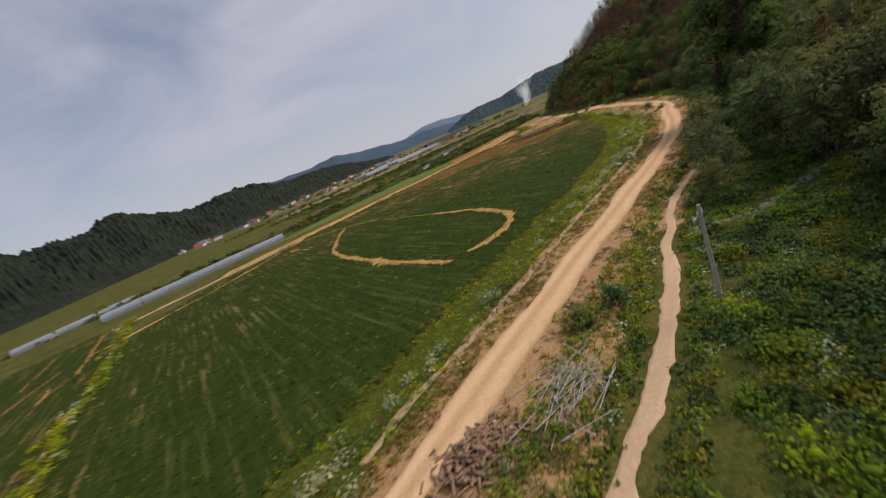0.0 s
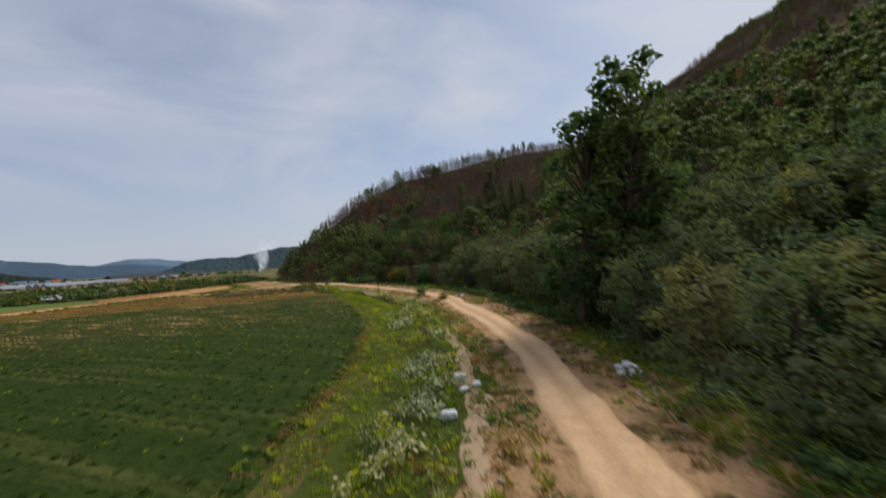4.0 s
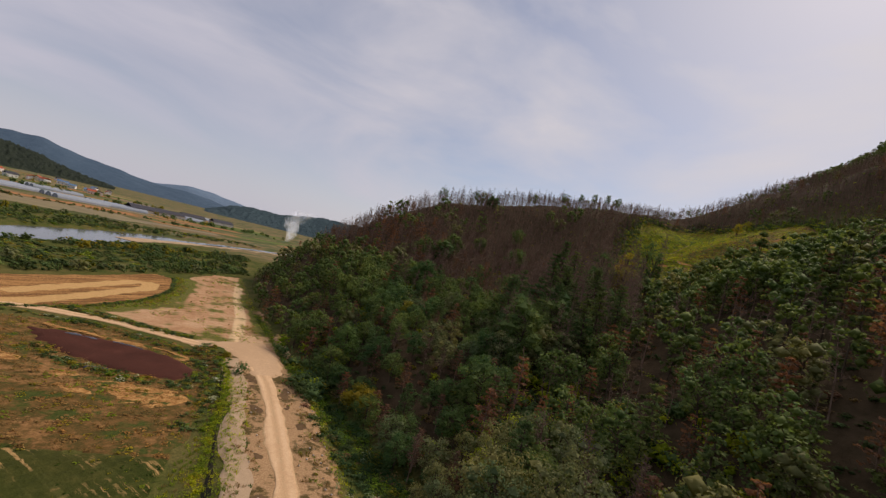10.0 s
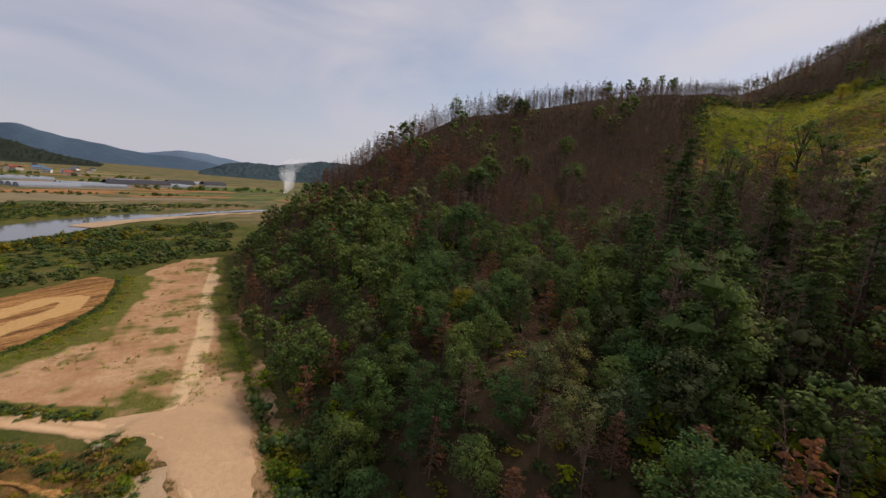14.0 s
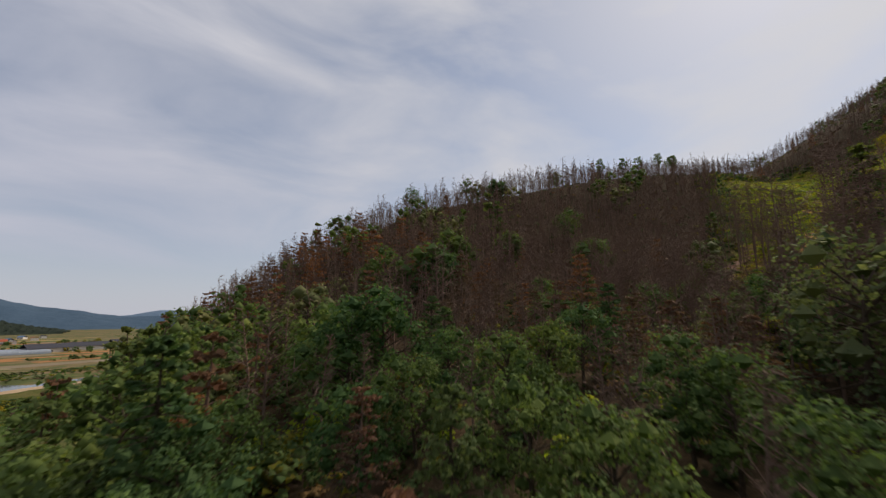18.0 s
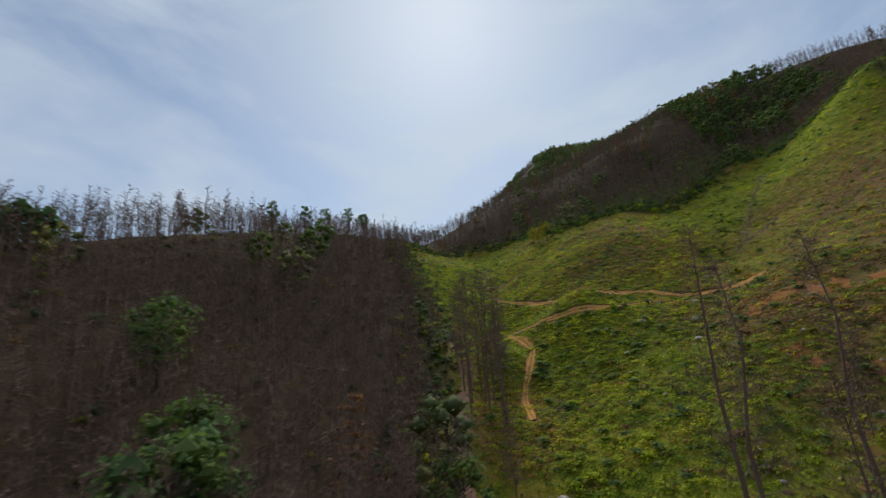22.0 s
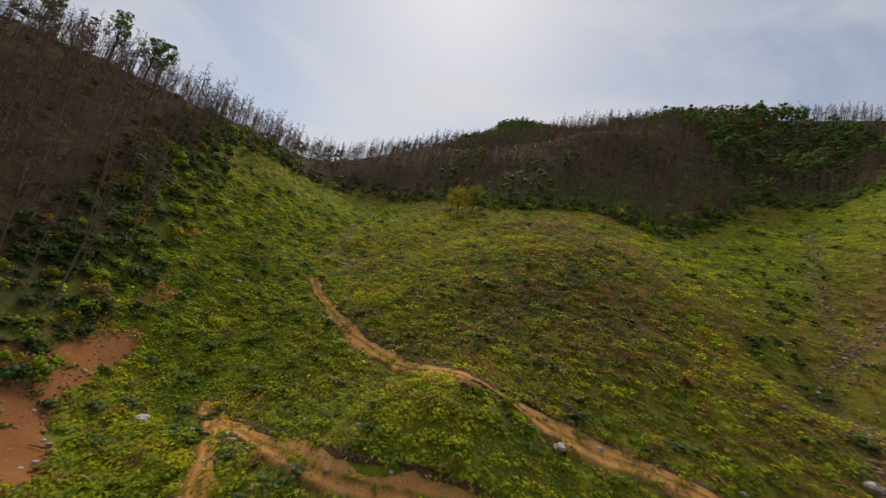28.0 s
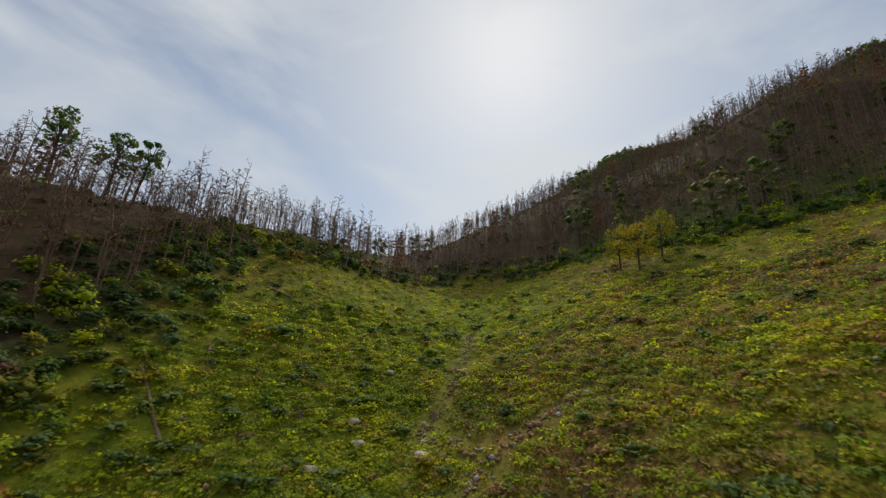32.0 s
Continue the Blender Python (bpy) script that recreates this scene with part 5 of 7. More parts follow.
def empty(name, x, y, z, turn, label, category, group=""):
    ob = new(name)
    ob.empty_display_size = 0.4
    ob.matrix_basis = Matrix.Translation((x, y, z)) @ Matrix.Rotation(turn, 4, "Z")
    return tagged(ob, label, category, group)


def box_bm(lo, hi, bevel=0.02):
    bm = bmesh.new()
    bmesh.ops.create_cube(bm, size=1.0)
    for v in bm.verts:
        v.co = Vector([lo[i] + (v.co[i] + 0.5) * (hi[i] - lo[i]) for i in range(3)])
    if bevel:
        bmesh.ops.bevel(bm, geom=bm.edges[:], offset=bevel, segments=1, affect="EDGES")
    return bm


def rod(a, c, ra, rc=None, sides=8):
    v, f = [], []
    frustum(v, f, a, c, ra, ra if rc is None else rc, sides)
    f.append(tuple(range(sides - 1, -1, -1)))
    f.append(tuple(range(sides, 2 * sides)))
    return v, f


FLOWER = leaf_material("white_blossom", (0.12, 0.16, 0.05), (0.34, 0.37, 0.24), (0.72, 0.72, 0.60))
DRYWEED = leaf_material("dry_weeds", (0.110, 0.070, 0.030), (0.225, 0.142, 0.060), (0.400, 0.255, 0.105))
GRASS = leaf_material("grass_blades", (0.080, 0.135, 0.012), (0.160, 0.235, 0.022), (0.260, 0.315, 0.042), 0.7, 0.46)
OLIVE = leaf_material("olive_shrub_leaves", (0.090, 0.100, 0.012), (0.200, 0.188, 0.022), (0.340, 0.270, 0.036), 0.8, 0.46)
DEEP = leaf_material("deep_green_leaves", (0.026, 0.044, 0.016), (0.056, 0.086, 0.028), (0.098, 0.132, 0.042))
ZINC = plain_material("galvanised_steel", (0.50, 0.50, 0.50), 0.45, 0.7, 0.2, 4.0)
FILM = plain_material("greenhouse_film", (0.25, 0.28, 0.32), 0.35, 0.0, 0.12, 0.4)
POLE_GREY = plain_material("grey_concrete", (0.36, 0.34, 0.31), 0.85, 0.0, 0.15, 3.0)
BLACK = plain_material("black_plastic", (0.020, 0.020, 0.022), 0.5, 0.0, 0.3, 2.0)
SACK = plain_material("white_sacking", (0.66, 0.66, 0.64), 0.7, 0.0, 0.12, 5.0)
PIPE_GREY = plain_material("dull_grey_pipe", (0.36, 0.35, 0.33), 0.6, 0.0, 0.2, 4.0)
TARP = plain_material("blue_sheeting", (0.05, 0.16, 0.42), 0.5, 0.0, 0.25, 3.0)
PLASTER = plain_material("white_plaster", (0.66, 0.63, 0.58), 0.85, 0.0, 0.12, 0.8)
ROOF_RED = plain_material("red_roofing", (0.36, 0.10, 0.055), 0.6, 0.0, 0.25, 0.9)
ROOF_DARK = plain_material("dark_roofing", (0.06, 0.06, 0.07), 0.6, 0.0, 0.3, 0.9)
ROOF_BLUE = plain_material("blue_roofing", (0.12, 0.20, 0.32), 0.5, 0.0, 0.2, 0.9)
PANE = plain_material("window_glass", (0.03, 0.04, 0.05), 0.1, 0.0, 0.1, 1.0)
LOGWOOD = soil_material("split_wood", (0.17, 0.095, 0.062), (0.33, 0.205, 0.135), (0.54, 0.40, 0.28), 5.0)
DITCH = soil_material("dark_ditch", (0.012, 0.011, 0.008), (0.030, 0.026, 0.018), (0.05, 0.045, 0.03), 2.0)
REDSOIL = soil_material("red_soil", (0.15, 0.056, 0.020), (0.30, 0.122, 0.042), (0.46, 0.210, 0.080), 3.4)


# ---- low growth ----
def bush(seed, count, radius, high, leaf, inner=0.0):
    rng = np.random.default_rng(seed)
    v, f = [], []
    for k in range(3):
        c = np.array((rng.normal(0, 0.35) * radius, rng.normal(0, 0.35) * radius, high * rng.uniform(0.25, 0.6)))
        if inner:
            core(v, f, c, radius * inner, rng, high / radius * 0.5)
        leaf_clumps(v, f, c, radius * 0.75, count // 3, leaf, rng, min(1.2, high / radius * 0.6), 0.0, 1.1)
    return v, f


def blades(seed, count, radius, high, width=0.04):
    rng = np.random.default_rng(seed)
    v, f = [], []
    for _ in range(count):
        p = np.array((*rng.normal(0, 0.45, 2) * radius, 0.0))
        a = rng.uniform(0, 6.28)
        s = np.array((math.cos(a), math.sin(a), 0)) * width
        q = p + np.array((*rng.normal(0, 0.35, 2) * high, high * rng.uniform(0.5, 1.1)))
        k = len(v)
        v.extend((p - s, p + s, q))
        f.append((k, k + 1, k + 2))
    return v, f


LOW = [bush(500 + i, 21, 0.60, 0.45, 0.22) for i in range(4)]
HEATH = [bush(575 + i, 33, 0.68, 0.42, 0.16) for i in range(4)]
SPRIG = [bush(590 + i, 18, 0.5, 0.40, 0.13) for i in range(4)]
FINE = [bush(570 + i, 30, 0.55, 0.6, 0.13) for i in range(3)]
MOUND = [bush(510 + i, 36, 0.9, 1.0, 0.23, 0.38) for i in range(3)]
TUFT = [blades(520 + i, 14, 0.30, 0.42) for i in range(3)]
BIGBUSH = [bush(530 + i, 90, 1.2, 1.7, 0.21, 0.4) for i in range(3)]
TWIGS = [bare_parts(540 + i, 1.6, 0.018, 9, 0.5, 1, 0, 0.1)[1] for i in range(3)]
HERBS = [SHRUB, LEAF, OLIVE, DRYWEED, BLOSSOM, GRASS, FLOWER, RUST, CHAR, DEEP]


def pick(rng, table):
    r = rng.random() * sum(w for _, w in table)
    for k, w in table:
        r -= w
        if r <= 0:
            return k
    return table[-1][0]


TRACK_A = [(241.6, 219.5), (241.3, 225), (241.5, 229.5), (242.3, 233.3), (244.1, 237.4), (247.8, 241.8), (252.5, 246.8), (255.5, 251)]
TRACK_B = [(255.5, 250.6), (253, 248.4), (248.6, 245.8), (244, 243.5), (239, 242.1), (233.8, 242.4), (228.5, 243), (221, 241.5)]
TRACK_C = [(277.5, 253.8), (275.2, 252.3), (270.5, 249), (263.5, 244), (257, 238.3), (249.5, 231.5), (247.4, 227), (246, 221.5), (243.8, 217), (242.2, 209), (240, 205.5)]
ALL_TRACKS = (TRACK_A, TRACK_B, TRACK_C)
GULLIES = ([(243, 211), (249.5, 209.3), (257, 205), (265, 200.6), (270.4, 195.6), (280, 190), (290, 184), (300, 177), (310, 171)], [(287, 252), (289.5, 257.5), (295, 257.5), (312, 261)], [(284.4, 252.6), (287.7, 251.3), (291, 247.6)], [(268, 197), (273, 190), (276.5, 185.5)])
STREAM = [(193, 245), (204, 247), (216.5, 249.4), (230, 252), (246, 256)]

low = Joined()
rng = np.random.default_rng(31)
gx, gy = scatter(FELLED, 0.92, 32)
hx, hy = scatter([(205, 230), (203, 214), (212, 200), (226, 200), (238, 206), (250, 207), (275, 210), (300, 222), (316, 244), (318, 264), (300, 278), (280, 273), (258, 262), (236, 254), (212, 245)], 0.66, 35)
ok = inside(hx, hy, FELLED)
far_count = len(gx)
sx, sy = scatter([(238, 226), (252, 222), (268, 220), (284, 224), (292, 240), (300, 254), (298, 268), (286, 272), (270, 265), (256, 257), (240, 244)], 0.5, 36)
near_count = far_count + int(ok.sum())
gx, gy = np.r_[gx, hx[ok], sx], np.r_[gy, hy[ok], sy]
trk = np.min([line_distance(gx, gy, l)[0] for l in ALL_TRACKS], 0)
gul = np.min([line_distance(gx, gy, l)[0] for l in GULLIES], 0)
gh_ = height(gx, gy)
scarp = line_distance(gx, gy, [(224, 211.4), (222.3, 207.8), (220.6, 205), (219, 202), (218.9, 199.4)])[0]
in_bank = inside(gx, gy, [(258, 259.6), (253, 260.6), (248, 260.2), (244.8, 257.4), (242.6, 253.6), (243.4, 251), (246.4, 252.8), (248.8, 256), (252.4, 257.4), (257, 257.8)])
mood, patchy = ripple(gx, gy, 0.085, 3.0), ripple(gx, gy, 0.33, 6.0)
lush = np.maximum(1 - smooth(line_distance(gx, gy, LUSH_BOWL)[0], 4, 18), 0.9 * (1 - smooth(line_distance(gx, gy, LUSH_SPUR)[0], 5, 17)))
lush = np.maximum(lush, 0.75 * (1 - smooth(line_distance(gx, gy, LUSH_FOOT)[0], 5, 14)))
dry_ = np.maximum(1 - smooth(line_distance(gx, gy, DRY_KNOLL)[0], 3, 14), 1 - smooth(line_distance(gx, gy, DRY_SLOPE)[0], 6, 30))
for i in range(len(gx)):
    if (0.22 < trk[i] < 0.68 and rng.random() < 0.96) or (trk[i] <= 0.22 and rng.random() < 0.45) or in_bank[i] or gul[i] < 1.3 and rng.random() < 0.85 or scarp[i] < 1.2 and rng.random() < 0.75:
        continue
    rich = 0.6 * mood[i] + 0.6 * patchy[i] - 1.3 * dry_[i] + 1.4 * lush[i]
    if rng.random() < 0.09 - 0.14 * (mood[i] + 0.6 * patchy[i]) + 0.16 * dry_[i] - 0.1 * lush[i]:
        if rng.random() < 0.4:
            low.add(TWIGS[int(rng.integers(3))], gx[i], gy[i], gh_[i], rng.uniform(0.4, 0.9), rng.uniform(0, 6.28), 8, 0.0, 0.35)
        continue
    kind = pick(rng, ((0, max(0.5, 5 + 3 * rich)), (1, 0.5 + 1.2 * dry_[i]), (2, 3 - 1.6 * dry_[i]), (3, max(0.2, 1.6 - 1.2 * rich)), (4, 0.5), (5, max(0.6, 3.2 + 1.5 * rich)), (9, 0.15 + 1.2 * dry_[i]), (7, 0.25 + 0.5 * dry_[i])))
    big = rng.random() < 0.022 + 0.03 * max(0, rich)
    big = big and i < near_count
    vf = MOUND[int(rng.integers(3))] if big else SPRIG[int(rng.integers(4))] if i >= near_count else HEATH[int(rng.integers(4))] if i >= far_count or patchy[i] > 0.1 else LOW[int(rng.integers(4))]
    low.add(vf, gx[i], gy[i], gh_[i] - 0.05, rng.uniform(0.55, 1.25), rng.uniform(0, 6.28), 1 if big and rng.random() < 0.6 else kind, 0.0, rng.uniform(0.6, 1.1))
for x, y, n in ((268, 203.5, 9), (276, 198, 10), (285, 193.5, 12), (292, 186, 6), (252, 212, 5), (236, 209, 7), (229, 205, 7), (300, 262, 4), (306, 265, 3), (252, 250, 6)):
    for _ in range(n):
        xx, yy = x + rng.normal(0, 2.2), y + rng.normal(0, 1.6)
        low.add(BIGBUSH[int(rng.integers(3))], xx, yy, gz(xx, yy) - 0.1, rng.uniform(0.35, 0.8), rng.uniform(0, 6.28), pick(rng, ((1, 3), (9, 3), (5, 1.5))), 0.0, rng.uniform(0.6, 1.0))
tagged(low.build("felled_slope_shrubs", HERBS), "knee-high yellow-green regrowth over the felled slope", "shrubs", kind="stuff")

# bushes under the dead stands, thickest along the edge of the felling
under = Joined()
ux, uy = scatter([(92, 160), (104, 140), (135, 138), (172, 158), (196, 172), (215, 148), (255, 122), (300, 112), (360, 122), (440, 190), (400, 275), (352, 302), (222, 312), (120, 340), (96, 260)], 1.7, 33)
ok = ~inside(ux, uy, FELLED)
ux, uy = ux[ok], uy[ok]
ud = line_distance(ux, uy, FELLED + FELLED[:1])[0]
uz = height(ux, uy)
u_route = line_distance(ux, uy, NEAR_ROUTE)[0]
for i in range(len(ux)):
    if ux[i] > 116 and u_route[i] < 32:
        under.add(TWIGS[int(rng.integers(3))], ux[i] + rng.uniform(-0.8, 0.8), uy[i] + rng.uniform(-0.8, 0.8), uz[i] - 0.1, rng.uniform(0.9, 2.0), rng.uniform(0, 6.28), 7 if rng.random() < 0.45 else 8, 0.0, rng.uniform(0.7, 1.2))
    fringe = ud[i] < 9
    east = ux[i] > 285 and uy[i] < 250
    if not fringe and u_route[i] > 16 and rng.random() > (0.65 if east and ud[i] < 30 else 0.55 if ux[i] < 185 and uy[i] < 215 else 0.17 if uy[i] > 175 else 0.3):
        continue
    vf = BIGBUSH[int(rng.integers(3))] if fringe and rng.random() < 0.3 else MOUND[int(rng.integers(3))]
    kind = pick(rng, ((0, 1.4), (1, 3), (9, 2), (5, 3), (2, 0.8)) if east else ((0, 0.8 if fringe else 0.3), (1, 1.6), (9, 4), (2, 1.2), (3, 0.6), (7, 0.5 if not fringe else 0.1)))
    grow = 1.0
    if ux[i] < 136 and 13 < u_route[i] < 40:
        vf, grow, kind = BIGBUSH[int(rng.integers(3))], 1.5, pick(rng, ((1, 4), (9, 0.6), (0, 2), (2, 0.8)))
    under.add(vf, ux[i], uy[i], uz[i] - 0.1, grow * rng.uniform(0.6, 1.3), rng.uniform(0, 6.28), kind, 0.0, rng.uniform(0.7, 1.2))
for hedge, wide in (([(234, 256), (247, 261), (266, 269), (276, 275), (288, 282), (300, 287.5), (318, 285)], 9.0), ([(345, 262), (336, 243), (322, 230), (320, 212), (310, 202.5), (311, 194), (322, 182)], 7.0)):
    c = along([(*p, 0.0) for p in hedge], 0.5)
    for _ in range(int(len(c) * 0.5 * wide / 1.1)):
        q = c[int(rng.integers(len(c)))]
        x, y = q[0] + rng.uniform(-0.5, 0.5) * wide, q[1] + rng.uniform(-0.5, 0.5) * wide
        vf = BIGBUSH[int(rng.integers(3))] if rng.random() < 0.5 else MOUND[int(rng.integers(3))]
        under.add(vf, x, y, gz(x, y) - 0.1, rng.uniform(0.5, 1.0), rng.uniform(0, 6.28), pick(rng, ((9, 3), (1, 3), (0, 1.0), (2, 0.8), (5, 2.2))), 0.0, rng.uniform(0.7, 1.1))
tagged(under.build("forest_undergrowth", HERBS), "green and brown bushes under the scorched trees", "undergrowth", kind="stuff")

# weeds of the farm road
weeds = Joined()
BANK = [(-12, 40), (6, 60), (18, 76), (28.5, 86.5), (40.5, 100), (49.5, 112), (58.5, 127), (66.5, 146), (73, 168), (79, 188), (82, 205), (86, 204), (85, 190), (79.5, 160), (73, 139.5), (65.5, 123), (58, 108.5), (48, 95.2), (37, 82.8), (26, 70.3), (14, 54.4), (-3, 31.5)]
wx, wy = scatter(BANK, 0.62, 41)
wz, side, b_road = height(wx, wy), line_distance(wx, wy, SIDE_TRACK)[0], line_distance(wx, wy, ROAD_LINE)[0]
white = ripple(wx, wy, 0.42, 1.0) + 0.5 * ripple(wx, wy, 1.3, 2.0)
for i in range(len(wx)):
    if side[i] < 0.6 or b_road[i] < 2.3:
        continue
    if 1.0 < side[i] < 4.6 and white[i] > 0.22 and rng.random() < 0.7:
        weeds.add(FINE[int(rng.integers(3))], wx[i], wy[i], wz[i], rng.uniform(0.8, 1.5), rng.uniform(0, 6.28), pick(rng, ((6, 3.5), (1, 2), (0, 1))), 0.0, rng.uniform(1.0, 1.7))
    elif rng.random() < 0.8:
        near_edge = side[i] > 3.6
        weeds.add(TUFT[int(rng.integers(3))] if rng.random() < 0.75 else SPRIG[int(rng.integers(4))], wx[i], wy[i], wz[i], rng.uniform(0.6, 1.2), rng.uniform(0, 6.28), pick(rng, ((5, 8), (0, 3), (2, 1), (3, 0.5)) if near_edge else ((5, 4), (0, 1.5), (3, 2.4), (1, 1), (7, 0.4))), 0.0, rng.uniform(0.6, 1.2))
vx, vy = scatter([(-18, 14), (7, 50), (24, 71), (31, 79.5), (44, 95), (53, 106), (61, 118), (71, 139), (80, 168), (84, 206), (96, 206), (94, 168), (88, 140), (78, 117), (66, 99), (46, 78), (26, 52), (0, 18)], 0.58, 42)
vz, vr = height(vx, vy), line_distance(vx, vy, ROAD_LINE)[0]
v_path, v_side = line_distance(vx, vy, PATH_LINE)[0], line_distance(vx, vy, VERGE_LINE)[0]
v_bank = line_distance(vx, vy, SIDE_TRACK)[0]
cover = ripple(vx, vy, 0.30, 4.0) + 0.7 * ripple(vx, vy, 0.85, 1.0)
for i in range(len(vx)):
    if vr[i] < 1.9 or v_path[i] < 1.15:
        continue
    strip_ = 0.5 < v_bank[i] < 2.6 and vr[i] < 4.2
    if strip_ and rng.random() < 0.85:
        weeds.add((SPRIG + TUFT)[int(rng.integers(7))], vx[i], vy[i], vz[i] + 0.06, rng.uniform(0.8, 1.4), rng.uniform(0, 6.28), pick(rng, ((3, 3), (5, 3), (2, 1.5), (1, 1), (6, 0.4), (7, 0.3))), 0.0, rng.uniform(0.5, 1.0))
        continue
    if vr[i] > 3.5 and v_bank[i] > vr[i] + 1 and vy[i] < 104 and rng.random() < 0.9:
        weeds.add((SPRIG + TUFT)[int(rng.integers(7))], vx[i], vy[i], vz[i] + 0.05, rng.uniform(0.9, 1.6), rng.uniform(0, 6.28), pick(rng, ((5, 4), (0, 0.5), (1, 3), (2, 0.8), (6, 0.4))), 0.0, rng.uniform(0.6, 1.1))
        continue
    edge = v_side[i] > 5.4
    if not edge and cover[i] < -0.12 + 0.35 * (vy[i] > 150):
        if rng.random() < 0.10:
            weeds.add(TUFT[int(rng.integers(3))], vx[i], vy[i], vz[i] + 0.08, rng.uniform(0.4, 0.8), rng.uniform(0, 6.28), 3)
        continue
    kind = pick(rng, ((5, 3), (0, 2), (1, 1.4), (6, 0.7), (3, 0.5))) if edge else pick(rng, ((3, 5), (5, 2), (2, 1), (1, 0.8), (7, 0.4)))
    weeds.add((SPRIG if rng.random() < 0.45 else TUFT)[int(rng.integers(3))], vx[i], vy[i], vz[i] + 0.06, rng.uniform(0.5, 1.05), rng.uniform(0, 6.28), kind, 0.0, rng.uniform(0.6, 1.1))
cx_, cy_ = scatter([(66, 240), (78, 230), (90, 226), (96, 232), (96.5, 270), (98, 324), (88, 321), (77, 300), (72, 270)], 1.0, 47)
cz_, c_edge = height(cx_, cy_), line_distance(cx_, cy_, [(97.5, 230), (97, 245), (96.5, 270), (97, 300), (99, 326)])[0]
cw_ = ripple(cx_, cy_, 0.16, 3.0) + 0.8 * ripple(cx_, cy_, 0.5, 6.0) + 0.5 * smooth(2.5 - c_edge, 0, 2)
for i in range(len(cx_)):
    if cw_[i] > 0.32 or rng.random() < 0.05:
        weeds.add((SPRIG + TUFT)[int(rng.integers(7))], cx_[i], cy_[i], cz_[i] + 0.08, rng.uniform(0.5, 1.3), rng.uniform(0, 6.28), pick(rng, ((5, 3), (3, 2.5), (2, 1.5), (0, 1))), 0.0, rng.uniform(0.5, 1.0))
# weeds round the mud pool, the clearing and the ploughed field
def weedy_line(line, wide, per_m, kinds, meshes, grow=(0.6, 1.2), tall=(0.6, 1.1)):
    c = along([(*p, 0.0) for p in line], 0.5)
    for _ in range(int(len(c) * 0.5 * per_m)):
        q = c[int(rng.integers(len(c)))]
        x, y = q[0] + rng.normal(0, 0.4) * wide, q[1] + rng.normal(0, 0.4) * wide
        weeds.add(meshes[int(rng.integers(len(meshes)))], x, y, gz(x, y) + 0.06, rng.uniform(*grow), rng.uniform(0, 6.28), pick(rng, kinds), 0.0, rng.uniform(*tall))


RIM = [(57, 231.5), (61.3, 231), (69.5, 225.6), (76.5, 219.6), (79.6, 214.5), (80.2, 208), (77.6, 202.8), (72.5, 202.6), (68.1, 205.4), (62, 210), (56.5, 216.5)]
DARKWEED = ((9, 3.5), (1, 2.5), (2, 1.6), (5, 1.2), (3, 1.0), (6, 0.25))
weedy_line(RIM, 2.2, 11, DARKWEED, MOUND + SPRIG + FINE, (0.5, 1.0), (0.5, 0.9))
weedy_line([(80.5, 222), (82, 214), (81.6, 206), (80, 196), (78, 188)], 2.6, 10, DARKWEED, MOUND + SPRIG + TUFT, (0.5, 1.0), (0.5, 0.9))
weedy_line(ROAD_SIDE, 1.5, 16, DARKWEED, MOUND + SPRIG, (0.5, 1.0), (0.5, 0.9))
weedy_line(FIELD_SIDE, 2.6, 11, ((5, 3), (2, 2), (3, 1.6), (0, 1.2), (9, 1)), SPRIG + TUFT + FINE)
weedy_line([(74.2, 297), (74, 277.5), (71, 264.8), (66.6, 255), (59, 244.4), (50, 238.6), (34, 232.2)], 0.7, 12, ((9, 4), (1, 2), (5, 1)), MOUND + SPRIG, (0.4, 0.8), (0.5, 0.9))
weedy_line([(62, 232.2), (44, 234.5), (20, 221.4), (-10, 200.6), (-40, 178)], 1.4, 6, DARKWEED, SPRIG + TUFT + MOUND, (0.5, 0.9), (0.4, 0.8))
weedy_line([(95.2, 200), (95, 208), (95.2, 218), (95.2, 228), (95.6, 240), (95, 256)], 1.1, 16, ((5, 5), (0, 1), (1, 3), (9, 1)), SPRIG + TUFT + FINE, (0.6, 1.1), (0.5, 0.9))
weedy_line([(96.4, 176), (97, 186), (97, 194), (96, 202)], 1.5, 14, ((5, 5), (0, 0.8), (1, 3), (9, 1.5)), SPRIG + TUFT, (0.6, 1.1), (0.5, 0.9))
weedy_line([(70, 141), (76.5, 166), (80.2, 186), (82.4, 197), (83.4, 207), (82.8, 214)], 0.8, 10, ((5, 5), (0, 3.5), (2, 1)), SPRIG + TUFT)
weedy_line([(-20, 58), (-27.2, 69.8), (-36.9, 83.4), (-42.6, 96), (-63.7, 127.9), (-84, 158.7)], 2.4, 9, ((5, 3), (0, 3), (2, 2), (3, 1), (6, 0.8)), MOUND + SPRIG + FINE, (0.6, 1.2), (0.6, 1.2))
weedy_line([(8.5, 61), (20, 76.5), (29.3, 87.3), (36.6, 97), (41, 102.4), (49.5, 112.4), (58.5, 127.4)], 0.8, 12, ((3, 4), (2, 2), (5, 1.5)), SPRIG + TUFT, (0.4, 0.8), (0.4, 0.8))
tagged(weeds.build("roadside_weeds", HERBS), "grass, dry weeds and white-flowered weeds along the farm road", "weeds", kind="stuff")

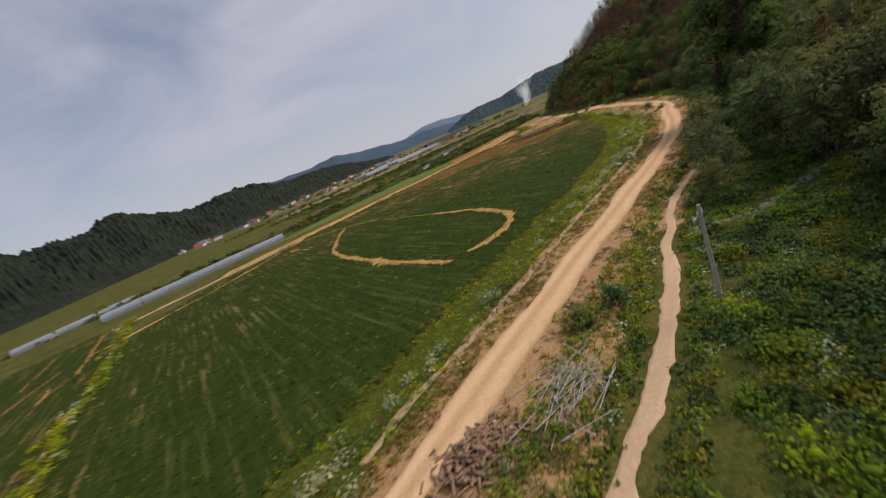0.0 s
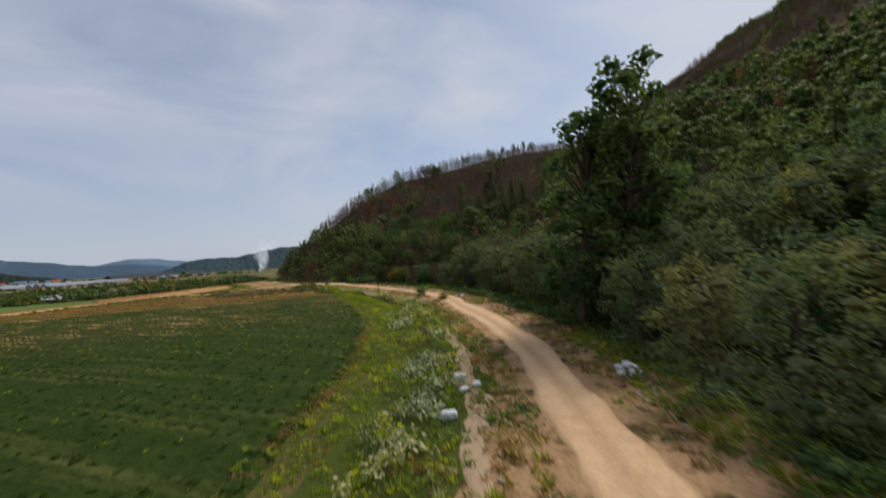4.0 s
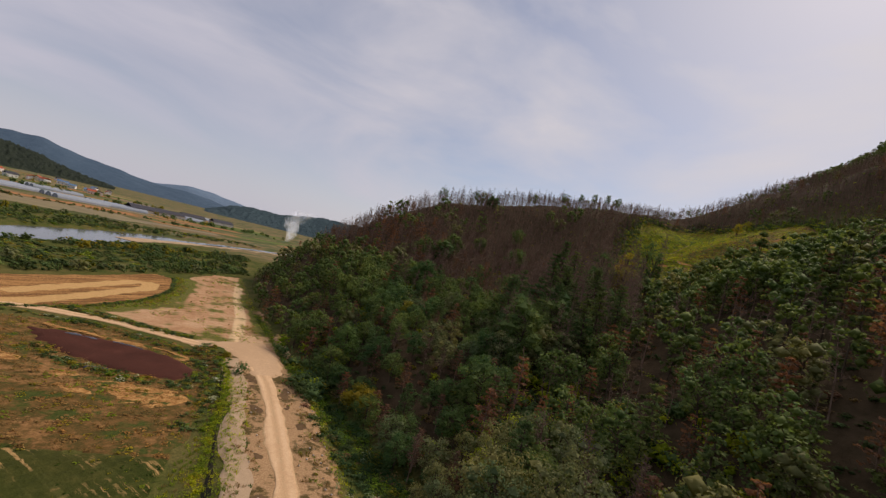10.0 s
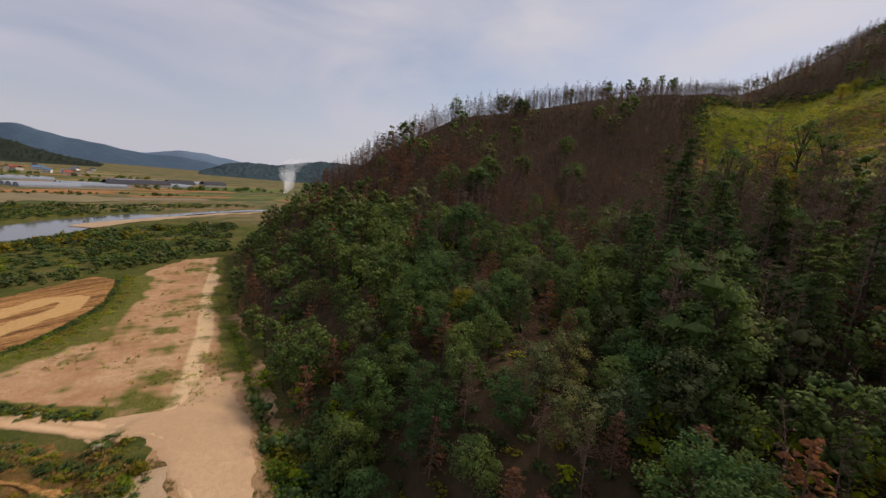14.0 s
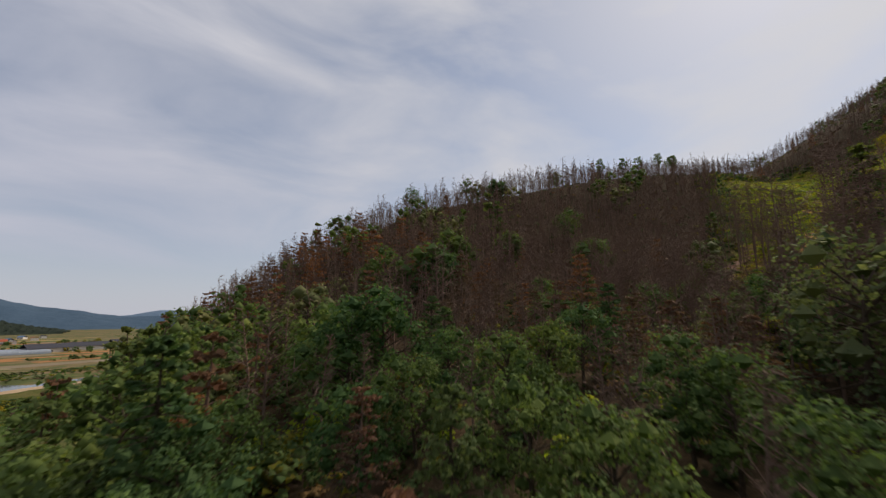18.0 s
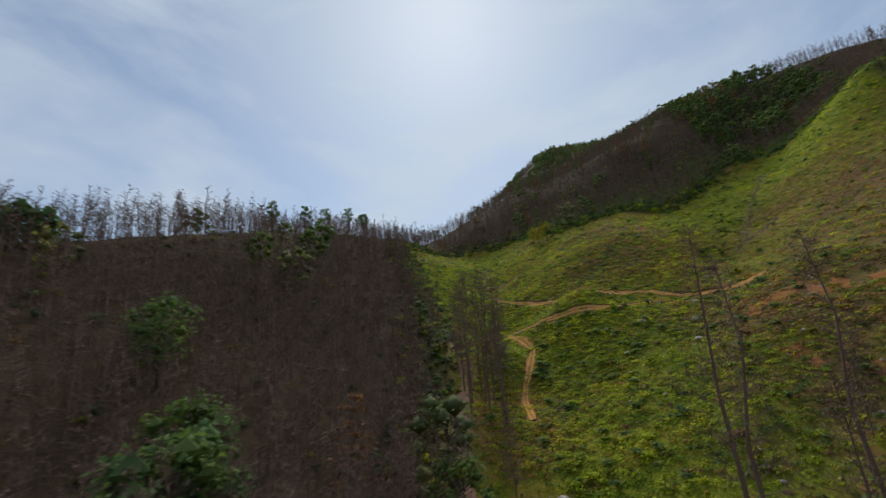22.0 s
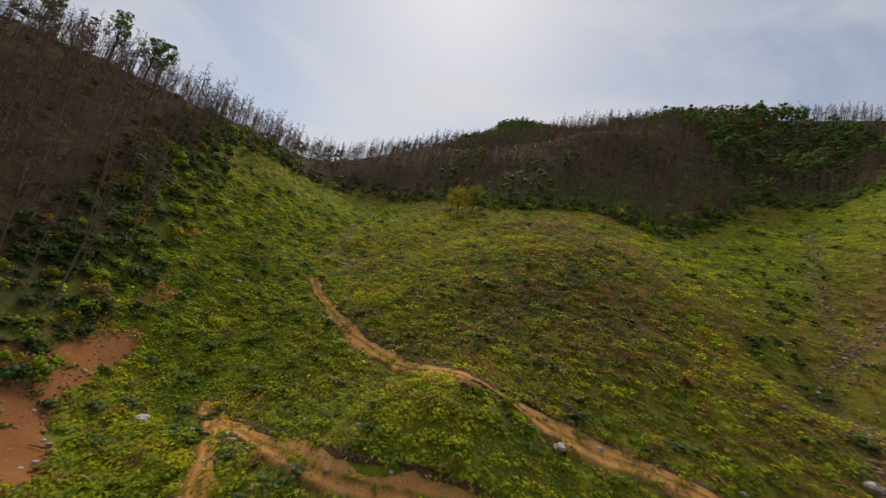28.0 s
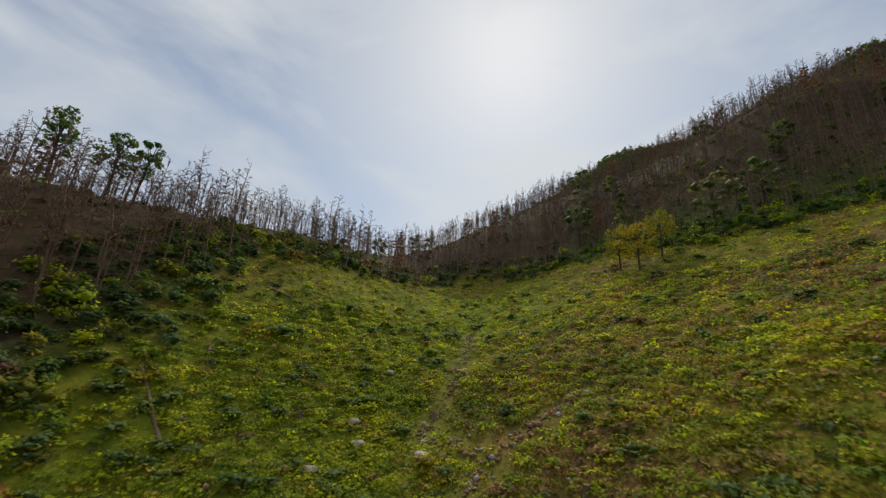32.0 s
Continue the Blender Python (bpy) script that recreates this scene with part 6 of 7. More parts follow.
# grass along the concrete path
verge_grass = Joined()
ex, ey = scatter([(2, 14), (14, 30), (26, 46), (36, 60), (44, 72), (51, 86), (45, 90), (36, 76), (24, 56), (10, 38), (-2, 20)], 0.5, 46)
qx, qy = scatter([(6, 8), (24, 34), (36, 58), (44, 72), (51, 85), (58, 84), (56, 70), (50, 54), (42, 34), (30, 8)], 0.6, 48)
ex, ey = np.r_[ex, qx], np.r_[ey, qy]
ez, e_path, e_road = height(ex, ey), line_distance(ex, ey, PATH_LINE)[0], line_distance(ex, ey, VERGE_LINE)[0]
for i in range(len(ex)):
    if e_path[i] > 0.9 + 0.4 * rng.random() and (e_road[i] > 5.6 or e_path[i] < 2.3):
        verge_grass.add((LOW if rng.random() < 0.5 else TUFT)[int(rng.integers(3))], ex[i], ey[i], ez[i], rng.uniform(0.6, 1.15), rng.uniform(0, 6.28), pick(rng, ((5, 3), (0, 0.6), (1, 2.5), (2, 1), (9, 1.5), (6, 0.4))), 0.0, rng.uniform(0.6, 1.2))
tagged(verge_grass.build("path_grass", HERBS), "bright green grass and herbs along the concrete path", "grass", kind="stuff")

# thicket between the concrete path and the wood
thick = Joined()
HEDGE = [bush(535 + i, 150, 1.1, 1.3, 0.13, 0.3) for i in range(3)]
tx, ty = scatter([(4, 8), (20, 36), (29, 48), (36, 60), (40, 66), (46, 75), (51, 85), (60, 95), (70, 110), (80, 130), (89, 152), (95, 172), (95.5, 195), (94, 215), (97, 215), (100, 190), (101, 170), (95, 148), (86, 126), (72, 104), (60, 86), (56, 70), (50, 54), (42, 34), (30, 10)], 0.85, 43)
tz, t_path = height(tx, ty), line_distance(tx, ty, PATH_LINE)[0]
t_brook = line_distance(tx, ty, [(58, 72), (50.1, 69.3), (43.6, 67.2), (39.6, 68.4)])[0]
for i in range(len(tx)):
    if t_path[i] < 1.35 or t_brook[i] < 1.35:
        continue
    vf = HEDGE[int(rng.integers(3))] if rng.random() < 0.45 else FINE[int(rng.integers(3))]
    # the high deep-green share puts the wood's shade into the leaf colour
    thick.add(vf, tx[i], ty[i], tz[i] - 0.05, rng.uniform(0.7, 1.4), rng.uniform(0, 6.28), pick(rng, ((0, 0.35), (1, 3.0), (9, 3.0), (2, 1.3), (5, 1.4), (6, 0.2), (4, 0.06))), 0.0, rng.uniform(0.55, 1.1))
tagged(thick.build("roadside_thicket", HERBS), "dense green bushes between the path and the wood", "bushes", kind="stuff")

# crop plants in rows, with gaps
crops = Joined()
PLANT = [bush(560 + i, 12, 0.46, 0.22, 0.17) for i in range(3)]
ca, cs, gap = math.cos(0.558), math.sin(0.558), 1.25
uu, vv = (a.ravel() for a in np.meshgrid(np.arange(-40, 150) * gap, np.arange(-60, 240, 0.5), indexing="ij"))
vv = vv + rng.uniform(-0.25, 0.25, len(vv))
px, py = uu * ca - vv * cs, uu * cs + vv * ca
ok = inside(px, py, FIELD) & (np.min([line_distance(px, py, l)[0] for l in (RING_A, RING_B)], 0) > 0.55 + 0.5 * ripple(px, py, 0.9, 3.0))
px, py = px[ok], py[ok]
thin = 0.10 + 0.85 * smooth(py, 122, 168) * (0.5 + 0.5 * ripple(px, py, 0.11, 1.0)) + 0.30 * (ripple(px, py, 0.2, 8.0) > 0.45)
pz = height(px, py) + 0.17
for i in range(len(px)):
    if rng.random() > thin[i]:
        crops.add(PLANT[int(rng.integers(3))], px[i], py[i], pz[i], rng.uniform(0.7, 1.25), rng.uniform(0, 6.28), 3 if rng.random() < 0.35 * smooth(py[i], 120, 165) else 0 if rng.random() < 0.86 else 1, 0.0, rng.uniform(0.35, 0.7))
mx, my = scatter([(76, 181), (81, 202), (83, 212), (82, 219), (75, 224.5), (64, 231), (44, 232), (20, 219), (-4, 202), (20, 195), (50, 187.5)], 1.15, 44)
POOL = [(54, 225.5), (57, 219), (62.5, 212), (69, 207), (76, 203.8), (79, 207.5), (76.5, 213.5), (70.5, 218.5), (63, 223)]
ok = ~inside(mx, my, POOL)
mx, my = mx[ok], my[ok]
mz = height(mx, my)
for i in range(len(mx)):
    if rng.random() < 0.7:
        crops.add((TUFT + LOW)[int(rng.integers(7))], mx[i], my[i], mz[i] + 0.08, rng.uniform(0.6, 1.3), rng.uniform(0, 6.28), pick(rng, ((2, 5), (1, 0.8), (3, 1.2))), 0.0, rng.uniform(0.4, 0.8))
for ring in (RING_A, RING_B):
    for x, y, _ in along([(*p, 0.0) for p in ring], 0.35):
        for _ in range(3):
            xx, yy = x + rng.normal(0, 0.7), y + rng.normal(0, 0.7)
            if rng.random() < 0.22:
                crops.add(PLANT[int(rng.integers(3))], xx, yy, gz(xx, yy) + 0.22, rng.uniform(0.6, 1.1), rng.uniform(0, 6.28), 0, 0.0, 0.8)
            crops.add(TUFT[int(rng.integers(3))], xx, yy, gz(xx, yy) + 0.25, rng.uniform(0.5, 0.9), rng.uniform(0, 6.28), 2 if rng.random() < 0.7 else 0, 0.0, 0.5)
tagged(crops.build("crop_plants", [CROP, GRASS, DRYWEED, OLIVE]), "low leafy crop plants in rows with bare gaps", "crop", kind="stuff")

# bushes and small trees along the river
belt = Joined()
SMALL = [broad_parts(580 + i, 3.0, 3.8, 7, 14, 0.36, 0.12, 0.85, (0.18, 0.30), 0.8) for i in range(4)]
for poly, step, seed in (([(-70, 222), (40, 272), (92, 328), (103, 340), (112, 425), (60, 378), (20, 328), (-60, 284), (-200, 232), (-230, 190)], 2.9, 51), ([(-60, 350), (10, 385), (60, 430), (100, 480), (150, 530), (120, 545), (40, 500), (-40, 450), (-130, 400)], 5.5, 52), ([(-180, 420), (-60, 500), (30, 575), (120, 640), (110, 652), (10, 590), (-80, 520), (-200, 440)], 5.0, 53)):
    rx, ry = scatter(poly, step, seed)
    keep = (line_distance(rx, ry, RIVER)[0] > 17) & (ripple(rx, ry, 0.06, 2.0) + 0.7 * ripple(rx, ry, 0.21, 5.0) > -0.15)
    rx, ry = rx[keep], ry[keep]
    rz = height(rx, ry)
    for i in range(len(rx)):
        vf = SMALL[int(rng.integers(4))]
        s = rng.choice((0.45, 0.7, 1.1), p=(0.5, 0.35, 0.15)) * rng.uniform(0.8, 1.2)
        tall = 1.7 if rng.random() < 0.04 else rng.uniform(0.6, 1.0)
        belt.add(vf[0], rx[i], ry[i], rz[i], s, rng.uniform(0, 6.28), 0, 0.0, tall)
        belt.add(vf[1], rx[i], ry[i], rz[i], s, rng.uniform(0, 6.28), pick(rng, ((1, 4), (2, 1.2), (3, 1.2), (4, 3.5))), 0.0, tall)
HUMMOCK = [bush(595 + i, 27, 1.5, 1.3, 0.40, 0.5) for i in range(3)]
for poly, seed in (([(-60, 226), (42, 284), (90, 332), (103, 344), (110, 425), (66, 400), (44, 366), (24, 334), (-10, 306), (-60, 276), (-200, 226), (-230, 186)], 57), ([(-60, 320), (-6, 340), (20, 384), (44, 440), (100, 505), (150, 548), (120, 560), (40, 500), (-40, 450), (-130, 380)], 58)):
    rx, ry = scatter(poly, 2.7, seed)
    keep = (line_distance(rx, ry, RIVER)[0] > 16.5) & (ripple(rx, ry, 0.09, 1.0) + 0.6 * ripple(rx, ry, 0.3, 3.0) > -0.35)
    rx, ry = rx[keep], ry[keep]
    rz = height(rx, ry)
    for i in range(len(rx)):
        belt.add(HUMMOCK[int(rng.integers(3))], rx[i], ry[i], rz[i] - 0.1, rng.uniform(0.6, 1.2), rng.uniform(0, 6.28), pick(rng, ((1, 3), (3, 1.0), (4, 3.5), (5, 1.2))), 0.0, rng.uniform(0.4, 0.9))
# far lines of trees across the plain
for line, step, seed in (([(-240, 640), (-120, 700), (20, 790)], 12, 54), ([(-320, 760), (-200, 820), (-90, 890), (40, 960)], 13, 55), ([(60, 700), (120, 760), (190, 850)], 11, 56)):
    for x, y, _ in along([(*p, 0.0) for p in line], step):
        for _ in range(2):
            vf = SMALL[int(rng.integers(4))]
            xx, yy, s = x + rng.normal(0, 9), y + rng.normal(0, 9), rng.uniform(0.8, 2.0)
            belt.add(vf[0], xx, yy, 0.0, s, 0, 0)
            belt.add(vf[1], xx, yy, 0.0, s, 0, pick(rng, ((1, 5), (3, 2))))
tagged(belt.build("riverside_bushes", [BARK, LEAF, WILLOW, OLIVE, DEEP, GRASS]), "belt of green bushes and small trees by the river", "bushes", kind="stuff")

# ---- tall trees of the little valley ----
VALLEY_WOOD = [(126, 190), (150, 180), (172, 194), (190, 212), (193, 222), (182, 230), (168, 228), (150, 217), (138, 206)]
kx, ky = scatter(VALLEY_WOOD, 3.9, 61)
TALL = {"larch": [bare_parts(610 + i, 13, 0.0085, 60, 0.15, 6, 4, 0.3) for i in range(3)], "pine": [pine_parts(620 + i, 13, 5.2, 0.26, 18, 15, 0.15, 7) for i in range(2)], "broad": [broad_parts(630 + i, 11, 6.5, 24, 100, 0.22, 0.3) for i in range(2)]}
TALL_MATS = {"larch": (CHAR, CHAR), "pine": (BARK, PINE), "broad": (BARK, LEAF)}
TALL_NAMES = {"larch": ("dead_larch", "tall leafless scorched larch in the little valley", ("trunk", "twig_crown")), "pine": ("pine_tree", "tall green pine in the little valley", ("trunk", "crown")), "broad": ("broadleaf_tree", "tall broadleaf tree in the little valley", ("trunk", "crown"))}
MADE = {}
for i in range(len(kx)):
    k_near = float(line_distance(np.array([kx[i]]), np.array([ky[i]]), NEAR_ROUTE)[0][0])
    if k_near < 11:
        continue
    kind = pick(rng, (("larch", 1.2 + 9 * (kx[i] > 150)), ("pine", 1.0 if kx[i] < 158 else 0.1), ("broad", 0.9 if k_near > 18 else 0.0)))
    k = int(rng.integers(len(TALL[kind])))
    z = gz(kx[i], ky[i])
    m = Matrix.Translation((kx[i], ky[i], z)) @ Matrix.Rotation(rng.uniform(0, 6.28), 4, "Z") @ Matrix.Scale(rng.uniform(0.9, 1.3) * (1.2 if kx[i] > 150 and kind != "broad" else 0.95), 4)
    if (kind, k) in MADE:
        ob = copy_thing(MADE[kind, k], m)
    else:
        ob = MADE[kind, k] = tree_thing(TALL_NAMES[kind][0], TALL[kind][k], TALL_MATS[kind], TALL_NAMES[kind][1], names=TALL_NAMES[kind][2])
    ob.matrix_basis = m
    tagged(ob, group="tall trees of the little valley")
lx, ly = scatter([(168, 231), (186, 236), (197, 247), (192, 258), (172, 250), (160, 240)], 4.6, 62)
for i in range(len(lx)):
    m = Matrix.Translation((lx[i], ly[i], gz(lx[i], ly[i]))) @ Matrix.Rotation(rng.uniform(0, 6.28), 4, "Z") @ Matrix.Scale(rng.uniform(0.7, 0.95), 4)
    k = int(rng.integers(3))
    if ("larch", k) in MADE:
        ob = copy_thing(MADE["larch", k], m)
        ob.matrix_basis = m
        tagged(ob, group="tall trees of the little valley")
for k, (x, y, h) in enumerate(((160.8, 211.6, 24), (152, 201, 19), (157, 196, 18), (146, 197, 16))):
    single("pine_tree", pine_parts(640 + k, h, 7.0, 0.30, 26, 18, 0.22, 8), (BARK, PINE), x, y, "tall green pine above the other trees")


# ---- felled slope: tracks, soil, stones ----
def rutted(line, label):
    tagged(strip("logging_track", line, 1.2, TRACK, 0.17, 12, 0.6, 0.30, 0.035), label, "track", kind="structure")


rutted(TRACK_A, "logging track of orange soil with two ruts")
rutted(TRACK_B, "short spur of the orange logging track")
rutted(TRACK_C, "winding logging track of pale orange soil")
SOIL = (((268.2, 216.6), 1.3), ((279, 219.8), 1.2), ((273.5, 218), 0.9), ((288, 212), 2.0), ((269, 212.4), 2.0), ((275.6, 213.6), 2.2), ((294.7, 226), 2.0), ((262, 262), 1.6), ((271, 268), 1.4), ((238, 199), 1.2), ((246, 190), 1.0), ((280, 222), 0.8), ((284, 217.5), 1.0), ((291, 219), 1.1), ((271, 224.5), 0.7), ((266, 221), 0.9), ((298, 221), 1.0))
for k, ((x, y), r) in enumerate(SOIL):
    a = np.arange(9) * 2 * math.pi / 9
    q = r * (1 + 0.3 * np.sin(a * 2 + k) + 0.2 * np.cos(a * 3 + 2 * k))
    tagged(patch("soil_scar", list(zip(x + q * np.cos(a) * 1.25, y + q * np.sin(a) * 0.8)), REDSOIL, 0.12, 0.4), "scar of bare red-orange soil on the felled slope", "soil", kind="structure")
SCARPS = (([(225, 212.4), (223.1, 210.3), (222.3, 207.4), (220.3, 205.1), (219.1, 202.3), (218.9, 199.4)], 1.5), ([(224, 214.6), (221.6, 213), (219, 210)], 0.5), ([(250.8, 169.6), (241.1, 176.9), (233.7, 182.8), (226.1, 190.1)], 0.8), ([(214.6, 214.8), (210.3, 213.9), (207.5, 212.3)], 0.55), ([(238.5, 250.5), (242.8, 254.2), (248.9, 258.2), (255, 258.9)], 1.7), ([(243, 210.5), (240.5, 206.2)], 0.9))
for ln, w in SCARPS:
    for x, y, _ in along([(*p, 0.0) for p in ln], 1.2):
        if rng.random() < 0.15:
            continue
        x, y, r = x + rng.normal(0, 0.5), y + rng.normal(0, 0.5), w * rng.uniform(0.45, 1.15)
        a = np.arange(10) * math.pi / 5
        q = r * (1 + rng.uniform(-0.4, 0.4, 10))
        b = rng.uniform(0, 3.14)
        ca_, sa_ = q * np.cos(a) * 1.5, q * np.sin(a) * 0.7
        tagged(patch("soil_scar", list(zip(x + ca_ * math.cos(b) - sa_ * math.sin(b), y + ca_ * math.sin(b) + sa_ * math.cos(b))), REDSOIL, 0.10, 0.3), "scar of bare red-orange soil on the felled slope", "soil", kind="structure")
CUTBANK = [(258, 259.6), (253, 260.6), (248, 260.2), (244.8, 257.4), (242.6, 253.6), (243.4, 251), (246.4, 252.8), (248.8, 256), (252.4, 257.4), (257, 257.8)]
tagged(patch("cut_bank", CUTBANK, REDSOIL, 0.20, 0.5), "broad red-brown bank of bare crumbling soil", "soil", kind="structure")
# soil strip uphill of the tracks, coloured dark for the bank's shadow
SHADED_BANKSOIL = soil_material("shaded_bank_soil", (0.060, 0.034, 0.018), (0.125, 0.068, 0.034), (0.23, 0.13, 0.065), 2.5)
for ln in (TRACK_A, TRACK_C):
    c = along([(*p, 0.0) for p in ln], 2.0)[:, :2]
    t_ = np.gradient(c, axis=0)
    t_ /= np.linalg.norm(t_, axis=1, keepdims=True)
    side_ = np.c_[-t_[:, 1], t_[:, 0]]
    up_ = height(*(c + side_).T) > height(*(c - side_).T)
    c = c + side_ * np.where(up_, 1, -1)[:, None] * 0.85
    tagged(strip("track_bank", [tuple(q) for q in c], 0.7, SHADED_BANKSOIL, 0.16, 3, 0.6, 0.35), "crumbling bank above the logging track, its shadow put into the colour", "soil", kind="structure")
tagged(strip("stream_bed", STREAM, 2.0, SCREE, 0.08, 5, 1.0, 0.5), "stony bed of a small stream at the foot of the burnt slope", "stream", kind="structure")


def stone_parts(seed, rough=0.28, sub=1):
    bm = bmesh.new()
    bmesh.ops.create_icosphere(bm, subdivisions=sub, radius=1.0)
    r = np.random.default_rng(seed)
    for v in bm.verts:
        v.co = v.co * (1 + r.normal(0, rough * 0.5))
        v.co.z *= 0.7
    vf = ([tuple(v.co) for v in bm.verts], [tuple(v.index for v in f.verts) for f in bm.faces])
    bm.free()
    return vf


PEBBLE = [stone_parts(700 + i, 0.4, 1) for i in range(4)]
scree = Joined()
for line, wide, n in ((GULLIES[0], 1.5, 1500), (GULLIES[1], 0.7, 300), (GULLIES[2], 0.7, 200), (GULLIES[3], 1.0, 240), (STREAM, 1.0, 420), ([(239, 213), (240.5, 216.5)], 1.6, 160), ([(219, 212), (226, 206)], 2.0, 200), ([(239, 251), (242.8, 254.2), (248.9, 258.2), (255, 258.9)], 1.8, 300), (TRACK_C, 1.6, 420), (TRACK_A, 1.8, 380), (TRACK_B, 1.8, 300)):
    c = along([(*p, 0.0) for p in line], 0.5)
    for _ in range(n):
        q = c[int(rng.integers(len(c)))]
        x, y = q[0] + rng.normal(0, 0.5) * wide, q[1] + rng.normal(0, 0.5) * wide
        scree.add(PEBBLE[int(rng.integers(4))], x, y, gz(x, y) + 0.05, rng.choice((0.06, 0.09, 0.13, 0.22), p=(0.35, 0.35, 0.23, 0.07)), rng.uniform(0, 6.28), 0 if rng.random() < 0.8 else 1)
vx2, vy2 = scatter([(2, 38), (30, 76), (60, 110), (78, 140), (86, 200), (95, 200), (90, 150), (78, 120), (58, 92), (34, 64), (12, 32)], 1.3, 45)
for x, y in zip(vx2, vy2):
    if rng.random() < 0.5 and float(line_distance(np.array([x]), np.array([y]), ROAD_LINE)[0][0]) > 1.9:
        scree.add(PEBBLE[int(rng.integers(4))], x, y, gz(x, y) + 0.10, rng.choice((0.04, 0.07, 0.13)), rng.uniform(0, 6.28), 1)
for x, y in zip(*scatter(CUTBANK, 0.55, 49)):
    scree.add(PEBBLE[int(rng.integers(4))], x, y, gz(x, y) + 0.12, rng.choice((0.05, 0.09, 0.16)), rng.uniform(0, 6.28), 0 if rng.random() < 0.85 else 1)
qx, qy = scatter(FELLED, 1.9, 50)
for x, y in zip(qx, qy):
    if rng.random() < 0.35 + 0.25 * float(ripple(np.array([x]), np.array([y]), 0.1, 2.0)[0]):
        scree.add(PEBBLE[int(rng.integers(4))], x, y, gz(x, y) + 0.10, rng.choice((0.08, 0.14, 0.22), p=(0.5, 0.38, 0.12)), rng.uniform(0, 6.28), 0 if rng.random() < 0.55 else 1)
tagged(scree.build("loose_stones", [SCREE, ROCK]), "loose reddish and pale stones in gullies and on the verge", "stones", kind="stuff")

# brash left by the felling: grey and brown sticks among the shrubs
brash = Joined()
STICK = [rod((-0.5, 0, 0), (0.5, 0.06, 0.05), 0.030, 0.016, 4) for _ in range(2)]
qx, qy = scatter(FELLED, 1.25, 53)
heap_ = ripple(qx, qy, 0.24, 7.0) + 0.6 * ripple(qx, qy, 0.07, 1.0)
for i in range(len(qx)):
    for _ in range(1 + int(3 * max(0.0, heap_[i]))):
        if rng.random() < 0.30 + 0.4 * heap_[i]:
            x, y = qx[i] + rng.normal(0, 0.4), qy[i] + rng.normal(0, 0.4)
            brash.add(STICK[int(rng.integers(2))], x, y, gz(x, y) + rng.uniform(0.10, 0.30), rng.uniform(0.25, 0.75), rng.uniform(0, 6.28), int(rng.random() < 0.55), 0.0, rng.uniform(0.5, 3.0))
tagged(brash.build("felling_brash", [LOGWOOD, CHAR]), "cut sticks and branches strewn over the felled slope", "brash", kind="stuff")

BOULDERS = ((271, 259.8), (283.2, 261.7), (287, 256.5), (288.6, 262.4), (296, 263.8), (287, 260.9), (248.9, 211), (247.6, 212), (246.6, 227.6), (235, 225), (225.9, 220.4), (229.5, 228.5), (231, 219), (198, 225.5), (208, 238.6), (239.5, 215), (238.6, 216.4), (252, 252.5))
BOULDER_MESH = [raw_mesh("boulder", stone_parts(720 + i, 0.26, 2), ROCK) for i in range(5)]
for k, (x, y) in enumerate(BOULDERS):
    ob = new("boulder", BOULDER_MESH[k % 5])
    s = 0.32 + 0.16 * math.sin(k * 2.3) ** 2
    ob.matrix_basis = Matrix.Translation((x, y, gz(x, y) + 0.25 * s)) @ Matrix.Rotation(k * 1.9, 4, "Z") @ Matrix.Diagonal((s * 1.3, s, s * 0.9, 1))
    tagged(ob, "pale grey boulder on the felled slope", "boulder", "boulders of the felled slope")


def log_thing(x, y, turn, length, r, name="fallen_log", label="bleached fallen log on the felled slope"):
    top = empty(name, x, y, gz(x, y) + r * 0.8, turn, label, "log", "logs of the felled slope")
    q = np.linspace(-0.5, 0.5, 5) * length
    e = [gz(x + math.cos(turn) * a, y + math.sin(turn) * a) - gz(x, y) for a in q]
    slope = (e[-1] - e[0])
    v, f = [], []
    frustum(v, f, (q[0], 0, -slope / 2), (q[-1], 0.05, slope / 2), r, r * 0.7, 9)
    f.append(tuple(range(9)))
    f.append(tuple(range(17, 8, -1)))
    part("trunk", (v, f), LOGWOOD, top)
    for s, a in ((0.2, 1.0), (-0.15, 2.4)):
        v, f = rod((s * length, 0, slope * s), (s * length + 0.3 * math.cos(a), 0.6 * math.sin(a), slope * s + 0.5), r * 0.35, r * 0.15, 5)
        part("branch_stub", (v, f), LOGWOOD, top)


for x, y, a, n, r in ((232, 202, 0.6, 2.6, 0.22), (296, 277, 2.0, 4.0, 0.13), (226, 217, 0.2, 2.2, 0.14), (279, 270, 1.3, 5.0, 0.10), (284, 272, 0.9, 4.0, 0.10), (267.2, 239, 0.3, 2.0, 0.16), (234, 214, 2.6, 2.0, 0.12), (270, 263, 2.0, 3.2, 0.09), (255, 220, 0.5, 1.8, 0.1), (280, 232, 1.2, 2.0, 0.1), (246, 199, 2.9, 2.4, 0.13), (262, 205, 0.1, 2.0, 0.11)):
    log_thing(x, y, a, n, r)


def stump(x, y, r, h):
    top = empty("tree_stump", x, y, gz(x, y), x, "grey cut tree stump among the shrubs", "stump", "stumps of the felled slope")
    v, f = [], []
    frustum(v, f, (0, 0, -0.3), (0, 0, h * 0.4), r * 1.5, r, 9)
    frustum(v, f, (0, 0, h * 0.4), (0.02, 0, h), r, r * 0.92, 9)
    part("bark_sleeve", (v, f), CHAR, top)
    v, f = rod((0.02, 0, h - 0.05), (0.02, 0, h + 0.012), r * 0.9, r * 0.88, 9)
    part("cut_face", (v, f), LOGWOOD, top)


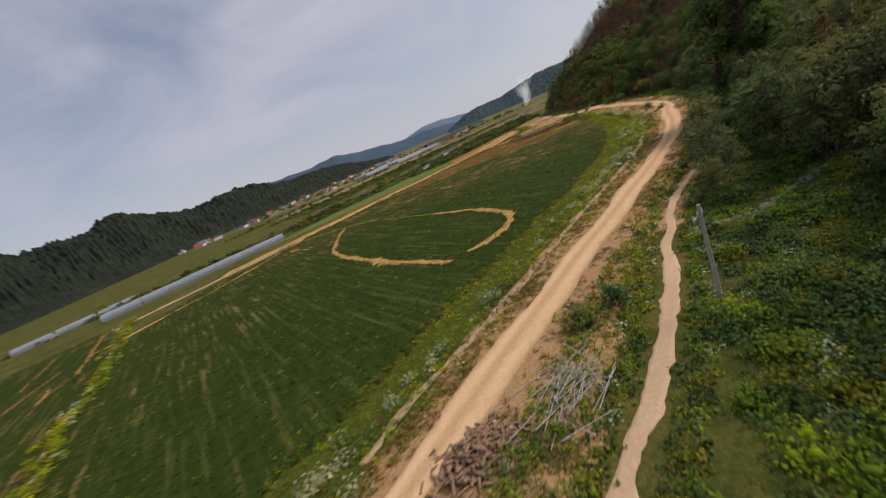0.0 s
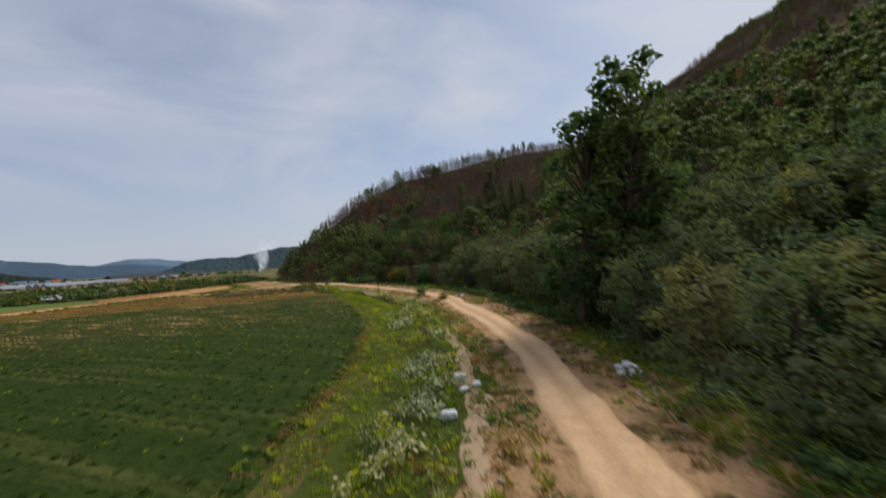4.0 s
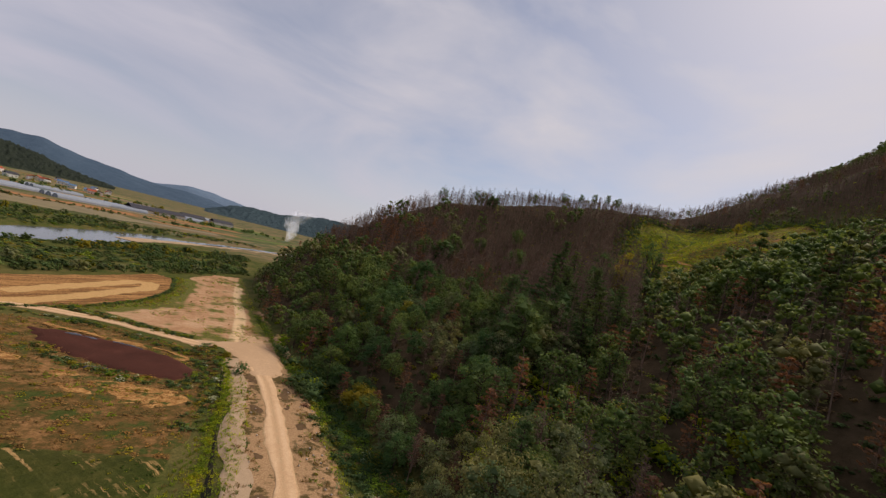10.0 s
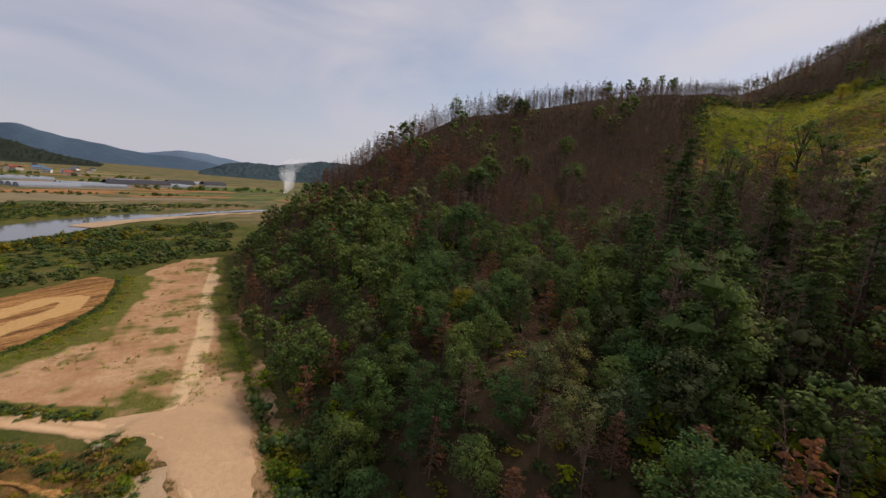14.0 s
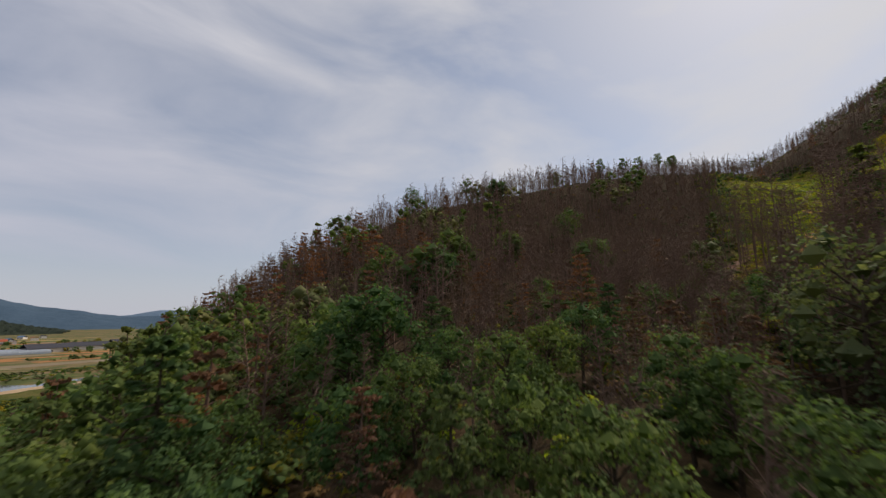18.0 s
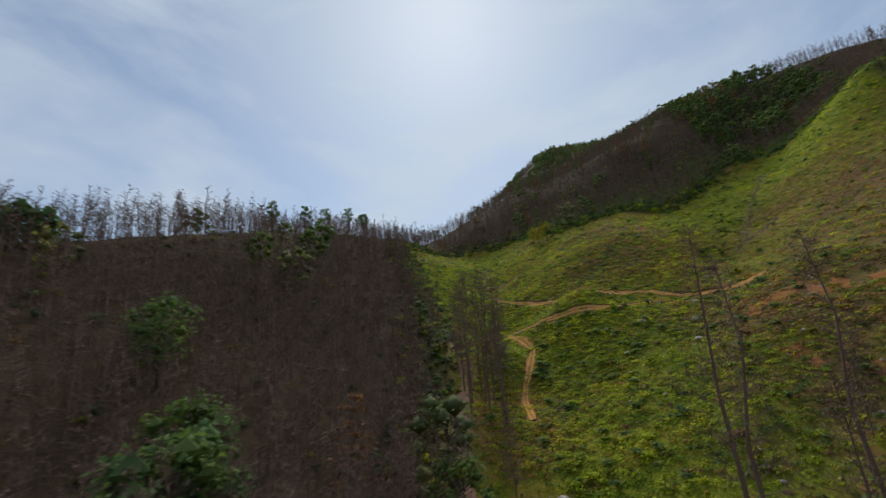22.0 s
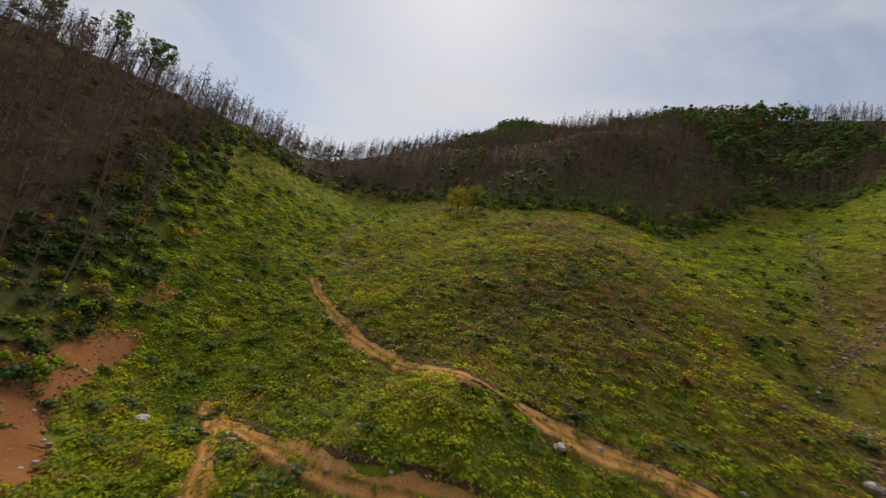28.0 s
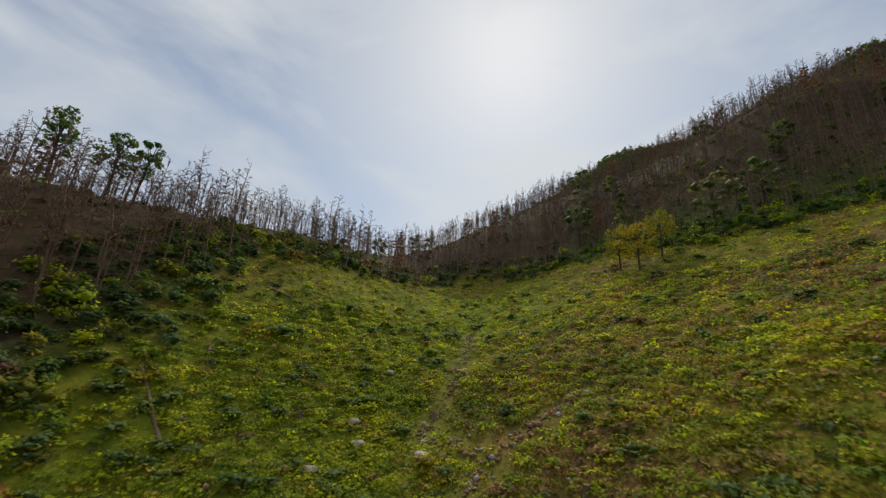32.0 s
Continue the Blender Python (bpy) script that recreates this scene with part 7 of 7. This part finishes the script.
sx, sy = scatter([(215, 200), (262, 190), (300, 215), (315, 250), (296, 275), (262, 262), (236, 250), (214, 238)], 11.0, 71)
for x, y in zip(sx, sy):
    if min(float(line_distance(np.array([x]), np.array([y]), l)[0][0]) for l in ALL_TRACKS) > 1.8:
        stump(float(x), float(y), rng.uniform(0.10, 0.2), rng.uniform(0.25, 0.45))

# ---- farm road ----
tagged(strip("ditch", [(72.6, 142), (78.2, 168), (81.2, 190), (82.6, 206)], 0.5, DITCH, 0.10, 3, 1.2, 0.15), "dark narrow ditch beside the sand berm", "ditch", kind="structure")
tagged(strip("ditch", [(88.5, 146), (93.6, 160), (96.3, 175.5), (96.6, 190), (95.6, 203)], 0.9, DITCH, 0.08, 3, 1.2, 0.25), "dark drainage ditch at the foot of the wood", "ditch", kind="structure")
tagged(strip("brook", [(58, 72), (53, 70.4), (50.1, 69.3), (46.1, 67.7), (43.6, 67.2), (41.4, 67.8), (39.6, 68.4)], 0.95, soil_material("brook_stones", (0.14, 0.125, 0.105), (0.25, 0.225, 0.19), (0.38, 0.345, 0.30), 2.0), 0.10, 4, 0.5, 0.25), "grey stony brook running to the concrete path", "brook", kind="structure")
def utility_pole(x, y, high):
    top = empty("utility_pole", x, y, gz(x, y), 0.7, "grey concrete utility pole beside the path", "pole")
    part("pole", rod((0, 0, -0.5), (0, 0, high), 0.16, 0.10, 12), POLE_GREY, top)
    arm = part("crossarm", box_bm((-0.8, 0.10, high - 0.75), (0.8, 0.19, high - 0.66)), ZINC, top, "galvanised crossarm")
    for k in (-0.7, 0.0, 0.7):
        part("insulator", rod((k, 0.145, high - 0.66), (k, 0.145, high - 0.45), 0.06, 0.035, 8), SACK, arm, "white insulator")
    part("brace", rod((-0.5, 0.14, high - 0.72), (0, 0.12, high - 1.3), 0.02), ZINC, top)
    part("brace", rod((0.5, 0.14, high - 0.72), (0, 0.12, high - 1.3), 0.02), ZINC, top)
    part("step_bolt", rod((0, -0.2, 2.4), (0, 0.2, 2.4), 0.012), ZINC, top)
    part("step_bolt", rod((0, -0.2, 4.0), (0, 0.2, 4.0), 0.012), ZINC, top)


utility_pole(34.4, 57.3, 6.4)


def post(x, y, high):
    top = empty("marker_post", x, y, gz(x, y), 0.3, "thin dark post standing on the road bank", "post", "posts by the farm road")
    part("shaft", rod((0, 0, -0.4), (0, 0, high), 0.055, 0.045, 8), BLACK, top)
    part("cap", rod((0, 0, high), (0, 0, high + 0.12), 0.075, 0.05, 8), ZINC, top)
    part("bracket", box_bm((0.03, -0.03, high - 0.5), (0.30, 0.03, high - 0.44), 0.01), ZINC, top)


post(78.6, 161.6, 4.4)
post(80, 125.5, 4.4)


def sack_bm(seed):
    bm = bmesh.new()
    bmesh.ops.create_icosphere(bm, subdivisions=3, radius=1.0)
    r = np.random.default_rng(seed)
    d = r.normal(0, 1, 3)
    for v in bm.verts:
        c = v.co
        v.co = Vector([math.copysign(abs(c[i]) ** 0.62, c[i]) for i in range(3)])
        v.co.z = max(v.co.z, -0.55) * (1 + 0.12 * math.sin(5 * c.x + seed) * math.cos(4 * c.y + d[0]))
        v.co = Vector((v.co.x * 0.48, v.co.y * 0.32, v.co.z * 0.25 + 0.14))
    return bm


SACK_MESH = []
for k in range(3):
    me = bpy.data.meshes.new("sack")
    bm = sack_bm(k)
    bm.to_mesh(me)
    bm.free()
    me.materials.append(SACK)
    SACK_MESH.append(me)
for k, (x, y, up) in enumerate(((57.2, 95.7, 0), (57.9, 96.2, 0), (57.5, 95.1, 0), (58.5, 95.7, 0), (57.8, 95.7, 0.28), (51, 101.5, 0), (49.8, 99.7, 0), (47.8, 100.5, 0), (47.2, 97.6, 0), (50.8, 99.9, 0), (80.5, 137, 0), (81.1, 137.5, 0), (80.0, 137.7, 0))):
    ob = new("sack", SACK_MESH[k % 3])
    ob.matrix_basis = Matrix.Translation((x, y, gz(x, y) + 0.1 + up)) @ Matrix.Rotation(k * 1.1, 4, "Z") @ Matrix.Scale(0.55 + 0.2 * math.sin(k) ** 2, 4)
    tagged(ob, "full white woven sack lying on the verge", "sack", "white sacks by the road")

# heap of greenhouse pipes
heap = empty("pipe_heap", 23.6, 53.3, gz(23.6, 53.3), 0.0, "untidy heap of white greenhouse pipes in the grass", "pipes")
PIPE = raw_mesh("pipe", rod((-1.7, 0, 0), (1.7, 0, 0), 0.026, 0.026, 6), PIPE_GREY)
for k in range(54):
    ob = new("pipe", PIPE)
    ob.parent = heap
    a = rng.normal(0.85, 0.35) + (1.2 if k % 7 == 0 else 0)
    ob.matrix_basis = Matrix.Translation((rng.normal(0, 1.1), rng.normal(0, 1.3), 0.12 + 0.4 * rng.random())) @ Matrix.Rotation(a, 4, "Z") @ Matrix.Rotation(rng.normal(0, 0.08), 4, "Y") @ Matrix.Scale(rng.uniform(0.5, 1.05), 4)
# firewood
pile = empty("firewood_pile", 17.6, 50.9, gz(17.6, 50.9), 0.0, "heap of split firewood at the edge of the road", "firewood")
BILLET = [raw_mesh("log", rod((-0.34, 0, 0), (0.34, 0.02, 0), r, r * 0.85, 6), LOGWOOD) for r in (0.06, 0.08, 0.10)]
for k in range(240):
    ob = new("log", BILLET[k % 3])
    ob.parent = pile
    u, w = rng.normal(0, 1.15), rng.normal(0, 0.85)
    ob.matrix_basis = Matrix.Translation((u * 0.8 - w * 0.5, u * 0.6 + w * 0.8, 0.12 + rng.random() * 0.65 * math.exp(-(u * u + w * w) / 1.6))) @ Matrix.Rotation(rng.uniform(0, 3.14), 4, "Z") @ Matrix.Rotation(rng.normal(0, 0.25), 4, "Y")
tarp = patch("tarpaulin", [(38.7, 68.0), (39.5, 68.1), (39.4, 68.6), (38.8, 68.6)], TARP, 0.2, 0.12)
tagged(tarp, "crumpled blue tarpaulin beside the path", "tarpaulin")


def roadside_bush(x, y, size, mats, label):
    top = empty("roadside_bush", x, y, gz(x, y), x, label, "bush", "bushes on the verge")
    v, f = [], []
    for k in range(5):
        frustum(v, f, (0, 0, -0.2), (math.cos(k * 1.3) * 0.5 * size, math.sin(k * 1.3) * 0.5 * size, 0.9 * size), 0.04, 0.012, 4)
    part("stems", (v, f), BARK, top).name = "stem_cluster"
    part("crown", bush(int(x * 10), 180, 1.0 * size, 1.6 * size, 0.22, 0.4), mats, top)


for x, y, s, m in ((26.4, 58.4, 1.3, LEAF), (28.7, 59.6, 1.1, LEAF), (77, 144.5, 1.2, LEAF), (76, 136.3, 0.9, OLIVE), (85.5, 206, 1.2, LEAF), (83.6, 214.5, 0.9, OLIVE)):
    roadside_bush(x, y, s, m, "leafy green bush on the sandy verge")


# ---- farm buildings and greenhouses ----
def greenhouse(x, y, turn, length, width, high, label, group):
    top = empty("greenhouse", x, y, gz(x, y), turn, label, "greenhouse", group)
    a = np.linspace(0, math.pi, 11)
    n = max(3, int(length / 4))
    v = [(length * (i / n - 0.5), -math.cos(w) * width / 2, math.sin(w) ** 0.75 * high * (1 + 0.015 * math.sin(i * 2.1))) for i in range(n + 1) for w in a]
    f = [(i * 11 + k, (i + 1) * 11 + k, (i + 1) * 11 + k + 1, i * 11 + k + 1) for i in range(n) for k in range(10)]
    part("cover", (v, f), FILM, top, "silvery plastic cover")
    for s in (-0.5, 0.5):
        e = [(length * s, -math.cos(w) * width / 2, math.sin(w) ** 0.75 * high) for w in a]
        part("end_wall", (e, [tuple(range(11))]), FILM, top)
        part("door", box_bm((length * s - 0.04, -0.5, 0), (length * s + 0.04, 0.5, 1.8), 0.01), ZINC, top)
    for i in range(0, n + 1, 2):
        hv, hf = [], []
        q = [np.array((length * (i / n - 0.5), -math.cos(w) * (width / 2 + 0.04), math.sin(w) ** 0.75 * (high + 0.05))) for w in a]
        for k in range(10):
            frustum(hv, hf, q[k], q[k + 1], 0.035, 0.035, 4)
        part("hoop", (hv, hf), ZINC, top)
    return top


dx, dy = 66.0, 30.0
for k in range(5):
    t = (k + 0.5) / 5
    greenhouse(-118 + dx * t, 189 + dy * t, math.atan2(dy, dx), 14.2, 5.6, 2.7, "long silver plastic greenhouse beside the field", "greenhouses by the field")
for k, (x, y) in enumerate(((-165, 205), (-150, 212), (-135, 219))):
    greenhouse(x, y, math.atan2(dy, dx), 14.2, 5.6, 2.6, "long silver plastic greenhouse beside the field", "greenhouses by the field")
first = None
for gx0, gy0, n, turn in ((-56, 640, 4, 0.85), (-44, 742, 3, 0.65), (-8, 650, 3, 0.75), (20, 690, 4, 0.6), (44, 827, 4, 0.6), (78, 780, 3, 0.6), (108, 905, 4, 0.6)):
    for k in range(n):
        x, y = gx0 - math.sin(turn) * k * 8.5, gy0 + math.cos(turn) * k * 8.5
        m = Matrix.Translation((x, y, 0.0)) @ Matrix.Rotation(turn, 4, "Z")
        if first is None:
            first = greenhouse(x, y, turn, 46, 7.4, 3.4, "far plastic greenhouse on the plain across the river", "greenhouses on the plain")
        else:
            ob = copy_thing(first, m)
            ob.matrix_basis = m


def house(x, y, turn, w, d, h, roof_mat, label, name="farmhouse", category="house", walls=None):
    top = empty(name, x, y, gz(x, y) if abs(x) < 600 else 0.0, turn, label, category, "houses on the plain")
    part("wall", box_bm((-w / 2, -d / 2, -0.3), (w / 2, d / 2, h), 0.04), walls or PLASTER, top)
    r = h + d * 0.28
    o = 0.5
    v = [(-w / 2 - o, -d / 2 - o, h - 0.15), (w / 2 + o, -d / 2 - o, h - 0.15), (w / 2 + o, 0, r), (-w / 2 - o, 0, r), (-w / 2 - o, d / 2 + o, h - 0.15), (w / 2 + o, d / 2 + o, h - 0.15)]
    v += [(p[0], p[1], p[2] + 0.18) for p in v]
    f = [(0, 1, 2, 3), (3, 2, 5, 4), (6, 9, 8, 7), (9, 10, 11, 8), (0, 6, 7, 1), (4, 5, 11, 10), (0, 3, 9, 6), (3, 4, 10, 9), (1, 7, 8, 2), (2, 8, 11, 5)]
    roof = part("roof", (v, f), roof_mat, top)
    part("ridge_cap", box_bm((-w / 2 - o, -0.15, r + 0.08), (w / 2 + o, 0.15, r + 0.26), 0.03), roof_mat, roof)
    part("door", box_bm((-0.5, -d / 2 - 0.06, 0), (0.5, -d / 2 + 0.02, 2.05), 0.02), ROOF_DARK, top)
    for k in (-0.32, 0.32):
        for s in (-1, 1):
            win = part("window", box_bm((k * w - 0.75, s * d / 2 - 0.05, 0.9), (k * w + 0.75, s * d / 2 + 0.05, 2.1), 0.02), SACK, top)
            part("pane", box_bm((k * w - 0.65, s * d / 2 - 0.07, 1.0), (k * w + 0.65, s * d / 2 + 0.07, 2.0), 0.0), PANE, win)
    return top


ROOFS = (ROOF_RED, ROOF_DARK, ROOF_BLUE, ROOF_RED, ROOF_DARK)
SAYS = ("white house with a red roof in the far village", "white house with a dark roof in the far village", "white house with a blue roof in the far village", "white house with a red roof in the far village", "white house with a dark roof in the far village")
VILLAGE = [(-128, 669), (-174, 868), (-203, 1100), (-258, 1250), (-137, 1214), (-156, 728)]
hr = np.random.default_rng(81)
for k in range(16):
    b_, d_ = radians(hr.uniform(-41, -29)), hr.uniform(600, 730)
    VILLAGE.append((60 + d_ * math.sin(b_), 120 + d_ * math.cos(b_)))
for k in range(26):
    b_, d_ = radians(hr.uniform(-27, -6)), hr.uniform(760, 1150)
    VILLAGE.append((60 + d_ * math.sin(b_), 120 + d_ * math.cos(b_)))
for k, (x, y) in enumerate(VILLAGE):
    house(x, y, hr.uniform(0, 3.14), hr.uniform(9, 15), hr.uniform(7, 9), hr.uniform(3.0, 4.6), ROOFS[k % 5], SAYS[k % 5])
for x, y in ((36, 716), (59, 748), (85, 819), (125, 858)):
    house(x, y, 0.6, 34, 12, 4.0, ROOF_DARK, "long dark-roofed barn on the plain", "barn", "barn", POLE_GREY)
for x, y in ((15.6, 277.7), (18.8, 285.6)):
    house(x, y, 0.5, 2.2, 1.6, 1.1, SACK, "small white field shed by the river bushes", "field_shed", "shed", SACK)

# coloured fields of the far plain
def field_mat(name, a, c):
    s = Shader(name, 0.95)
    return s.done(s.mix(s.noise(0.25, 5, 0.6, (0.12, 2.0, 1, 0.6)), a, c), s.noise(0.5, 4), 0.2, 0.6)


FIELDS = [field_mat("rice_field", (0.085, 0.125, 0.030), (0.135, 0.170, 0.044)), field_mat("ripe_field", (0.28, 0.19, 0.07), (0.40, 0.28, 0.12)), field_mat("red_field", (0.29, 0.125, 0.046), (0.40, 0.20, 0.085)), field_mat("green_field", (0.045, 0.080, 0.022), (0.080, 0.115, 0.034)), field_mat("grey_field", (0.19, 0.155, 0.10), (0.25, 0.20, 0.14))]
fr = np.random.default_rng(91)
ua, ub = np.array((math.cos(0.62), math.sin(0.62))), np.array((-math.sin(0.62), math.cos(0.62)))
row = 0
for v0 in np.cumsum(fr.uniform(16, 30, 38)) + 470:
    u0 = -520 + fr.uniform(0, 60)
    while u0 < 560:
        n, w = fr.uniform(50, 130), fr.uniform(10, 22)
        c = [ua * (u0 + s * n) + ub * (v0 - 40 + t * w) + np.array((60, 0)) for s, t in ((0, 0), (1, 0), (1, 1), (0, 1))]
        if fr.random() < 0.88 and all(q[1] + 0.55 * q[0] > 500 for q in c):
            mat = FIELDS[int(fr.integers(5))]
            vv_ = [(*q, 0.06 + 0.02 * (row % 3)) for q in c]
            tagged(mesh_object("plain_field", vv_, [(0, 1, 2, 3)], mat), "strip field on the far river plain", "field", kind="structure")
        u0 += n + 4
        row += 1
tagged(patch("green_paddy", [(18.6, 236), (29.5, 243.5), (28.5, 252), (24, 258.9), (7.8, 267), (-30, 240), (-60, 205), (-30, 214)], FIELDS[0], 0.14, 1.0), "bright green paddy beside the ploughed field", "field", kind="structure")

# thin smoke over the plain
s = Shader("smoke", 1.0)
SMOKE = s.done((0.9, 0.92, 0.95))
thin_, soft_, veil_ = s.n.new("ShaderNodeBsdfTransparent"), s.n.new("ShaderNodeBsdfTranslucent"), s.n.new("ShaderNodeMixShader")
soft_.inputs["Color"].default_value = (0.95, 0.97, 1.0, 1)
half_ = s.n.new("ShaderNodeAddShader")
s.l.new(s.p.outputs[0], half_.inputs[0])
s.l.new(soft_.outputs[0], half_.inputs[1])
dense_ = s.mix(1.0, s.attribute("dense"), s.ramp(s.noise(0.09, 5, 0.65), (0.36, (0.0, 0.0, 0.0)), (0.62, (0.145, 0.145, 0.145))), "MULTIPLY")
s.l.new(dense_, veil_.inputs[0])
s.l.new(thin_.outputs[0], veil_.inputs[1])
s.l.new(half_.outputs[0], veil_.inputs[2])
s.l.new(veil_.outputs[0], s.n["Material Output"].inputs["Surface"])
rows_, around = np.linspace(0, 1, 36), np.linspace(0, 2 * math.pi, 25)[:-1]
pv, pf, pd = [], [], []
for wide in (0.45, 0.75, 1.0):
    k0 = len(pv)
    for t in rows_:
        r = (2.0 + 13 * t ** 0.8) * wide
        for a in around:
            w = r * (1 + 0.28 * math.sin(3 * a + 9 * t + wide * 7) + 0.18 * math.sin(5 * a - 17 * t))
            pv.append((214 + 18 * t * t + 3 * math.sin(7 * t) + w * math.cos(a), 812 + w * math.sin(a), 52 * t))
            pd.append((1 - 0.45 * t) * min(1.0, 9 * (1 - t)))
    for i in range(35):
        for k in range(24):
            pf.append((k0 + i * 24 + k, k0 + i * 24 + (k + 1) % 24, k0 + (i + 1) * 24 + (k + 1) % 24, k0 + (i + 1) * 24 + k))
smoke = mesh_object("smoke_plume", pv, pf, SMOKE)
at = smoke.data.attributes.new("dense", "FLOAT", "POINT")
at.data.foreach_set("value", np.array(pd, np.float32))
tagged(smoke, "thin bluish smoke rising from the far plain", "smoke", kind="stuff")
